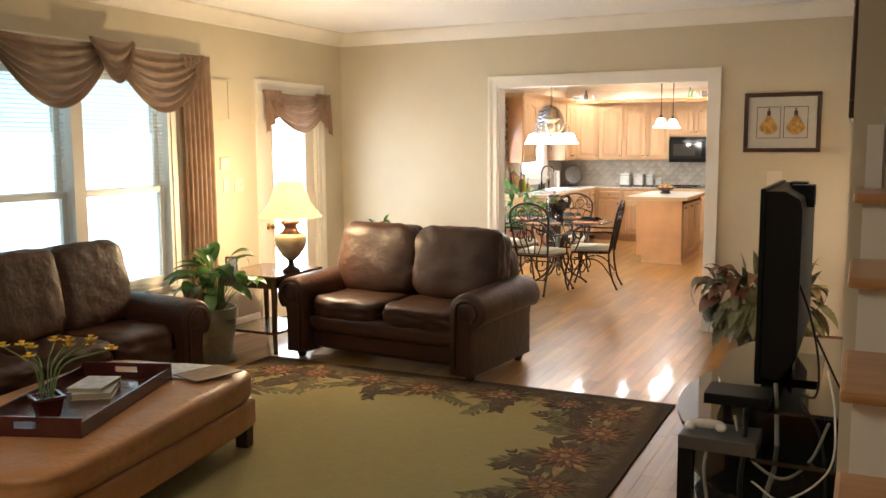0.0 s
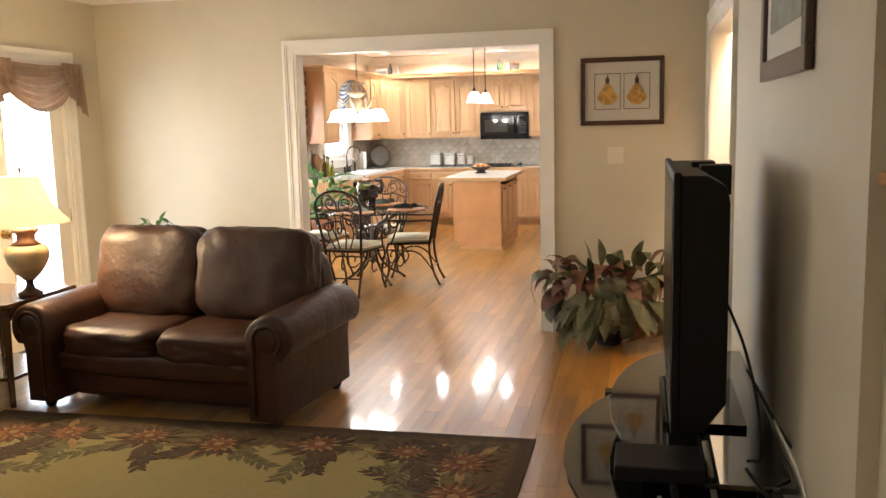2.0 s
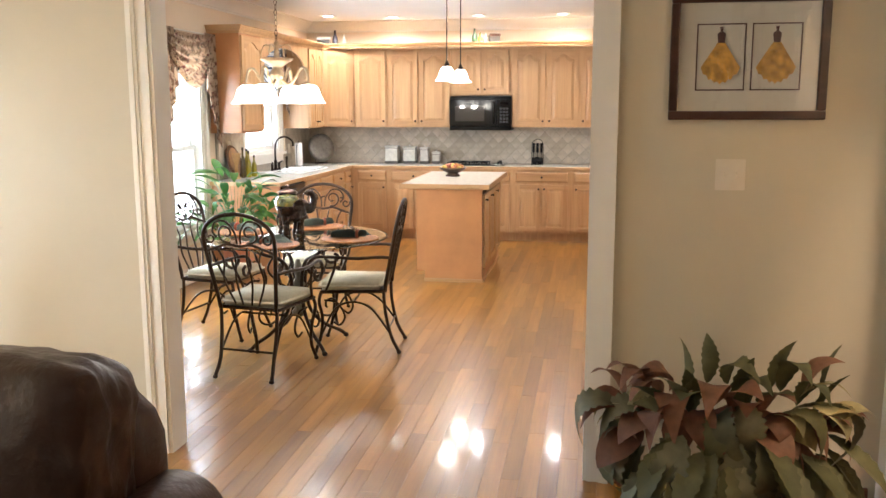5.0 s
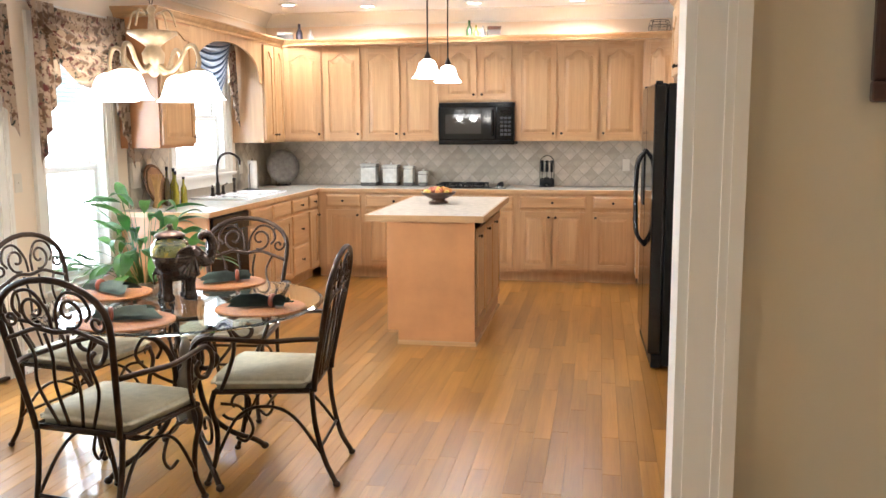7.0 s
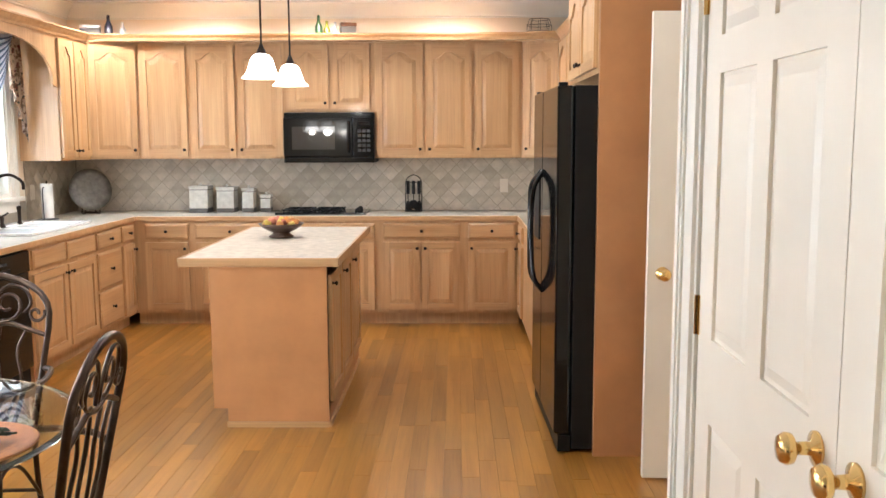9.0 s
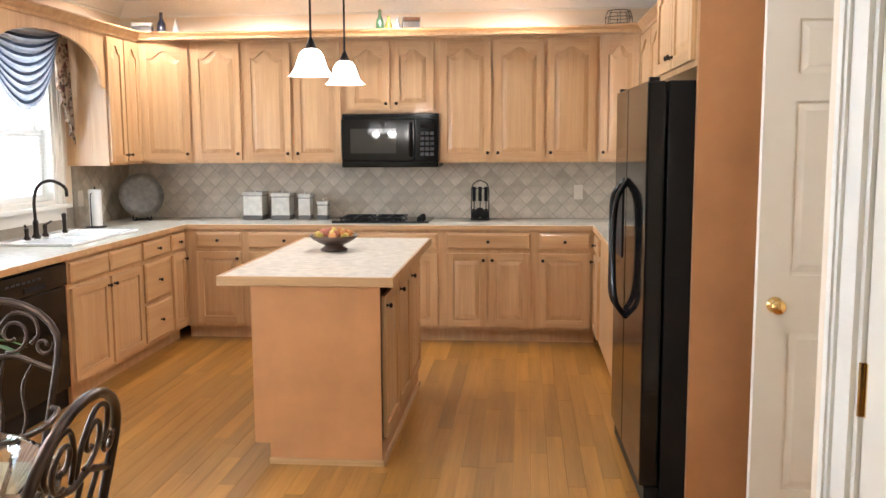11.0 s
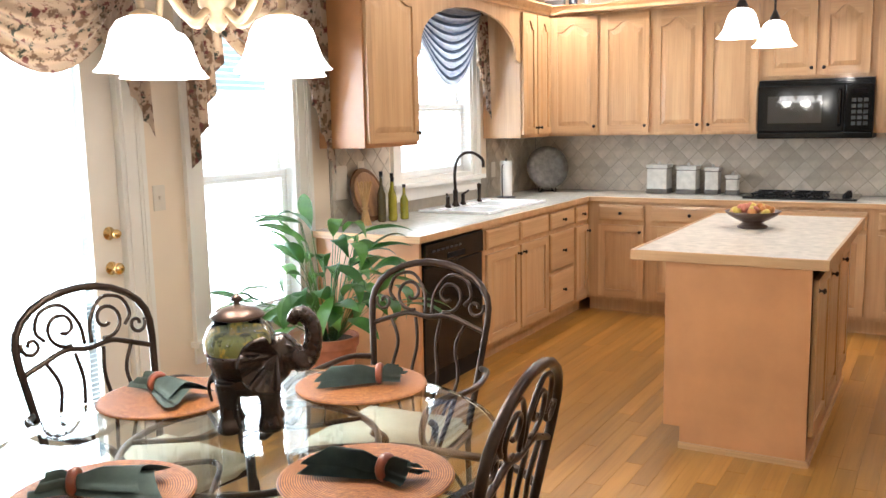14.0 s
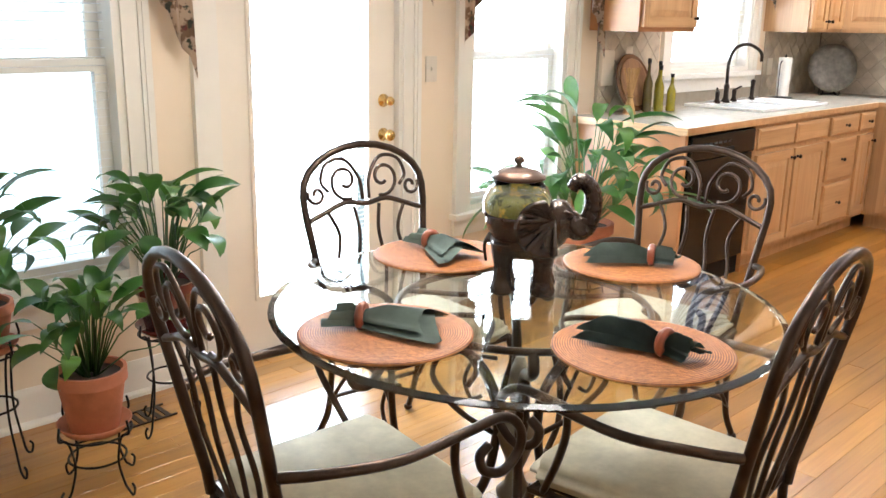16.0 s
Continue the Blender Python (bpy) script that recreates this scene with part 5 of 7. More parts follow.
LENS = glowing("recessed_lens", (0.94, 0.95, 1.0), 26.0)
# a fixture for every entry, the three guessed unseen ones included
for x, y in RECESSED:
    r = thing("recessed_light", "round recessed ceiling light with a white trim ring, lit", "ceiling light", (x, y, ZC), 0, "recessed lights in the ceiling")
    bm = B()
    lathe(bm, [(0.092, 0.0), (0.092, -0.006), (0.072, -0.010), (0.066, -0.002)], 28, close_ends=False)
    part("trim_ring", bm, TRIM, r, smooth=True)
    bm = B()
    lathe(bm, [(0.001, -0.0025), (0.066, -0.0025)], 28, close_ends=False)
    part("lens", bm, LENS, r)


# ---- plants ----
def leaf_mesh(name, length, width, mats, fold=0.15, droop=0.5, n=7, waves=0.0, tip=1.3):
    """One curved blade along +x with a raised midrib fold."""
    bm = B()
    rows = []
    for i in range(n + 1):
        u = i / n
        w = width * 0.5 * (math.sin(math.pi * min(1, u ** 0.85)) ** 0.8) * (1 if u < 0.5 else (1 - 0.25 * (u - 0.5) * 2))
        w = max(w, 0.0008)
        if waves:
            w *= 1 + waves * (1 if i % 2 else -1)
        x = length * u * math.cos(droop * u * 0.9)
        z = length * (0.25 * u - droop * 0.55 * u * u)
        rows.append([bm.verts.new((x, -w, z + w * fold)), bm.verts.new((x, 0, z)), bm.verts.new((x, w, z + w * fold))])
    for a, b in zip(rows, rows[1:]):
        for j in range(2):
            bm.faces.new((a[j], a[j + 1], b[j + 1], b[j]))
    me = bpy.data.meshes.new(name)
    bm.to_mesh(me)
    bm.free()
    me.materials.append(mats)
    me.polygons.foreach_set("use_smooth", [True] * len(me.polygons))
    return me


def leafy(name, a, b, rough=0.35):
    m, nt, bs = nodes_of(name)
    oi = nt.nodes.new("ShaderNodeObjectInfo").outputs["Random"]
    v = coords(nt)
    c = mix(nt, ramp(nt, oi, [(0.0, a), (1.0, b)]), ramp(nt, noise_of(nt, v, 14), [(0.3, (0.6, 0.65, 0.6)), (0.7, (1.1, 1.1, 1.0))]), 1.0, "MULTIPLY")
    nt.links.new(c, bs.inputs["Base Color"])
    set_in(bs, Roughness=rough, Subsurface_Weight=0.0)
    tr = nt.nodes.new("ShaderNodeBsdfTranslucent")
    nt.links.new(c, tr.inputs["Color"])
    ms = nt.nodes.new("ShaderNodeMixShader")
    ms.inputs[0].default_value = 0.25
    nt.links.new(bs.outputs[0], ms.inputs[1])
    nt.links.new(tr.outputs[0], ms.inputs[2])
    nt.links.new(ms.outputs[0], nt.nodes["Material Output"].inputs["Surface"])
    return m


LILY = leafy("peace_lily_leaf", (0.03, 0.10, 0.02), (0.09, 0.20, 0.035))
TERRA = plain("terracotta", (0.42, 0.15, 0.075), 0.8, vary=0.15, relief=0.3)
SOIL = plain("potting_soil", (0.035, 0.022, 0.015), 0.95, vary=0.4, relief=0.8, fine=80)


def plant(at, label, pot_r, pot_h, pot_mat, n, reach, height, seed, leaf=(0.26, 0.075), z0=0.0, lily=LILY, group="", saucer=True, upright=0.5, pot_label=""):
    p = thing("potted_plant", label, "potted plant", (at[0], at[1], z0), 0, group)
    bm = B()
    lathe(bm, [(pot_r * 0.66, 0), (pot_r * 0.70, 0.004), (pot_r * 0.92, pot_h * 0.78), (pot_r * 0.94, pot_h * 0.80), (pot_r, pot_h * 0.80), (pot_r, pot_h), (pot_r * 0.9, pot_h), (pot_r * 0.86, pot_h * 0.88), (0.001, pot_h * 0.88)], 26)
    part("pot", bm, pot_mat, p, pot_label, auto=40)
    bm = B()
    lathe(bm, [(0.001, pot_h * 0.885), (pot_r * 0.85, pot_h * 0.895)], 20, close_ends=False)
    part("soil", bm, SOIL, p)
    if saucer:
        bm = B()
        lathe(bm, [(pot_r * 0.8, 0.0), (pot_r * 1.0, 0.022), (pot_r * 1.04, 0.022), (pot_r * 0.84, -0.006), (0.001, -0.006)], 24)
        part("saucer", bm, pot_mat, p, smooth=True)
    rng = random.Random(seed)
    metas = [leaf_mesh("leaf", leaf[0] * k, leaf[1] * q, lily, 0.25, d) for k, q, d in ((1.0, 1.0, 0.9), (0.8, 0.95, 1.3), (1.15, 0.9, 0.6))]
    stems = B()
    for i in range(n):
        a = rng.random() * TAU
        up = rng.random() ** upright
        r = reach * (1.05 - 0.75 * up) * (0.5 + 0.5 * rng.random())
        h = pot_h + height * (0.25 + 0.75 * up) * (0.75 + 0.25 * rng.random())
        tip = Vector((r * math.cos(a), r * math.sin(a), h))
        root = Vector((0.2 * pot_r * math.cos(a), 0.2 * pot_r * math.sin(a), pot_h * 0.88))
        mid = root.lerp(tip, 0.55) + Vector((0, 0, 0.10 * height))
        tube(stems, [root, mid, tip], 0.003, 4, r_end=0.002)
        o = new("leaf", metas[i % 3])
        o.parent = p
        o.matrix_basis = pose(*tip, rng.uniform(-25, 25), rng.uniform(-25, 45) - 45 * up, math.degrees(a) + rng.uniform(-25, 25))
    tagged(part("stem", stems, lily, p, smooth=True), kind="stuff")
    return p


def wire_stand(at, h, r, label):
    s = thing("plant_stand", label, "plant stand", (at[0], at[1], 0), 0, "wire plant stands by the window")
    bm = B()
    for z, q in ((h, r), (h * 0.55, r * 0.8)):
        tube(bm, [(q * math.cos(TAU * k / 24), q * math.sin(TAU * k / 24), z) for k in range(24)], 0.004, 5, close=True)
    for x in (-0.5, 0.5):
        tube(bm, [(r * x, -r * 0.86, h), (r * x, r * 0.86, h)], 0.003, 4)
    part("ring", bm, BLACKM, s)
    for k in range(4):
        a = radians(20 + 90 * k)
        pts = curve_pts([(q * math.cos(a), q * math.sin(a), z) for q, z in ((r * 1.25, h + 0.06), (r * 1.3, h + 0.02), (r, h), (r * 0.82, h * 0.55), (r * 1.0, h * 0.2), (r * 1.12, 0.02), (r * 1.3, 0.005), (r * 1.38, 0.03), (r * 1.28, 0.045))], 5)
        part("leg", merge_tubes([pts], 0.004, 5), BLACKM, s, smooth=True)
    return s


wire_stand((-3.61, 8.67), 0.19, 0.105, "small black wire plant stand with curled feet holding a terracotta pot")
plant((-3.61, 8.67), "small peace lily in a terracotta pot on a wire stand", 0.105, 0.19, TERRA, 46, 0.24, 0.26, 11, (0.16, 0.055), z0=0.202)
wire_stand((-3.84, 9.04), 0.355, 0.10, "tall black wire plant stand with curled feet")
plant((-3.84, 9.04), "bushy green plant in a burgundy pot by the bright window", 0.105, 0.175, plain("burgundy_glaze", (0.10, 0.018, 0.015), 0.2, coat=0.5), 52, 0.30, 0.36, 12, (0.17, 0.075), z0=0.367)
wire_stand((-3.92, 8.47), 0.40, 0.10, "tall black wire plant stand with curled feet")
plant((-3.92, 8.47), "peace lily in a dark pot on a tall wire stand", 0.10, 0.15, TERRA, 34, 0.27, 0.36, 13, (0.20, 0.07), z0=0.412)
wire_stand((-3.72, 11.25), 0.19, 0.14, "black wire plant stand with curled feet beside the counter")
plant((-3.72, 11.25), "large glossy peace lily in a terracotta pot beside the counter", 0.15, 0.24, TERRA, 78, 0.42, 0.62, 14, (0.30, 0.085), z0=0.20, upright=1.5)


# ---- fabric valances ----
FLORAL = fabric("floral_cotton", (0.58, 0.44, 0.31), [((0.24, 0.14, 0.08), 0.53, 0.58), ((0.20, 0.055, 0.045), 0.58, 0.63), ((0.06, 0.065, 0.045), 0.59, 0.64)], 16)
SILK = fabric("tan_silk", (0.38, 0.25, 0.17), [((0.46, 0.33, 0.23), 0.45, 0.65)], 5, 0.45)
STRIPE = fabric("pale_cotton", (0.64, 0.64, 0.66), [((0.52, 0.54, 0.60), 0.50, 0.62)], 16)


def sheet(name, rows, mat, parent, label="", thick=0.003):
    bm = B()
    vs = [[bm.verts.new(p) for p in r] for r in rows]
    for a, b in zip(vs, vs[1:]):
        for j in range(len(a) - 1):
            bm.faces.new((a[j], a[j + 1], b[j + 1], b[j]))
    bmesh.ops.solidify(bm, geom=list(bm.faces), thickness=thick)
    return part(name, bm, mat, parent, label, smooth=True)


def swag(parent, y0, y1, z, drop, mat, x=0.06, pleats=6, depth=0.05, top_drop=0.03):
    rows = []
    n, m_ = 10 * pleats, 26
    for i in range(n + 1):
        v = i / n
        row = []
        for j in range(m_ + 1):
            u = j / m_
            sag = math.sin(math.pi * u) ** 0.8
            zz = z - top_drop * sag - (drop - top_drop) * v * sag - 0.02 * v
            ridge = 0.5 + 0.5 * math.cos(TAU * pleats * v)
            row.append((x + depth * (0.25 + 0.75 * sag) * (0.35 + 0.65 * ridge) * (0.5 + 0.8 * v), y0 + (y1 - y0) * u + 0.012 * math.sin(9 * v + u * 4), zz))
        rows.append(row)
    sheet("swag", rows, mat, parent)


def striped_swag(parent, y0, y1, z, drop, mats, x=0.06, pleats=17):
    """A scooped swag of rolled folds, alternately pale and blue-grey."""
    for k in range(pleats):
        bm = B()
        rows = []
        for i in range(5):
            v = (k + 0.5 + (i / 4 - 0.5) * (0.7 if k % 2 else 1.3)) / pleats
            row = []
            for j in range(29):
                u = j / 28
                sag = math.sin(math.pi * u) ** 0.75
                roll = math.sin(math.pi * i / 4)
                row.append(bm.verts.new((x + 0.012 + sag * (0.030 + 0.018 * roll) + 0.008 * roll, y0 + (y1 - y0) * (0.06 * v + u * (1 - 0.12 * v)), z - 0.03 * sag - (drop - 0.03) * v * sag - 0.05 * v)))
            rows.append(row)
        for a, b in zip(rows, rows[1:]):
            for j in range(28):
                bm.faces.new((a[j], a[j + 1], b[j + 1], b[j]))
        bmesh.ops.solidify(bm, geom=list(bm.faces), thickness=0.002)
        part("swag_fold", bm, mats[k % 2], parent, "blue-grey fold" if k % 2 else "", smooth=True)


def jabot(parent, y0, y1, z, short, long_, mat, x=0.07, folds=4, inner_left=True):
    """A cascade: zigzag folds whose hem runs from the short to the long side."""
    rows = []
    cols = folds * 4
    for i in range(15):
        v = i / 14
        row = []
        for j in range(cols + 1):
            u = j / cols
            s = u if inner_left else 1 - u
            ln = short + (long_ - short) * (math.floor(s * folds + 0.001) + 0.0) / folds + (long_ - short) / folds * (s * folds % 1) * 0.6
            zig = 2 * abs((u * folds) % 1 - 0.5)
            row.append((x + 0.035 * zig * (0.4 + 0.6 * v), y0 + (y1 - y0) * u * (1 + 0.05 * v), z - ln * v))
        rows.append(row)
    sheet("jabot", rows, mat, parent)


def valance(label, y0, y1, z, mat, drop, ja, x=WX, swags=1, left=True, right=True, w=0.2, rod=True):
    t = thing("valance", label, "valance", (x, 0, 0))
    if rod:
        bm = B()
        tube(bm, [(0.05, y0 - 0.05, z), (0.05, y1 + 0.05, z)], 0.008, 8)
        tube(bm, [(0.0, y0 - 0.03, z), (0.05, y0 - 0.03, z)], 0.006, 6)
        tube(bm, [(0.0, y1 + 0.03, z), (0.05, y1 + 0.03, z)], 0.006, 6)
        part("rod", bm, TRIM, t)
    step = (y1 - y0) / max(1, swags)
    for k in range(swags):
        swag(t, y0 + k * step - 0.02, y0 + (k + 1) * step + 0.02, z + 0.01, drop, mat)
    if left:
        jabot(t, y0 - 0.02, y0 + w, z + 0.01, ja * 0.45, ja, mat, inner_left=False)
    if right:
        jabot(t, y1 - w, y1 + 0.02, z + 0.01, ja * 0.45, ja, mat)
    return t


valance("floral cotton swag valance with pleated cascades over the nook window", 7.70, 9.30, 2.30, FLORAL, 0.52, 1.12, w=0.26)
valance("floral cotton swag valance with pleated cascades over the glazed door", 9.50, 10.48, 2.24, FLORAL, 0.50, 0.78, w=0.22)
valance("floral cotton swag valance with pleated cascades over the breakfast window", 10.74, 11.80, 2.30, FLORAL, 0.50, 1.10, w=0.22)
sv = valance("striped swag valance with floral cascades over the sink window", 12.62, 13.80, 2.30, FLORAL, 0.50, 0.80, w=0.17, swags=0)
striped_swag(sv, 12.68, 13.74, 2.31, 0.50, (STRIPE, plain("blue_grey_cotton", (0.15, 0.18, 0.24), 0.8, vary=0.3, scale=30)))

# ---- living room ----
def leather(name, a, b, rough=0.32):
    m, nt, bs = nodes_of(name)
    v = coords(nt)
    n1, n2 = noise_of(nt, v, 3.0, 4), noise_of(nt, v, 160, 3)
    nt.links.new(ramp(nt, n1, [(0.3, a), (0.7, b)]), bs.inputs["Base Color"])
    set_in(bs, Roughness=rough, Coat_Weight=0.05, Coat_Roughness=0.3, Specular_IOR_Level=0.36)
    nt2 = noise_of(nt, v, 9.0, 3, 0.7)
    add = nt.nodes.new("ShaderNodeMath")
    add.operation = "MULTIPLY_ADD"
    add.inputs[1].default_value = 0.15
    nt.links.new(n2, add.inputs[0])
    nt.links.new(nt2, add.inputs[2])
    bump(nt, bs, add.outputs[0], 0.55, 0.016)
    return m


BROWN = leather("dark_brown_leather", (0.032, 0.012, 0.006), (0.060, 0.023, 0.011), 0.42)
TAN = leather("tan_leather", (0.29, 0.135, 0.050), (0.37, 0.175, 0.070), 0.40)
FOOT = plain("dark_wood_foot", (0.025, 0.014, 0.010), 0.4)


def puff(bm, c, size, e=3.2, n=14, wrinkle=0.006, seed=0.0, tilt=0.0, sag=0.0):
    """A stuffed, rounded cushion."""
    own = bmesh.new()
    bmesh.ops.create_cube(own, size=2.0)
    bmesh.ops.subdivide_edges(own, edges=own.edges[:], cuts=n, use_grid_fill=True)
    rot = Matrix.Rotation(radians(tilt), 3, "X")
    for v in own.verts:
        p = v.co
        k = (abs(p.x) ** e + abs(p.y) ** e + abs(p.z) ** e) ** (1 / e)
        q = Vector((p.x / k, p.y / k, p.z / k))
        w = noise.noise(Vector((q.x * 2.2 + seed, q.y * 2.2, q.z * 2.2))) + 0.6 * noise.noise(Vector((q.x * 5 + seed, q.y * 5, q.z * 5)))
        q = q * (1 + wrinkle * w / 0.1 * 0.5)
        s = Vector((q.x * size[0] / 2, q.y * size[1] / 2, q.z * size[2] / 2))
        s.z -= sag * (1 - q.x * q.x) * (1 - q.y * q.y)
        v.co = rot @ s + Vector(c)
    me = bpy.data.meshes.new("cushion_form")
    own.to_mesh(me)
    own.free()
    bm.from_mesh(me)
    bpy.data.meshes.remove(me)


def sofa(name, label, at, rz, W, seats, group=""):
    s = thing(name, label, "sofa", at, rz, group)
    D, ax = 0.90, 0.27
    bm = B()
    puff(bm, (W / 2, 0.47, 0.185), (W - 0.30, 0.80, 0.22), 10, 8, 0.001)
    part("base", bm, BROWN, s, smooth=True)
    bm = B()
    puff(bm, (W / 2, 0.075, 0.29), (W - 0.44, 0.12, 0.13), 4, 10, 0.004, 2)
    part("front_rail", bm, BROWN, s, smooth=True)
    bm = B()
    puff(bm, (W / 2, 0.80, 0.50), (W - 0.34, 0.22, 0.82), 6, 10, 0.002, 1)
    part("back", bm, BROWN, s, smooth=True)
    iw = (W - 2 * ax + 0.04) / seats
    for k in range(seats):
        cx = ax - 0.02 + iw * (k + 0.5)
        bm = B()
        puff(bm, (cx, 0.34, 0.405), (iw - 0.004, 0.66, 0.20), 5, 14, 0.010, k * 3.1, 0, 0.015)
        part("seat_cushion", bm, BROWN, s, smooth=True)
        bm = B()
        puff(bm, (cx + (0.03 if k == seats - 1 else -0.03 if k == 0 else 0), 0.63, 0.735), (iw + 0.10, 0.30, 0.56), 5.5, 20, 0.010, 7 + k * 5.3, -12)
        part("back_cushion", bm, BROWN, s, smooth=True)
    for q in (0, 1):
        sx = 1 if q == 0 else -1
        x0 = 0 if q == 0 else W
        # rolled arm: section in x-z swept from front to back
        sec = [(0.085, 0.06), (0.265, 0.06), (0.265, 0.40), (0.268, 0.50)]
        for i in range(1, 16):
            a = radians(i * 225 / 15)
            sec.append((0.130 + 0.138 * math.cos(a), 0.505 + 0.130 * math.sin(a)))
        sec += [(0.075, 0.41), (0.085, 0.36)]
        bm = B()
        ys = [0.0, 0.012, 0.04, 0.25, 0.50, 0.75, 0.88, 0.91]
        sh = [0.93, 0.985, 1.0, 1.0, 1.0, 1.0, 0.98, 0.92]
        rings = []
        for y, k in zip(ys, sh):
            ring = []
            for px, pz in sec:
                lift = 0.03 * (y / 0.9)
                fx = 0.15 + (px - 0.15) * k
                ring.append(bm.verts.new((x0 + sx * fx, y - 0.03, 0.06 + (pz - 0.06) * (1 - (1 - k) * 0.5) + (lift if pz > 0.38 else 0))))
            rings.append(ring)
        for a_, b_ in zip(rings, rings[1:]):
            for j in range(len(sec)):
                bm.faces.new((a_[j], a_[(j + 1) % len(sec)], b_[(j + 1) % len(sec)], b_[j]))
        bm.faces.new(rings[0])
        bm.faces.new(rings[-1][::-1])
        arm = part("arm", bm, BROWN, s, auto=50)
        bm = B()
        pts = [(0.215, 0.10), (0.215, 0.46)] + [(0.130 + 0.085 * math.cos(radians(i * 20)), 0.505 + 0.080 * math.sin(radians(i * 20))) for i in range(13)]
        tube(bm, [(x0 + sx * p[0], -0.030, p[1]) for p in pts], 0.013, 8)
        part("piping", bm, BROWN, arm, smooth=True)
        bm = B()
        puff(bm, (x0 + sx * 0.135, -0.022, 0.505), (0.13, 0.045, 0.13), 2.4, 8, 0.0)
        part("scroll_cap", bm, BROWN, arm, smooth=True)
        for y in (0.07, 0.80):
            bm = B()
            lathe(bm, [(0.024, 0.0), (0.034, 0.02), (0.040, 0.045), (0.030, 0.075)], 12, (x0 + sx * 0.15, y, 0))
            part("foot", bm, FOOT, s, smooth=True)
    return s


sofa("loveseat", "dark brown leather loveseat with rolled arms and two wrinkled back cushions", (-3.34, 5.06, 0), -6, 1.82, 2)
sofa("sofa", "dark brown leather sofa with rolled arms under the draped window", (-3.22, 2.05, 0), 90, 2.02, 3)

# rug with a floral border
m, nt, b_ = nodes_of("floral_border_rug")
tc = nt.nodes.new("ShaderNodeTexCoord").outputs["Object"]
sep = nt.nodes.new("ShaderNodeSeparateXYZ")
nt.links.new(tc, sep.inputs[0])


def math_node(nt, op, a, b=None):
    n = nt.nodes.new("ShaderNodeMath")
    n.operation = op
    for s, v in zip(n.inputs, (a, b)):
        if v is None:
            continue
        if hasattr(v, "links"):
            nt.links.new(v, s)
        else:
            s.default_value = v
    return n.outputs[0]


RW, RL = 3.12, 4.1
ex = math_node(nt, "SUBTRACT", RW / 2, math_node(nt, "ABSOLUTE", sep.outputs[0]))
ey = math_node(nt, "SUBTRACT", RL / 2, math_node(nt, "ABSOLUTE", sep.outputs[1]))
edge = math_node(nt, "MINIMUM", ex, ey)
n1 = noise_of(nt, tc, 3.5, 4, 0.65)
lim = math_node(nt, "ADD", edge, math_node(nt, "MULTIPLY", math_node(nt, "SUBTRACT", n1, 0.5), 0.75))
border = ramp(nt, lim, [(0.33, (1, 1, 1)), (0.36, (0, 0, 0))])
n2, n3 = noise_of(nt, tc, 7.0, 3, 0.6), noise_of(nt, tc, 26, 3)
field = mix(nt, (0.235, 0.190, 0.070), (0.300, 0.245, 0.100), n3)
flo = ramp(nt, n2, [(0.36, (0.060, 0.032, 0.013)), (0.46, (0.11, 0.082, 0.032)), (0.54, (0.075, 0.040, 0.016)), (0.66, (0.13, 0.095, 0.038))])
edgecol = mix(nt, flo, (0.060, 0.032, 0.014), ramp(nt, edge, [(0.05, (1, 1, 1)), (0.10, (0, 0, 0))]))
col = mix(nt, field, edgecol, border)
nt.links.new(col, b_.inputs["Base Color"])
set_in(b_, Roughness=0.97)
bump(nt, b_, noise_of(nt, tc, 500, 2), 0.6, 0.003)
RUG = m
bm = B()
prism(bm, [(-RW / 2, -RL / 2), (RW / 2, -RL / 2), (RW / 2, RL / 2), (-RW / 2, RL / 2)], 0.0008, 0.013, "z")
rug = solo("area_rug", bm, RUG, "gold area rug with a dark floral border on the oak floor", "rug", bevel=0.004, at=(-0.27 - RW / 2, 4.97 - RL / 2, 0))
# raised petals and leaves of the border
PET = [plain("rug_rust_pile", (0.17, 0.062, 0.024), 0.95, vary=0.35), plain("rug_olive_pile", (0.115, 0.098, 0.040), 0.95, vary=0.35), plain("rug_wine_pile", (0.085, 0.030, 0.015), 0.95, vary=0.3),
       plain("rug_gold_pile", (0.26, 0.165, 0.060), 0.95, vary=0.3), plain("rug_brown_pile", (0.060, 0.034, 0.015), 0.95, vary=0.3)]
rng = random.Random(8)
bms = [B() for _ in PET]


def petal(k, x, y, a, ln, w, z=0.0135):
    """One tapered leaf or petal of colour k, lying on the pile."""
    bm = bms[k]
    z += 0.000004 * (len(bm.verts) // 16) + 0.0002
    v = [(0, 0), (ln * 0.2, w * 0.8), (ln * 0.5, w), (ln * 0.8, w * 0.55), (ln, 0), (ln * 0.8, -w * 0.55), (ln * 0.5, -w), (ln * 0.2, -w * 0.8)]
    ca, sa = math.cos(a), math.sin(a)
    pts = [(x + p * ca - q * sa, y + p * sa + q * ca) for p, q in v]
    if max(abs(p[0]) for p in pts) < RW / 2 - 0.07 and max(abs(p[1]) for p in pts) < RL / 2 - 0.07:
        prism(bm, pts, 0.011, z, "z")


def sprig(x, y, a, ln, k):
    """A stem with leaves in pairs."""
    n = 6
    for i in range(n):
        u = (i + 0.6) / n
        px, py = x + ln * u * math.cos(a), y + ln * u * math.sin(a)
        size = (0.12 - 0.05 * u) * rng.uniform(0.9, 1.2)
        for s_ in (-1, 1):
            petal(k, px, py, a + s_ * rng.uniform(0.45, 0.75), size, size * 0.17, 0.0136)
    petal(k, x, y, a, ln * 1.1, 0.006, 0.0134)


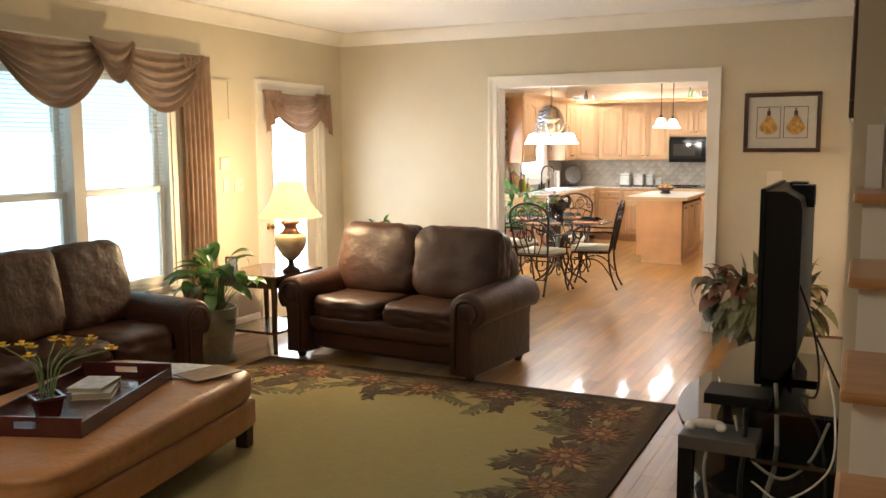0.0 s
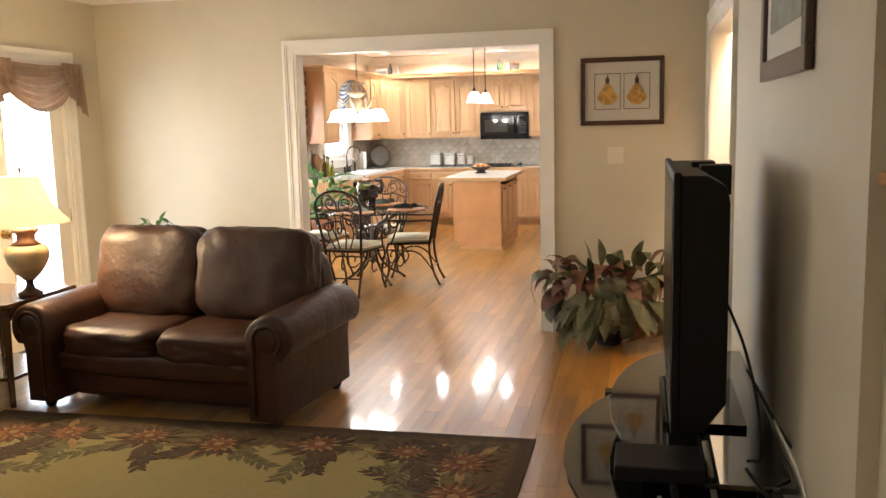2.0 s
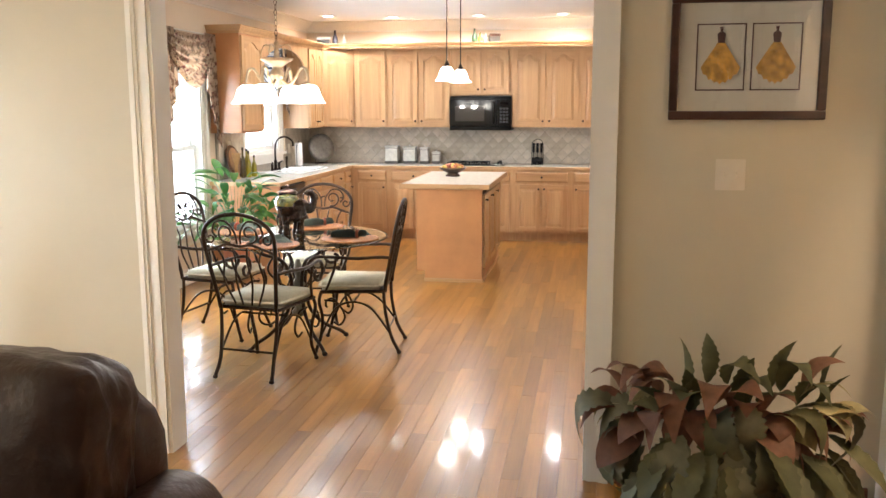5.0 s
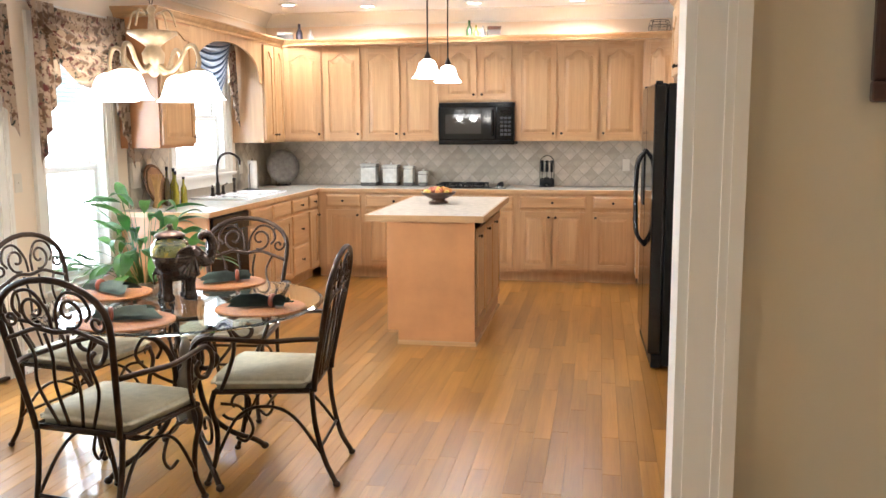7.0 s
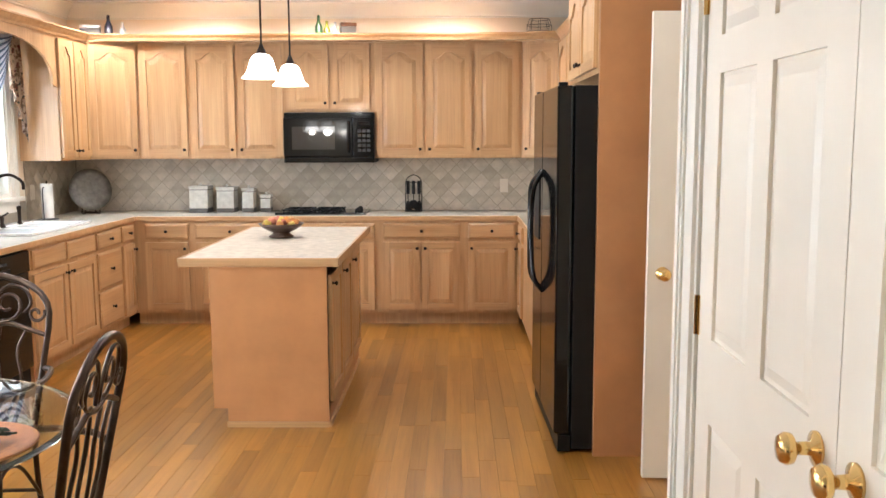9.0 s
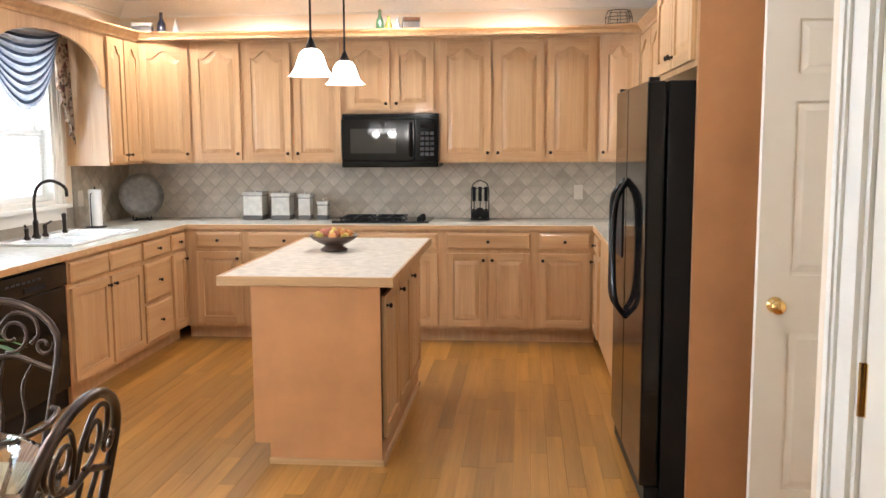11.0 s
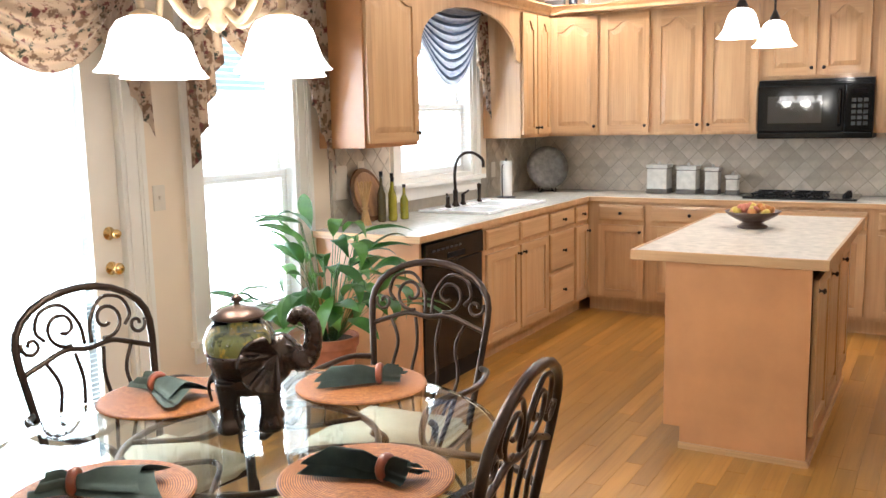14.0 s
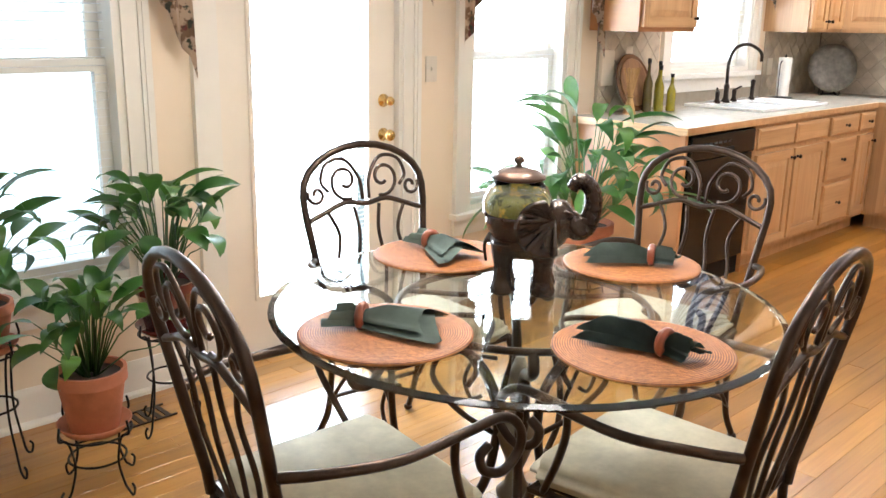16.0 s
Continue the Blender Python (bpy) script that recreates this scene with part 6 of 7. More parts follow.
def bloom(x, y, r):
    """A many-petalled flower with darker lines between its petals."""
    t = rng.random() * TAU
    for k, n, q, w, z in ((4, 15, 1.16, 0.15, 0.0140), (0, 15, 1.05, 0.12, 0.0144), (2, 12, 0.80, 0.15, 0.0150), (3, 12, 0.72, 0.11, 0.0154), (0, 10, 0.55, 0.15, 0.0160), (2, 7, 0.30, 0.14, 0.0166), (3, 6, 0.22, 0.09, 0.0170)):
        for i in range(n):
            petal(k, x, y, t + TAU * i / n + 0.3 * q + rng.uniform(-0.08, 0.08), r * q * rng.uniform(0.88, 1.1), r * w, z)


spots = [(s_ * (RW / 2 - 0.30), -RL / 2 + 0.32 + k * 0.43, math.pi if s_ > 0 else 0.0) for k in range(9) for s_ in (1, -1)]
spots += [(-RW / 2 + 0.62 + k * 0.47, s_ * (RL / 2 - 0.30), -math.pi / 2 if s_ > 0 else math.pi / 2) for k in range(5) for s_ in (1, -1)]
for cx, cy, inward in spots:
    cx += rng.uniform(-0.05, 0.05)
    cy += rng.uniform(-0.05, 0.05)
    for k in range(9):
        a = inward + rng.uniform(-3.0, 3.0)
        petal((1, 4, 3, 1)[k % 4], cx + 0.08 * math.cos(a), cy + 0.08 * math.sin(a), a, rng.uniform(0.14, 0.24), rng.uniform(0.022, 0.034), 0.0134)
    for k in range(2):
        a = inward + rng.uniform(-1.1, 1.1)
        sprig(cx + 0.10 * math.cos(a), cy + 0.10 * math.sin(a), a, rng.uniform(0.24, 0.42), (1, 4)[k])
    bloom(cx, cy, rng.uniform(0.12, 0.17))
for bmx, mt, nm in zip(bms, PET, ("rust_petals", "olive_leaves", "wine_petals", "gold_petals", "brown_leaves")):
    tagged(part(nm, bmx, mt, rug), kind="stuff")

# ottoman, tray and what lies on it
ot = thing("ottoman", "tan leather storage ottoman with dark wooden feet, on the rug", "ottoman", (-2.54, 2.39, 0), 9)
bm = B()
puff(bm, (0, 0, 0.36), (1.02, 1.72, 0.17), 7, 14, 0.002, 4)
part("top_cushion", bm, TAN, ot, smooth=True)
bm = B()
puff(bm, (0, 0, 0.205), (0.98, 1.67, 0.17), 16, 8, 0.0)
part("body", bm, TAN, ot, smooth=True)
for x in (-0.42, 0.42):
    for y in (-0.76, 0.76):
        bm = B()
        prism(bm, [(x - 0.035, y - 0.035), (x + 0.035, y - 0.035), (x + 0.035, y + 0.035), (x - 0.035, y + 0.035)], 0.014, 0.13, "z")
        part("foot", bm, FOOT, ot, bevel=0.005)
TRAYW = plain("mahogany_tray_wood", (0.055, 0.012, 0.010), 0.25, coat=0.4, vary=0.2)
tr = thing("serving_tray", "dark red wooden serving tray with cut-out handles on the ottoman", "tray", (-2.50, 2.36, 0.447), 20)
bm = B()
bx(bm, -0.23, 0.23, -0.45, 0.45, 0, 0.010)
part("bottom", bm, TRAYW, tr)
for q in ((-0.24, -0.228, -0.45, 0.45), (0.228, 0.24, -0.45, 0.45)):
    bm = B()
    bx(bm, *q, 0.0, 0.065)
    part("side", bm, TRAYW, tr, bevel=0.003)
for y in (-0.462, 0.45):
    bm = B()
    bx(bm, -0.24, -0.06, y, y + 0.012, 0, 0.085)
    bx(bm, 0.06, 0.24, y, y + 0.012, 0, 0.085)
    bx(bm, -0.06, 0.06, y, y + 0.012, 0, 0.035)
    bx(bm, -0.06, 0.06, y, y + 0.012, 0.065, 0.085)
    part("end", bm, TRAYW, tr)
PAPER = plain("printed_paper", (0.52, 0.55, 0.58), 0.5, vary=0.25, scale=30)
PAGE = plain("book_pages", (0.45, 0.36, 0.20), 0.8)
for k, (x, y, r, w, h, t, mt) in enumerate(((-2.56, 2.50, 35, 0.17, 0.23, 0.03, "b"), (-2.57, 2.50, 22, 0.16, 0.22, 0.022, "b"))):
    z = 0.458 + (0.031 if k else 0)
    bk = thing("book", "closed book with a pale blue cover lying in the tray", "book", (x, y, z), r, "books in the tray")
    bm = B()
    bx(bm, -w / 2, w / 2, -h / 2, h / 2, 0.003, t - 0.003)
    part("page_block", bm, PAGE, bk)
    for zz in (0.0, t - 0.003):
        bm = B()
        bx(bm, -w / 2 - 0.003, w / 2 + 0.003, -h / 2 - 0.003, h / 2 + 0.003, zz, zz + 0.003)
        part("cover", bm, PAPER, bk)
for k, (x, y, r) in enumerate(((-2.62, 2.98, 30), (-2.46, 3.02, 12), (-2.32, 3.02, -15))):
    bm = B()
    bx(bm, -0.11, 0.11, -0.14, 0.14, 0, 0.004)
    solo("magazine", bm, PAPER if k < 2 else plain("brown_magazine_cover", (0.14, 0.08, 0.05), 0.35, vary=0.4), "glossy magazine lying flat on the tan leather ottoman", "magazine", "magazines on the ottoman", at=(x, y, 0.447 + 0.005 * k), rz=r)
va = thing("flower_pot", "square dark red pot of yellow silk daffodils in the tray", "flower pot", (-2.42, 2.10, 0.458), 20)
bm = B()
rows = [(0.040, 0.0), (0.058, 0.095), (0.066, 0.098), (0.066, 0.112), (0.054, 0.112), (0.050, 0.098)]
lathe(bm, [(r * 1.35, z) for r, z in rows], 4)
part("pot", bm, TRAYW, va)
bm = B()
lathe(bm, [(0.001, 0.10), (0.066, 0.10)], 4, close_ends=False)
part("moss", bm, SOIL, va)
DAFF = plain("yellow_petal", (0.62, 0.42, 0.035), 0.6, vary=0.15)
STEM = plain("green_stem", (0.09, 0.14, 0.035), 0.6)
rng = random.Random(17)
for k in range(11):
    a, r = rng.random() * TAU, rng.uniform(0.05, 0.20)
    if k > 4:
        a, r = rng.uniform(0.2, 1.2), rng.uniform(0.12, 0.28)
    tip = Vector((r * math.cos(a), r * math.sin(a), 0.30 + rng.random() * 0.05 - r * 0.12))
    bm = B()
    tube(bm, curve_pts([(0.02 * math.cos(a), 0.02 * math.sin(a), 0.10), (tip.x * 0.3, tip.y * 0.3, 0.24), tip], 5), 0.0035, 5)
    st = part("stem", bm, STEM, va, smooth=True)
    bm = B()
    for j in range(6):
        b = TAU * j / 6
        d = Vector((math.cos(b), math.sin(b), 0.25))
        q = [bm.verts.new(tip + d * s + Vector((-math.sin(b), math.cos(b), 0)) * w) for s, w in ((0.004, 0), (0.020, -0.012), (0.036, 0.0), (0.020, 0.012))]
        bm.faces.new(q)
    lathe(bm, [(0.006, 0.0), (0.009, 0.012), (0.014, 0.020)], 8, tip[:], close_ends=False)
    part("flower", bm, DAFF, st, "yellow silk bloom")

# end table, lamp, planter
DARKW = wooden("dark_cherry", (0.16, 0.075, 0.035), (0.09, 0.038, 0.018), 0.25, 0, coat=0.4)
et = thing("end_table", "dark cherry end table beside the loveseat carrying the lamp", "table", (-3.62, 5.30, 0))
bm = B()
bx(bm, -0.30, 0.30, -0.33, 0.33, 0.61, 0.635)
part("top", bm, DARKW, et, bevel=0.006)
bm = B()
for q in ((-0.27, -0.25, -0.30, 0.30), (0.25, 0.27, -0.30, 0.30), (-0.25, 0.25, -0.30, -0.28), (-0.25, 0.25, 0.28, 0.30)):
    bx(bm, *q, 0.53, 0.61)
part("apron", bm, DARKW, et)
for x in (-0.25, 0.25):
    for y in (-0.28, 0.28):
        bm = B()
        tube(bm, curve_pts([(x, y, 0.60), (x * 1.05, y * 1.05, 0.45), (x * 0.92, y * 0.92, 0.2), (x * 1.06, y * 1.06, 0.012)], 5), 0.028, 8, r_end=0.016)
        part("leg", bm, DARKW, et, smooth=True)
bm = B()
bx(bm, -0.24, 0.24, -0.27, 0.27, 0.16, 0.18)
part("shelf", bm, DARKW, et)
LPX, LPY = -3.38, 5.27
tl = thing("table_lamp", "urn-shaped table lamp with a pleated cream bell shade, lit", "lamp", (LPX, LPY, 0.635))
bm = B()
lathe(bm, [(0.069, 0.000), (0.074, 0.014), (0.056, 0.028), (0.027, 0.045), (0.022, 0.085), (0.038, 0.102)], 24)
part("foot", bm, plain("dark_bronze_foot", (0.05, 0.028, 0.02), 0.35, 0.5), tl, smooth=True)
bm = B()
lathe(bm, [(0.034, 0.099), (0.073, 0.136), (0.116, 0.203), (0.128, 0.254), (0.119, 0.294), (0.090, 0.311)], 28)
part("urn", bm, plain("cream_marbled_ceramic", (0.60, 0.46, 0.28), 0.3, vary=0.25, scale=12, coat=0.3), tl, smooth=True)
bm = B()
lathe(bm, [(0.090, 0.311), (0.056, 0.337), (0.052, 0.373), (0.076, 0.390), (0.076, 0.409), (0.025, 0.429), (0.009, 0.452), (0.007, 0.746), (0.011, 0.763), (0.004, 0.780)], 20)
part("neck", bm, plain("brown_resin", (0.14, 0.06, 0.035), 0.4), tl, smooth=True)
m, nt, b_ = nodes_of("lit_pleated_shade")
set_in(b_, Base_Color=(0.50, 0.41, 0.28, 1), Roughness=0.7, Emission_Color=(1.0, 0.66, 0.34, 1), Emission_Strength=0.55)
LSH = m
bm = B()
seg = 48
rings = []
for r, z in ((0.096, 0.725), (0.108, 0.69), (0.130, 0.635), (0.161, 0.555), (0.208, 0.492), (0.247, 0.452), (0.252, 0.440)):
    rings.append([bm.verts.new(((r + 0.004 * (k % 2)) * math.cos(TAU * k / seg), (r + 0.004 * (k % 2)) * math.sin(TAU * k / seg), z)) for k in range(seg)])
for a, b in zip(rings, rings[1:]):
    for k in range(seg):
        bm.faces.new((a[k], a[(k + 1) % seg], b[(k + 1) % seg], b[k]))
bmesh.ops.solidify(bm, geom=list(bm.faces), thickness=0.002)
part("shade", bm, LSH, tl, "pleated cream fabric shade, lit").visible_shadow = False
lamp("table_lamp_bulb", "POINT", (LPX, LPY, 1.19), 76, WARM, 0.05)
fr_ = thing("photo_frame", "small standing photo frame on the end table", "photo frame", (-3.74, 4.98, 0.635), 30)
bm = B()
prism(bm, [(-0.05, 0), (-0.042, 0), (-0.002, 0.14), (-0.010, 0.14)], -0.05, 0.05, "x")
part("frame", bm, DARKW, fr_)
bm = B()
prism(bm, [(-0.0515, 0.015), (-0.050, 0.015), (-0.016, 0.125), (-0.0175, 0.125)], -0.035, 0.035, "x")
part("picture", bm, PAPER, fr_)

GREYPOT = plain("grey_green_planter", (0.22, 0.21, 0.16), 0.55, vary=0.15)
plant((-3.70, 4.72), "broad-leaved green plant in a tall grey planter beside the sofa", 0.165, 0.42, GREYPOT, 40, 0.36, 0.42, 31, (0.24, 0.105), lily=LILY)
plant((-3.52, 6.98), "small leafy plant in a brown pot behind the loveseat", 0.07, 0.10, TERRA, 14, 0.14, 0.16, 33, (0.13, 0.05), z0=0.665, saucer=False)
bm = B()
lathe(bm, [(0.12, 0), (0.12, 0.02), (0.02, 0.04), (0.018, 0.62), (0.13, 0.64), (0.13, 0.66)], 20)
solo("pedestal", bm, FOOT, "slim dark wooden pedestal behind the loveseat holding a small plant", "plant stand", smooth=False, at=(-3.52, 6.98, 0), auto=40)

# silk fern arrangement
FER = [leafy("silk_leaf_" + n, a, b, 0.6) for n, a, b in (("olive", (0.085, 0.090, 0.038), (0.165, 0.155, 0.075)), ("rust", (0.20, 0.085, 0.052), (0.30, 0.145, 0.090)), ("grey_green", (0.100, 0.100, 0.058), (0.19, 0.175, 0.105)), ("cream", (0.46, 0.42, 0.24), (0.34, 0.26, 0.12)))]
fp = thing("silk_fern", "silk foliage in olive, rust and cream in a dark basket", "artificial plant", (0.02, 7.02, 0))
bm = B()
lathe(bm, [(0.09, 0.0), (0.115, 0.08), (0.125, 0.17), (0.115, 0.19), (0.10, 0.17)], 20)
part("basket", bm, plain("dark_basket", (0.02, 0.02, 0.035), 0.5, relief=0.5), fp, smooth=True)
rng = random.Random(40)
fm = [leaf_mesh("frond", l * 1.18, w * 1.10, m_, 0.25, d, n=n_, waves=wv_) for l, w, m_, d, n_, wv_ in
      ((0.30, 0.105, FER[0], 1.3, 18, 0.10), (0.27, 0.115, FER[1], 1.0, 8, 0.0), (0.34, 0.10, FER[2], 1.6, 20, 0.14), (0.24, 0.10, FER[3], 1.1, 8, 0.0), (0.30, 0.12, FER[1], 1.4, 9, 0.0), (0.26, 0.09, FER[0], 0.5, 16, 0.10))]
def frond_at(px, py, z, turn, pitch, kind, size, twist=0.0):
    o = new("frond", fm[kind])
    o.parent = fp
    o.matrix_basis = pose(px, py, z, twist, pitch, turn) @ Matrix.Scale(size, 4)


for i in range(52):   # low, hanging blades down to the floor
    u = -1 + 2 * (i + rng.random()) / 52
    turn = -90 + u * 70 + rng.uniform(-12, 12)
    frond_at(0.38 * u, -0.17 * (1 - u * u) - rng.uniform(0.0, 0.04), rng.uniform(0.26, 0.42), turn, rng.uniform(30, 68), rng.choice((0, 2, 2, 5, 5, 4)), rng.uniform(0.95, 1.2), rng.uniform(-25, 25))
for i in range(52):   # the middle, leaning out
    u = -1 + 2 * (i + rng.random()) / 52
    turn = -90 + u * 88 + rng.uniform(-20, 20)
    frond_at(0.38 * u, -0.06 * rng.random(), rng.uniform(0.38, 0.52), turn, rng.uniform(-50, 20), rng.choice((0, 1, 2, 3, 4, 5)), rng.uniform(0.8, 1.1), rng.uniform(-35, 35))
for i in range(20):   # upright blades
    u = -1 + 2 * (i + rng.random()) / 20
    frond_at(0.38 * u, 0.02 - 0.05 * rng.random(), rng.uniform(0.44, 0.56), -90 + u * 85, rng.uniform(-82, -55), rng.choice((0, 1, 4, 5)), rng.uniform(0.75, 1.0), rng.uniform(-40, 40))

# television and its stand
ts = thing("television_stand", "black glass corner television stand with curved shelves", "television stand", (0, 0, 0))
BG = plain("black_glass", (0.010, 0.012, 0.012), 0.06, coat=0.6)


def dshape(x0, x1, y0, y1, n=16):
    pts = [(x1, y0), (x1, y1)]
    cy, h = (y0 + y1) / 2, (y1 - y0) / 2
    for i in range(n + 1):
        a = math.pi / 2 + math.pi * i / n
        pts.append((x1 - 0.22 + (x1 - 0.22 - x0) * math.cos(a), cy + h * math.sin(a)))
    return pts


for z, x0, y0, y1, nm in ((0.40, -0.03, 3.00, 4.74, "top"), (0.53, 0.13, 3.25, 4.80, "riser_shelf"), (0.20, 0.02, 3.05, 4.70, "shelf"), (0.03, 0.05, 3.08, 4.68, "bottom")):
    bm = B()
    prism(bm, dshape(x0, 0.69, y0, y1), z, z + 0.018, "z")
    part(nm, bm, BG, ts, bevel=0.003)
for x, y in ((0.12, 3.14), (0.12, 4.60), (0.62, 3.12), (0.62, 4.62)):
    bm = B()
    bx(bm, x - 0.03, x + 0.03, y - 0.03, y + 0.03, 0, 0.40)
    part("post", bm, BLACKM, ts)
for x, y in ((0.24, 3.45), (0.24, 4.55), (0.62, 3.45), (0.62, 4.55)):
    bm = B()
    bx(bm, x - 0.015, x + 0.015, y - 0.015, y + 0.015, 0.418, 0.53)
    part("riser_post", bm, BLACKM, ts)
tv = thing("television", "black flat-panel television seen from its thick side", "television", (0.34, 3.50, 0.55), 0)
bm = B()
prism(bm, [(0.02, 0.06), (0.02, 0.885), (0.10, 0.885), (0.16, 0.85), (0.17, 0.80), (0.17, 0.16), (0.10, 0.06)], 0.0, 1.0, "y")
part("case", bm, BLACKM, tv, bevel=0.006)
bm = B()
bx(bm, 0.0, 0.022, -0.008, 1.008, 0.05, 0.895)
part("bezel", bm, BLACKM, tv, bevel=0.004)
bm = B()
bx(bm, -0.002, 0.001, 0.03, 0.97, 0.12, 0.865)
part("screen", bm, SCREEN, tv)
bm = B()
bx(bm, 0.10, 0.20, 0.30, 0.42, 0.80, 0.90)
bx(bm, 0.08, 0.16, 0.48, 0.60, 0.86, 0.905)
part("rear_module", bm, BLACKM, tv, bevel=0.004)
bm = B()
prism(bm, [(-0.02, 0.22), (0.26, 0.22), (0.26, 0.78), (-0.02, 0.78)], 0.0, 0.018, "z")
bx(bm, 0.06, 0.13, 0.40, 0.60, 0.018, 0.10)
part("foot", bm, BLACK, tv)
for nm, lab, x, y, z, w, d, h, mt in (("cable_box", "black cable box on the television stand", 0.30, 3.32, 0.548, 0.26, 0.20, 0.05, BLACKM), ("game_console", "silver game console on the glass stand", 0.26, 3.10, 0.418, 0.30, 0.22, 0.06, plain("silver_plastic", (0.10, 0.10, 0.10), 0.4, 0.3)),
                                    ("disc_player", "black disc player on the lower glass shelf", 0.40, 3.75, 0.218, 0.30, 0.42, 0.07, BLACK), ("receiver", "black receiver on the bottom shelf", 0.40, 3.6, 0.048, 0.34, 0.42, 0.12, BLACKM)):
    t = thing(nm, lab, nm.replace("_", " "), (x, y, z))
    bm = B()
    bx(bm, -w / 2, w / 2, -d / 2, d / 2, 0.004, h)
    part("case", bm, mt, t, bevel=0.005)
    bm = B()
    for i in range(5):
        bx(bm, -w / 2 - 0.002, -w / 2 + 0.002, -d / 2 + 0.03 + i * 0.03, -d / 2 + 0.05 + i * 0.03, h * 0.4, h * 0.6)
    part("front_detail", bm, bpy.data.materials["grey_key"], t)
WHITEP = plain("white_plastic", (0.62, 0.60, 0.55), 0.4)
gc = thing("game_controller", "white game controller lying on the glass stand", "game controller", (0.20, 2.98 + 0.12, 0.48), 10)
bm = B()
puff(bm, (0, 0, 0.022), (0.15, 0.05, 0.035), 2.6, 8, 0.0)
for x in (-0.06, 0.06):
    puff(bm, (x, -0.025, 0.018), (0.045, 0.075, 0.03), 2.2, 8, 0.0)
part("body", bm, WHITEP, gc, smooth=True)
GREYC = plain("grey_cable", (0.20, 0.20, 0.17), 0.5)
rng = random.Random(77)
cables = [
    ([(0.50, 3.55, 1.05), (0.56, 3.50, 0.90), (0.60, 3.46, 0.72), (0.60, 3.36, 0.60), (0.55, 3.26, 0.62)], BLACKM, 0.005),
    ([(0.44, 3.40, 0.62), (0.46, 3.26, 0.50), (0.47, 3.16, 0.36), (0.44, 3.05, 0.22), (0.46, 3.00, 0.06)], GREYC, 0.010),
    ([(0.30, 3.20, 0.52), (0.36, 3.06, 0.42), (0.50, 2.98, 0.36), (0.60, 3.05, 0.42), (0.66, 3.15, 0.55)], GREYC, 0.006),
    ([(0.22, 3.06, 0.44), (0.22, 2.96, 0.36), (0.24, 2.93, 0.22), (0.22, 2.95, 0.04)], GREYC, 0.007),
    ([(0.55, 3.30, 0.58), (0.63, 3.12, 0.50), (0.66, 3.00, 0.30), (0.60, 2.95, 0.08)], BLACKM, 0.006),
    ([(0.34, 3.24, 0.54), (0.36, 3.02, 0.44), (0.36, 2.95, 0.28), (0.40, 2.94, 0.03)], BLACKM, 0.011),
    ([(0.64, 3.40, 0.70), (0.68, 3.10, 0.60), (0.67, 2.98, 0.42), (0.52, 2.92, 0.30), (0.40, 2.96, 0.34)], WHITEP, 0.004),
    ([(0.58, 3.60, 0.80), (0.66, 3.50, 0.66), (0.70, 3.44, 0.60)], BLACKM, 0.005)]
for pts, mt, r in cables:
    bm = B()
    tube(bm, curve_pts(pts, 8), r, 7)
    solo("cable", bm, mt, "loose cable hanging behind the television stand", "cable", "cables behind the television", smooth=True)

# pictures
FRAME = wooden("dark_picture_frame", (0.07, 0.025, 0.014), (0.035, 0.012, 0.008), 0.3, 0, coat=0.3)
MATB = plain("cream_mat_board", (0.62, 0.58, 0.50), 0.8, vary=0.03)
GOLDD = plain("gold_print", (0.55, 0.30, 0.06), 0.7, vary=0.45, scale=35)
DKP = plain("dark_print", (0.09, 0.035, 0.03), 0.7)


def picture(label, at, rz, w, h, fw=0.035):
    """A framed picture; local x along its width, front towards -y."""
    t = thing("picture_frame", label, "picture", at, rz)
    for a, b, c, d in ((0, w, 0, fw), (0, w, h - fw, h), (0, fw, fw, h - fw), (w - fw, w, fw, h - fw)):
        bm = B()
        bx(bm, a, b, -0.028, -0.002, c, d)
        part("frame_rail", bm, FRAME, t, bevel=0.006)
    bm = B()
    bx(bm, fw, w - fw, -0.012, -0.003, fw, h - fw)
    part("mat_board", bm, MATB, t)
    return t


p = picture("pair of gold dress prints in a dark wooden frame", (-0.20, YS, 1.565), 0, 0.60, 0.49)
for cx in (0.195, 0.405):
    bm = B()
    a, b, c, d = cx - 0.094, cx + 0.094, 0.115, 0.375
    for q in ((a, b, c, c + 0.005), (a, b, d - 0.005, d), (a, a + 0.005, c, d), (b - 0.005, b, c, d)):
        bx(bm, q[0], q[1], -0.0145, -0.012, q[2], q[3])
    part("print_border", bm, DKP, p)
    bm = B()
    pts = [(cx - 0.012, 0.305)]
    for i in range(15):
        u = i / 14
        side = math.sin(math.pi * u)
        pts.append((cx - 0.075 + 0.150 * u, 0.205 - 0.055 * side ** 0.8 - 0.010 * (i % 2)))
    pts.append((cx + 0.012, 0.305))
    prism(bm, pts, -0.0150, -0.012)
    part("printed_gown", bm, GOLDD, p, "gold leaf-shaped print")
    bm = B()
    prism(bm, [(cx - 0.012, 0.30), (cx + 0.012, 0.30), (cx + 0.016, 0.335), (cx + 0.004, 0.345), (cx + 0.007, 0.362), (cx - 0.007, 0.362), (cx - 0.004, 0.345), (cx - 0.016, 0.335)], -0.0152, -0.012)
    part("printed_bodice", bm, DKP, p)
bm = B()
bx(bm, 0.04, 0.56, -0.0175, -0.0165, 0.04, 0.45)
part("glazing", bm, GLASS, p, "thin picture glass").visible_shadow = False
p = picture("large framed print in a carved dark frame", (LX, 4.23, 1.735), -90, 0.94, 0.72, 0.07)
bm = B()
bx(bm, 0.16, 0.78, -0.0145, -0.012, 0.16, 0.56)
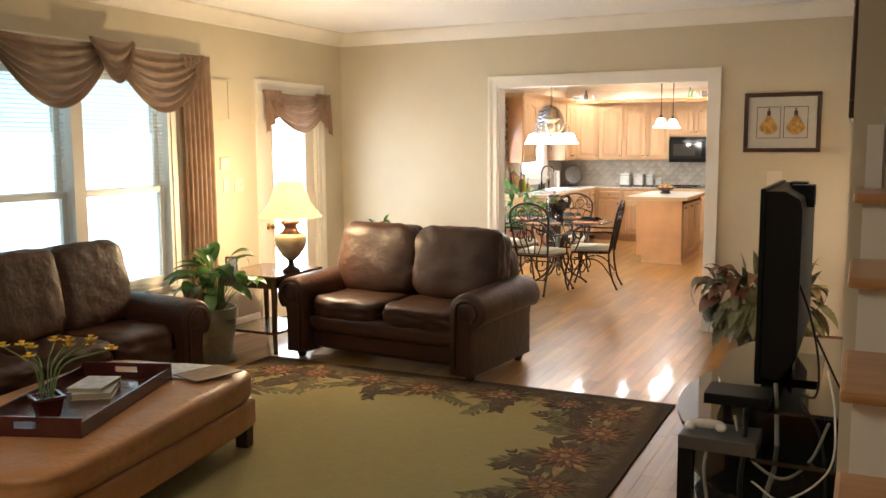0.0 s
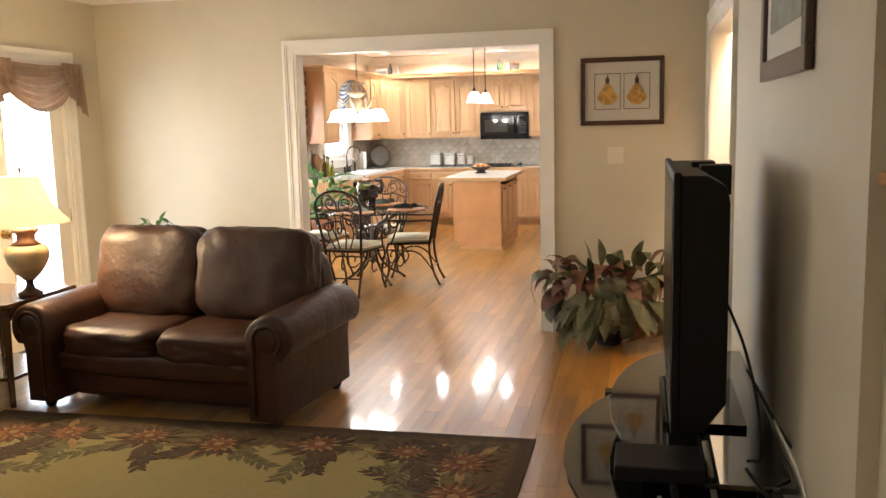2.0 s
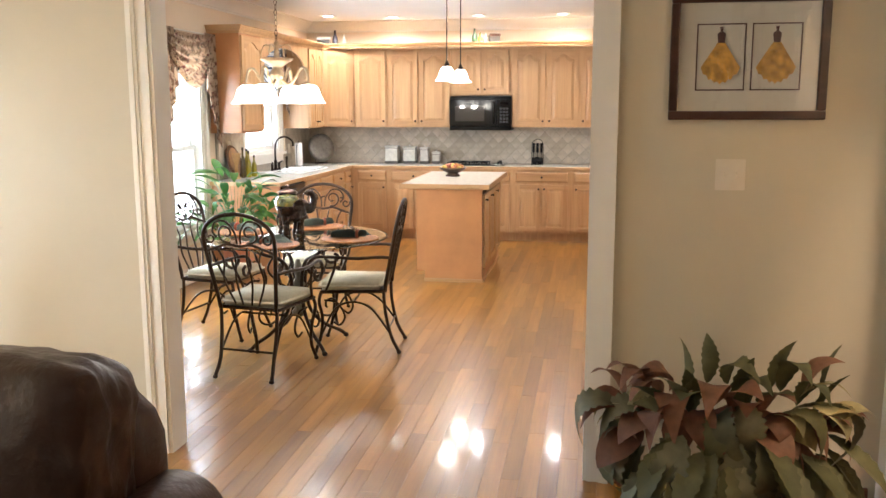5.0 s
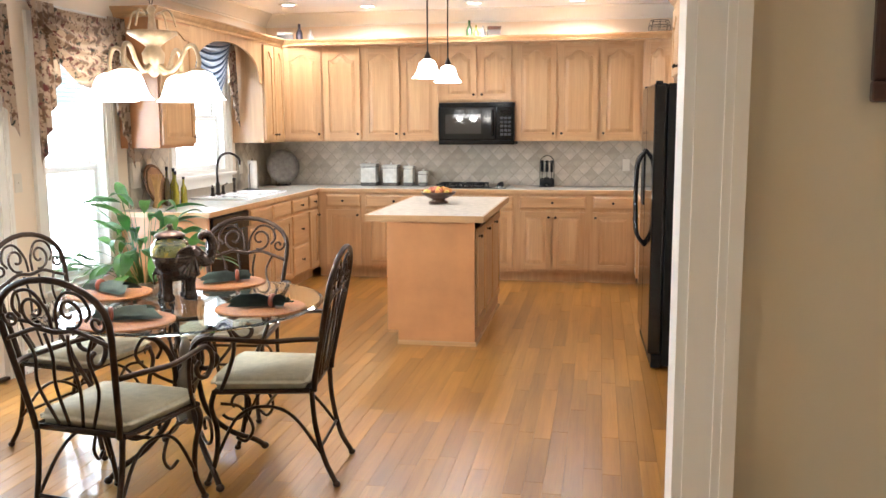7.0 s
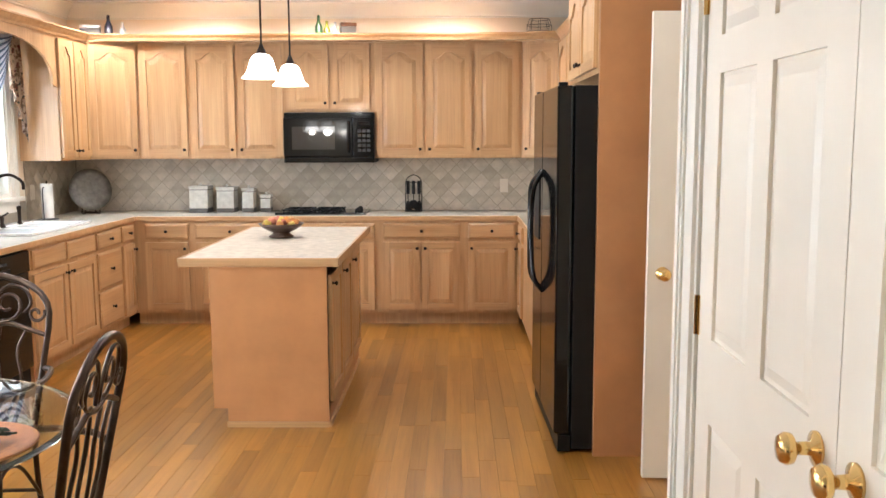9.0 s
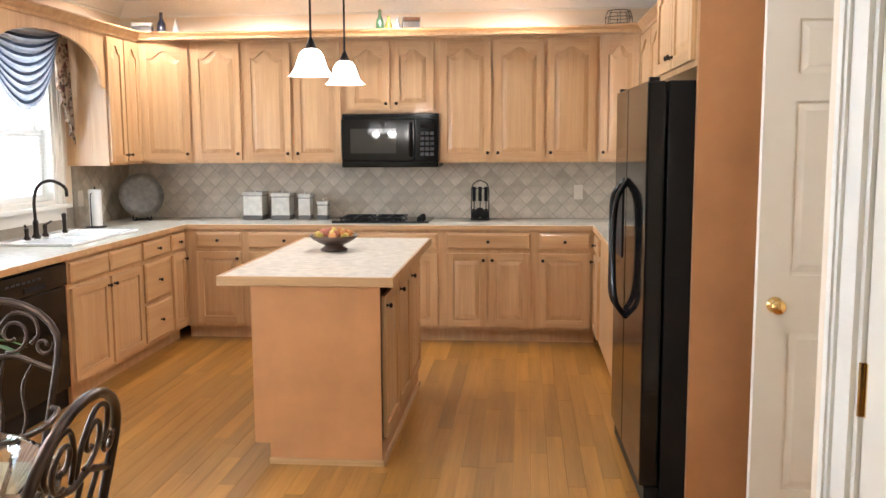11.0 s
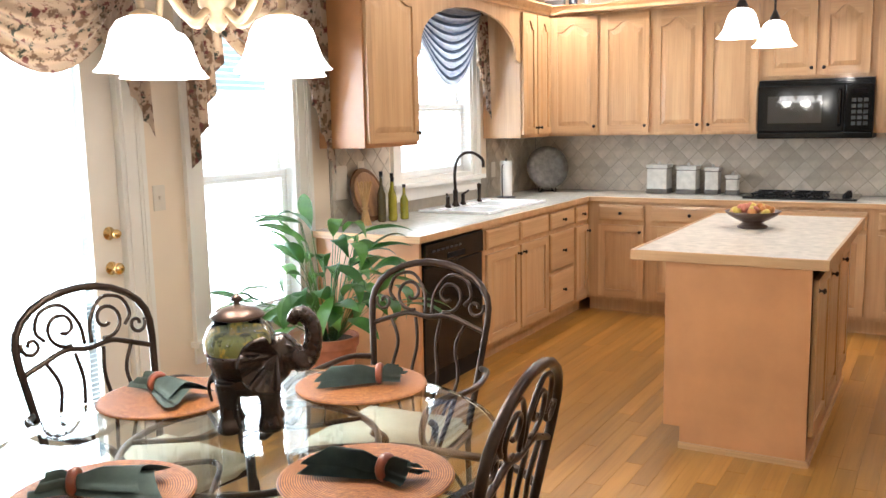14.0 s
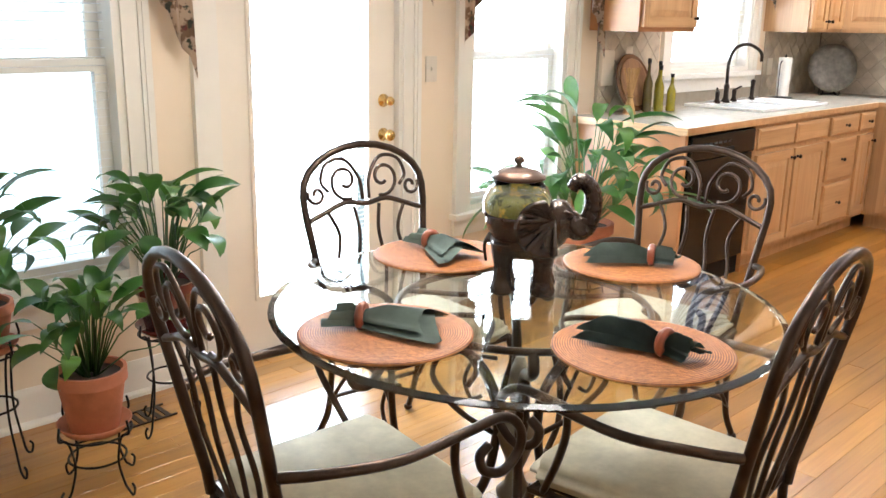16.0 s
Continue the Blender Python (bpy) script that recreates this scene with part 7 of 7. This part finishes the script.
part("print", bm, plain("grey_green_print", (0.20, 0.20, 0.15), 0.6, vary=0.3, scale=8), p)
p = picture("narrow dark framed mirror on the hall wall", (1.10, 8.56, 1.37), -90, 0.40, 0.49, 0.03)
bm = B()
bx(bm, 0.03, 0.37, -0.0145, -0.012, 0.03, 0.46)
part("mirror", bm, plain("silvered_glass", (0.8, 0.82, 0.85), 0.03, 1.0, 0.0), p, "silvered mirror glass")

PLATE = plain("almond_plate", (0.66, 0.60, 0.50), 0.35, vary=0.03)


def wall_plate(label, at, rz, gangs=1, h=0.118, outlet=False):
    t = thing("wall_plate", label, "light switch" if not outlet else "outlet", at, rz)
    w = 0.07 + 0.046 * (gangs - 1)
    bm = B()
    bx(bm, -w / 2, w / 2, -0.007, -0.001, -h / 2, h / 2)
    part("plate", bm, PLATE, t, bevel=0.002)
    for g in range(gangs):
        x = (g - (gangs - 1) / 2) * 0.046
        if outlet:
            for z in (-0.02, 0.02):
                bm = B()
                lathe(bm, [(0.016, 0), (0.016, 0.002)], 14)
                bmesh.ops.rotate(bm, verts=bm.verts, matrix=Matrix.Rotation(radians(90), 3, "X"))
                bmesh.ops.translate(bm, verts=bm.verts, vec=(x, -0.007, z))
                part("socket", bm, PLATE, t)
        else:
            bm = B()
            prism(bm, [(-0.007, -0.010), (-0.016, 0.004), (-0.014, 0.009), (-0.007, 0.010)], x - 0.005, x + 0.005, "x")
            part("toggle", bm, PLATE, t)
    return t


wall_plate("almond double switch plate below the framed prints", (0.055, YS, 1.345), 0, 2, 0.125)
wall_plate("almond switch plate on the tan wall beside the lamp", (WX, 5.47, 1.31), 90, 1)
wall_plate("almond double switch plate on the tan wall beside the lamp", (WX, 5.64, 1.30), 90, 2)
wall_plate("almond switch plate beside the glazed door", (WX, 10.60, 1.19), 90, 1)
wall_plate("almond outlet plate on the tiled backsplash", (-0.38, YB - 0.012, 1.12), 0, 1, outlet=True)
wall_plate("almond outlet plate on the tiled backsplash by the sink", (WX + 0.012, 14.02, 1.12), 90, 1, outlet=True)
wall_plate("almond switch plate under the wall cabinet", (WX + 0.012, 12.20, 1.22), 90, 1)
bm = B()
bx(bm, 0, 0.025, -0.055, 0.055, -0.05, 0.05)
solo("thermostat", bm, PLATE, "small almond thermostat on the tan wall", "thermostat", bevel=0.004, at=(WX, 5.45, 1.49))
sp = thing("wall_speaker", "white rectangular in-wall speaker grille beside the drapes", "speaker", (WX, 5.42, 2.03))
bm = B()
for q in ((-0.12, -0.105, -0.17, 0.17), (0.105, 0.12, -0.17, 0.17), (-0.105, 0.105, -0.17, -0.155), (-0.105, 0.105, 0.155, 0.17)):
    bx(bm, 0, 0.012, *q)
part("frame", bm, WALL, sp)
bm = B()
bx(bm, 0, 0.006, -0.105, 0.105, -0.155, 0.155)
part("grille", bm, WALL, sp)
ic = thing("intercom", "white wall telephone box at the end of the counter backsplash", "intercom", (WX, 11.98, 1.16))
bm = B()
bx(bm, 0.0, 0.03, -0.06, 0.06, -0.10, 0.10)
part("case", bm, PLATE, ic, bevel=0.006)

# drapes over the living room window
dr = valance("tan silk swag drapery over the double window", 3.20, 5.16, 2.36, SILK, 0.46, 0.3, swags=2, left=False, right=False)
for y0, y1 in ((4.90, 5.22), (2.60, 2.96)):
    rows = []
    for i in range(16):
        v = i / 15
        row = []
        for j in range(49):
            u = j / 48
            row.append((0.07 + 0.030 * math.cos(u * TAU * 6 + v) * (0.6 + 0.4 * v), y0 + (y1 - y0) * u + 0.02 * math.sin(v * 3), 2.36 - 2.34 * v))
        rows.append(row)
    sheet("drape_panel", rows, SILK, dr)
swag(dr, 3.98, 4.38, 2.40, 0.30, SILK, x=0.10, pleats=3)
valance("tan silk swag valance with cascades over the glazed patio door", 5.95, 6.98, 2.13, SILK, 0.36, 0.42, w=0.24)

# staircase on the east side
st_x0, st_x1 = SX - 0.025, 1.80
sc = thing("staircase", "open-string staircase with oak treads, white risers and turned balusters", "staircase", (0, 0, 0))
RISE, RUN, Y0 = 0.187, 0.38, -0.39
for k in range(10):
    z, ya = RISE * (k + 1), Y0 + RUN * k
    yb = ya + RUN
    if ya > 2.6:
        break
    bm = B()
    bx(bm, st_x0, st_x1, ya - 0.03, yb + 0.012, z - 0.028, z)
    part("tread", bm, TREAD, sc, "oak tread with a rounded nosing", bevel=0.010)
    bm = B()
    bx(bm, SX, st_x1, ya, ya + 0.018, z - RISE, z - 0.028)
    part("riser", bm, TRIM, sc)
    if k < 9:
        bm = B()
        bx(bm, SX + 0.002, SX + 0.06, ya + 0.018, yb, 0.0, z - 0.0285)
        part("stringer_wall", bm, WALL, sc)
    for q in (0.25, 0.75):
        by = ya + RUN * q
        bm = B()
        prof = [(0.022, 0.0), (0.022, 0.22), (0.024, 0.23), (0.013, 0.25), (0.018, 0.28), (0.020, 0.32), (0.012, 0.42), (0.009, 0.72), (0.012, 0.90)]
        lathe(bm, prof, 10, (SX + 0.10, by, z))
        part("baluster", bm, TRIM, sc, "white turned baluster", smooth=True)
bm = B()
za = lambda y: (y - Y0) / RUN * RISE + RISE
tube(bm, [(SX + 0.10, Y0, za(Y0) + 0.89), (SX + 0.10, 2.6, za(2.6) + 0.89)], 0.03, 10)
part("handrail", bm, TREAD, sc, smooth=True)
bm = B()
bx(bm, st_x1, st_x1 + 0.1, -3.2, 4.2, 0, ZL)
bx(bm, SX + 0.05, st_x1, 2.632, 2.73, 0, ZL)
solo("wall_stair", bm, WALL, "tan painted wall beyond the staircase", kind="structure")

bm = B()
bx(bm, SX + 0.052, SX + 0.36, 2.612, 2.6315, RISE * 8, RISE * 8 + 0.23)
bx(bm, SX + 0.050, SX + 0.36, 2.606, 2.6315, RISE * 8 + 0.23, RISE * 8 + 0.255)
bx(bm, SX + 0.002, SX + 0.05, 2.60, 2.6315, RISE * 7, RISE * 8 + 0.20)
solo("trim_stair_skirting", bm, TRIM, "white skirting board where the stairs meet the wall", kind="structure")

# floor register
fv = thing("floor_register", "dark metal floor register near the glazed door", "vent", (-3.97, 8.93, 0.001))
bm = B()
for i in range(9):
    bx(bm, -0.05, 0.05, -0.15 + i * 0.034, -0.132 + i * 0.034, 0, 0.004)
bx(bm, -0.058, -0.05, -0.16, 0.16, 0, 0.005)
bx(bm, 0.05, 0.058, -0.16, 0.16, 0, 0.005)
part("grille", bm, IRON, fv)
lamp("hall_light", "AREA", (0.98, 6.4, 2.66), 90, (1.0, 0.72, 0.48), 0.16, to=(0.98, 6.4, 0), size_y=2.4)
# added fill lamp under the unseen ceiling; it has no fixture
lamp("living_ceiling_light", "AREA", (-1.6, 0.2, ZL - 0.02), 40, (1.0, 0.88, 0.70), 1.0, to=(-1.6, 0.2, 0))


# ---- kitchen small things ----
CERAM = plain("white_crackle_ceramic", (0.56, 0.55, 0.50), 0.3, vary=0.16, coat=0.4)
PEWT = plain("grey_pewter_band", (0.13, 0.12, 0.11), 0.4, 0.4)
for x, s, hh in ((-3.02, 0.165, 0.205), (-2.79, 0.155, 0.195), (-2.60, 0.105, 0.185), (-2.45, 0.092, 0.128)):
    c = thing("canister", "square white ceramic canister with a grey band and a lid", "canister", (x, YB - 0.16, CT + 0.001), 0, "canisters on the counter")
    bm = B()
    bx(bm, -s / 2, s / 2, -s / 2, s / 2, 0.0, 0.035)
    part("base_band", bm, PEWT, c, bevel=0.004)
    bm = B()
    bx(bm, -s / 2 + 0.003, s / 2 - 0.003, -s / 2 + 0.003, s / 2 - 0.003, 0.036, hh)
    part("body", bm, CERAM, c, bevel=0.006)
    bm = B()
    bx(bm, -s / 2 - 0.002, s / 2 + 0.002, -s / 2 - 0.002, s / 2 + 0.002, hh + 0.001, hh + 0.022)
    lathe(bm, [(0.006, hh + 0.022), (0.012, hh + 0.032), (0.010, hh + 0.042), (0.001, hh + 0.046)], 10)
    part("lid", bm, CERAM, c)
    bm = B()
    bx(bm, -s / 2 + 0.001, s / 2 - 0.001, -s / 2 + 0.001, s / 2 - 0.001, hh - 0.012, hh - 0.006)
    part("upper_band", bm, PEWT, c)
pl = thing("display_plate", "large round grey patterned plate on a black stand", "plate", (-3.93, 14.55, CT + 0.001), 40)
bm = B()
lathe(bm, [(0.001, 0.0), (0.10, 0.002), (0.125, 0.010), (0.178, 0.024), (0.180, 0.028), (0.125, 0.016), (0.10, 0.008), (0.001, 0.007)], 36, close_ends=False)
bmesh.ops.rotate(bm, verts=bm.verts, matrix=Matrix.Rotation(radians(78), 3, "X"))
bmesh.ops.translate(bm, verts=bm.verts, vec=(0, 0.0, 0.20))
part("plate", bm, plain("grey_stoneware", (0.13, 0.12, 0.10), 0.35, vary=0.35, scale=25), pl, smooth=True)
bm = B()
for x in (-0.06, 0.06):
    tube(bm, curve_pts([(x, -0.06, 0.035), (x, -0.05, 0.008), (x, 0.04, 0.008), (x * 0.6, 0.06, 0.10)], 5), 0.005, 6)
tube(bm, [(-0.06, 0.0, 0.008), (0.06, 0.0, 0.008)], 0.005, 6)
part("easel", bm, BLACKM, pl)
pt = thing("paper_towel_holder", "white paper towel roll on a black wire holder", "paper towel", (-4.03, 13.98, CT + 0.001))
bm = B()
lathe(bm, [(0.075, 0), (0.075, 0.006), (0.01, 0.010), (0.006, 0.012), (0.006, 0.30), (0.001, 0.31)], 18)
tube(bm, curve_pts([(0.0, -0.07, 0.004), (0.0, -0.075, 0.15), (0.0, -0.072, 0.24), (0.0, -0.05, 0.26)], 5), 0.004, 6)
part("stand", bm, BLACKM, pt)
bm = B()
lathe(bm, [(0.012, 0.012), (0.045, 0.012), (0.045, 0.285), (0.012, 0.285)], 22)
part("roll", bm, plain("white_paper", (0.78, 0.77, 0.74), 0.9, vary=0.03), pt, auto=40)
kb = thing("utensil_rack", "black wire rack with hanging utensils on the counter", "utensil rack", (-1.17, YB - 0.14, CT + 0.001))
bm = B()
tube(bm, curve_pts([(-0.07, 0, 0), (-0.07, 0, 0.22), (-0.055, 0, 0.285), (0, 0, 0.315), (0.055, 0, 0.285), (0.07, 0, 0.22), (0.07, 0, 0)], 5), 0.004, 6)
tube(bm, [(-0.07, 0, 0.28 - 0.03), (0.07, 0, 0.25)], 0.004, 6)
bx(bm, -0.075, 0.075, -0.04, 0.04, 0.0, 0.012)
part("rack", bm, BLACKM, kb)
for x in (-0.048, 0.0, 0.048):
    bm = B()
    tube(bm, [(x, -0.012, 0.265), (x, -0.012, 0.15)], 0.015, 8)
    tube(bm, [(x, -0.012, 0.15), (x, -0.012, 0.09)], 0.004, 6)
    puff(bm, (x, -0.014, 0.055), (0.042, 0.016, 0.07), 2.2, 5, 0.0)
    part("utensil", bm, BLACKM, kb, smooth=True)
for x, z in ((-0.035, 0.045), (0.038, 0.045), (0.0, 0.065)):
    bm = B()
    puff(bm, (x, -0.045, z), (0.075, 0.055, 0.07), 2.4, 5, 0.01, x)
    part("measuring_cup", bm, BLACKM, kb, smooth=True)
bw = thing("fruit_bowl", "bronze footed bowl of dried potpourri and fruit on the island", "bowl", (-1.91, 12.62, 0.914))
bm = B()
lathe(bm, [(0.075, 0.0), (0.080, 0.008), (0.060, 0.022), (0.050, 0.030), (0.085, 0.045), (0.125, 0.068), (0.145, 0.090), (0.138, 0.090), (0.118, 0.070), (0.06, 0.048), (0.001, 0.044)], 30)
part("bowl", bm, plain("bronze_bowl", (0.09, 0.055, 0.04), 0.35, 0.6), bw, smooth=True)
FR = [plain("pink_petals", (0.42, 0.14, 0.09), 0.7, vary=0.3), plain("yellow_petals", (0.50, 0.36, 0.07), 0.7, vary=0.3), plain("orange_peel", (0.45, 0.18, 0.04), 0.7, vary=0.3)]
rng = random.Random(9)
for i in range(30):
    a, r = rng.random() * TAU, 0.105 * math.sqrt(rng.random())
    bm = B()
    puff(bm, (0, 0, 0), (0.05, 0.045, 0.032), 2.4, 3, 0.03, i)
    o = part("dried_fruit", bm, FR[i % 3], bw, smooth=True)
    o.matrix_basis = pose(r * math.cos(a), r * math.sin(a), 0.085 + 0.035 * (1 - r / 0.11), rng.uniform(0, 90), rng.uniform(0, 90), rng.uniform(0, 360))
cb = thing("cutting_board", "round wooden board with a dark rim leaning on the backsplash", "cutting board", (WX + 0.095, 12.17, CT + 0.001), 90)
bm = B()
lathe(bm, [(0.001, 0), (0.165, 0), (0.17, 0.006), (0.165, 0.012), (0.001, 0.012)], 32)
bmesh.ops.rotate(bm, verts=bm.verts, matrix=Matrix.Rotation(radians(75), 3, "X"))
bmesh.ops.translate(bm, verts=bm.verts, vec=(0, 0.02, 0.168))
part("rim", bm, DARKW, cb, smooth=False)
bm = B()
lathe(bm, [(0.001, 0.0125), (0.138, 0.0125), (0.140, 0.016), (0.136, 0.019), (0.001, 0.019)], 32)
bmesh.ops.rotate(bm, verts=bm.verts, matrix=Matrix.Rotation(radians(75), 3, "X"))
bmesh.ops.translate(bm, verts=bm.verts, vec=(0, 0.02, 0.168))
part("board", bm, wooden("striped_acacia", (0.42, 0.22, 0.09), (0.16, 0.07, 0.03), 0.35, 2, spread=0.1), cb, "striped acacia centre")
OIL = plain("olive_oil", (0.30, 0.26, 0.02), 0.15, coat=0.6)
OILD = plain("dark_oil", (0.07, 0.05, 0.01), 0.12, coat=0.6)
for x, y, h, mt in ((-4.03, 12.22, 0.31, OILD), (-4.00, 12.30, 0.27, OIL), (-4.05, 12.37, 0.29, OIL), (-3.98, 12.40, 0.22, OIL)):
    b = thing("oil_bottle", "slim glass bottle of infused oil with a dark stopper", "bottle", (x, y, CT + 0.001), 0, "oil bottles on the counter")
    bm = B()
    lathe(bm, [(0.026, 0), (0.028, 0.01), (0.026, h * 0.55), (0.010, h * 0.72), (0.009, h * 0.9), (0.001, h * 0.9)], 14)
    part("bottle", bm, mt, b, smooth=True)
    bm = B()
    lathe(bm, [(0.011, h * 0.9), (0.012, h), (0.001, h)], 10)
    part("stopper", bm, BLACKM, b)
rd = thing("reed_bundle", "bundle of dried reeds tied in the middle on the counter", "decoration", (-4.02, 12.03, CT + 0.001))
REED = plain("dried_reed", (0.46, 0.28, 0.11), 0.8, vary=0.2)
rng = random.Random(4)
bm = B()
for i in range(34):
    a, b = rng.random() * TAU, rng.random() * TAU
    tube(bm, [(0.035 * math.cos(a), 0.035 * math.sin(a), 0.0), (0.010 * math.cos(a), 0.010 * math.sin(a), 0.10), (0.045 * math.cos(b), 0.045 * math.sin(b), 0.26)], 0.003, 4)
tagged(part("reeds", bm, REED, rd), kind="stuff")
bm = B()
tube(bm, [(0.018 * math.cos(TAU * k / 12), 0.018 * math.sin(TAU * k / 12), 0.10) for k in range(12)], 0.005, 5, close=True)
part("tie", bm, REED, rd)
GRN = plain("green_bottle_glass", (0.04, 0.10, 0.03), 0.1, coat=0.6)
top = 2.401
for x, y, h, r, mt in ((-3.74, 14.66, 0.22, 0.035, plain("dark_wine_glass", (0.03, 0.03, 0.05), 0.1, coat=0.6)), (-3.62, 14.66, 0.16, 0.028, CERAM), (-1.97, 14.74, 0.22, 0.034, GRN), (-1.90, 14.74, 0.17, 0.03, OIL), (-1.83, 14.74, 0.16, 0.03, plain("steel_can", (0.35, 0.34, 0.32), 0.3, 0.8))):
    b = thing("decor_bottle", "decorative bottle standing on top of the wall cabinets", "bottle", (x, y, 2.361), 0, "bottles on the cabinets")
    bm = B()
    lathe(bm, [(r, 0), (r * 1.05, 0.01), (r, h * 0.55), (r * 0.4, h * 0.75), (r * 0.38, h * 0.97), (0.001, h)], 14)
    part("bottle", bm, mt, b, smooth=True)
for x, y, w, h, lab in ((-3.88, 14.62, 0.16, 0.13, "small grey wooden box on top of the wall cabinets"), (-1.72, 14.74, 0.13, 0.15, "small dark metal box on top of the wall cabinets")):
    b = thing("decor_box", lab, "box", (x, y, 2.361), 15)
    bm = B()
    bx(bm, -w / 2, w / 2, -0.04, 0.04, 0, h * 0.78)
    part("box", bm, PEWT, b, bevel=0.003)
    bm = B()
    bx(bm, -w / 2 - 0.003, w / 2 + 0.003, -0.043, 0.043, h * 0.79, h)
    part("lid", bm, CERAM if w > 0.15 else DARKW, b, bevel=0.003)
wb = thing("wire_basket", "dark wire basket on top of the corner cabinet", "basket", (-0.10, 14.66, 2.361))
bm = B()
for k in range(4):
    z, r = 0.01 + k * 0.05, 0.08 + 0.025 * math.sin(k)
    tube(bm, [(r * math.cos(TAU * j / 16), r * math.sin(TAU * j / 16), z) for j in range(16)], 0.0025, 4, close=True)
for j in range(8):
    a = TAU * j / 8
    tube(bm, [((0.08 + 0.025 * math.sin(k)) * math.cos(a), (0.08 + 0.025 * math.sin(k)) * math.sin(a), 0.01 + k * 0.05) for k in range(4)], 0.0025, 4)
part("wires", bm, BLACKM, wb)

# ---- floor boards ----
fl = tagged(new("floor"), "glossy honey oak strip floor", kind="structure")
PW = 0.083
rng = random.Random(21)
near, far = [], []
xx = WX
while xx < 1.84:
    y = -3.2 - rng.random()
    while y < YB:
        ln = rng.uniform(0.45, 1.35)
        a, b = max(y, -3.2), min(y + ln, YB)
        inside = xx + PW < LX if b < YS else True
        if b - a > 0.05:
            cx, cy = xx + PW / 2, (a + b) / 2
            if -2.3 < cx < 0.1 and 7.2 < cy < 11.6 and len(near) < 290:
                near.append((xx, a, b))
            else:
                far.append((xx, a, b))
        y += ln
    xx += PW
G_ = 0.0003


def board(bm, x, a, b, ox=0.0, oy=0.0):
    x0, x1, y0, y1 = x + G_ - ox, x + PW - G_ - ox, a + G_ - oy, b - G_ - oy
    e = 0.0009
    lo = [bm.verts.new(p) for p in ((x0, y0, -0.011), (x1, y0, -0.011), (x1, y1, -0.011), (x0, y1, -0.011))]
    mi = [bm.verts.new(p) for p in ((x0, y0, -e), (x1, y0, -e), (x1, y1, -e), (x0, y1, -e))]
    hi = [bm.verts.new(p) for p in ((x0 + e, y0 + e, 0), (x1 - e, y0 + e, 0), (x1 - e, y1 - e, 0), (x0 + e, y1 - e, 0))]
    for p, q in ((lo, mi), (mi, hi)):
        for i in range(4):
            bm.faces.new((p[i], p[(i + 1) % 4], q[(i + 1) % 4], q[i]))
    bm.faces.new(hi)


for x, a, b in near:
    bm = B()
    cx, cy = x + PW / 2, (a + b) / 2
    board(bm, x, a, b, cx, cy)
    me = bpy.data.meshes.new("board")
    bm.to_mesh(me)
    bm.free()
    me.materials.append(FLOORP)
    o = new("board", me)
    o.location = (cx, cy, 0)
    o.parent = fl
bm = B()
for x, a, b in far:
    board(bm, x, a, b)
o = part("far_boards", bm, FLOORS, fl)
tagged(o, kind="stuff")
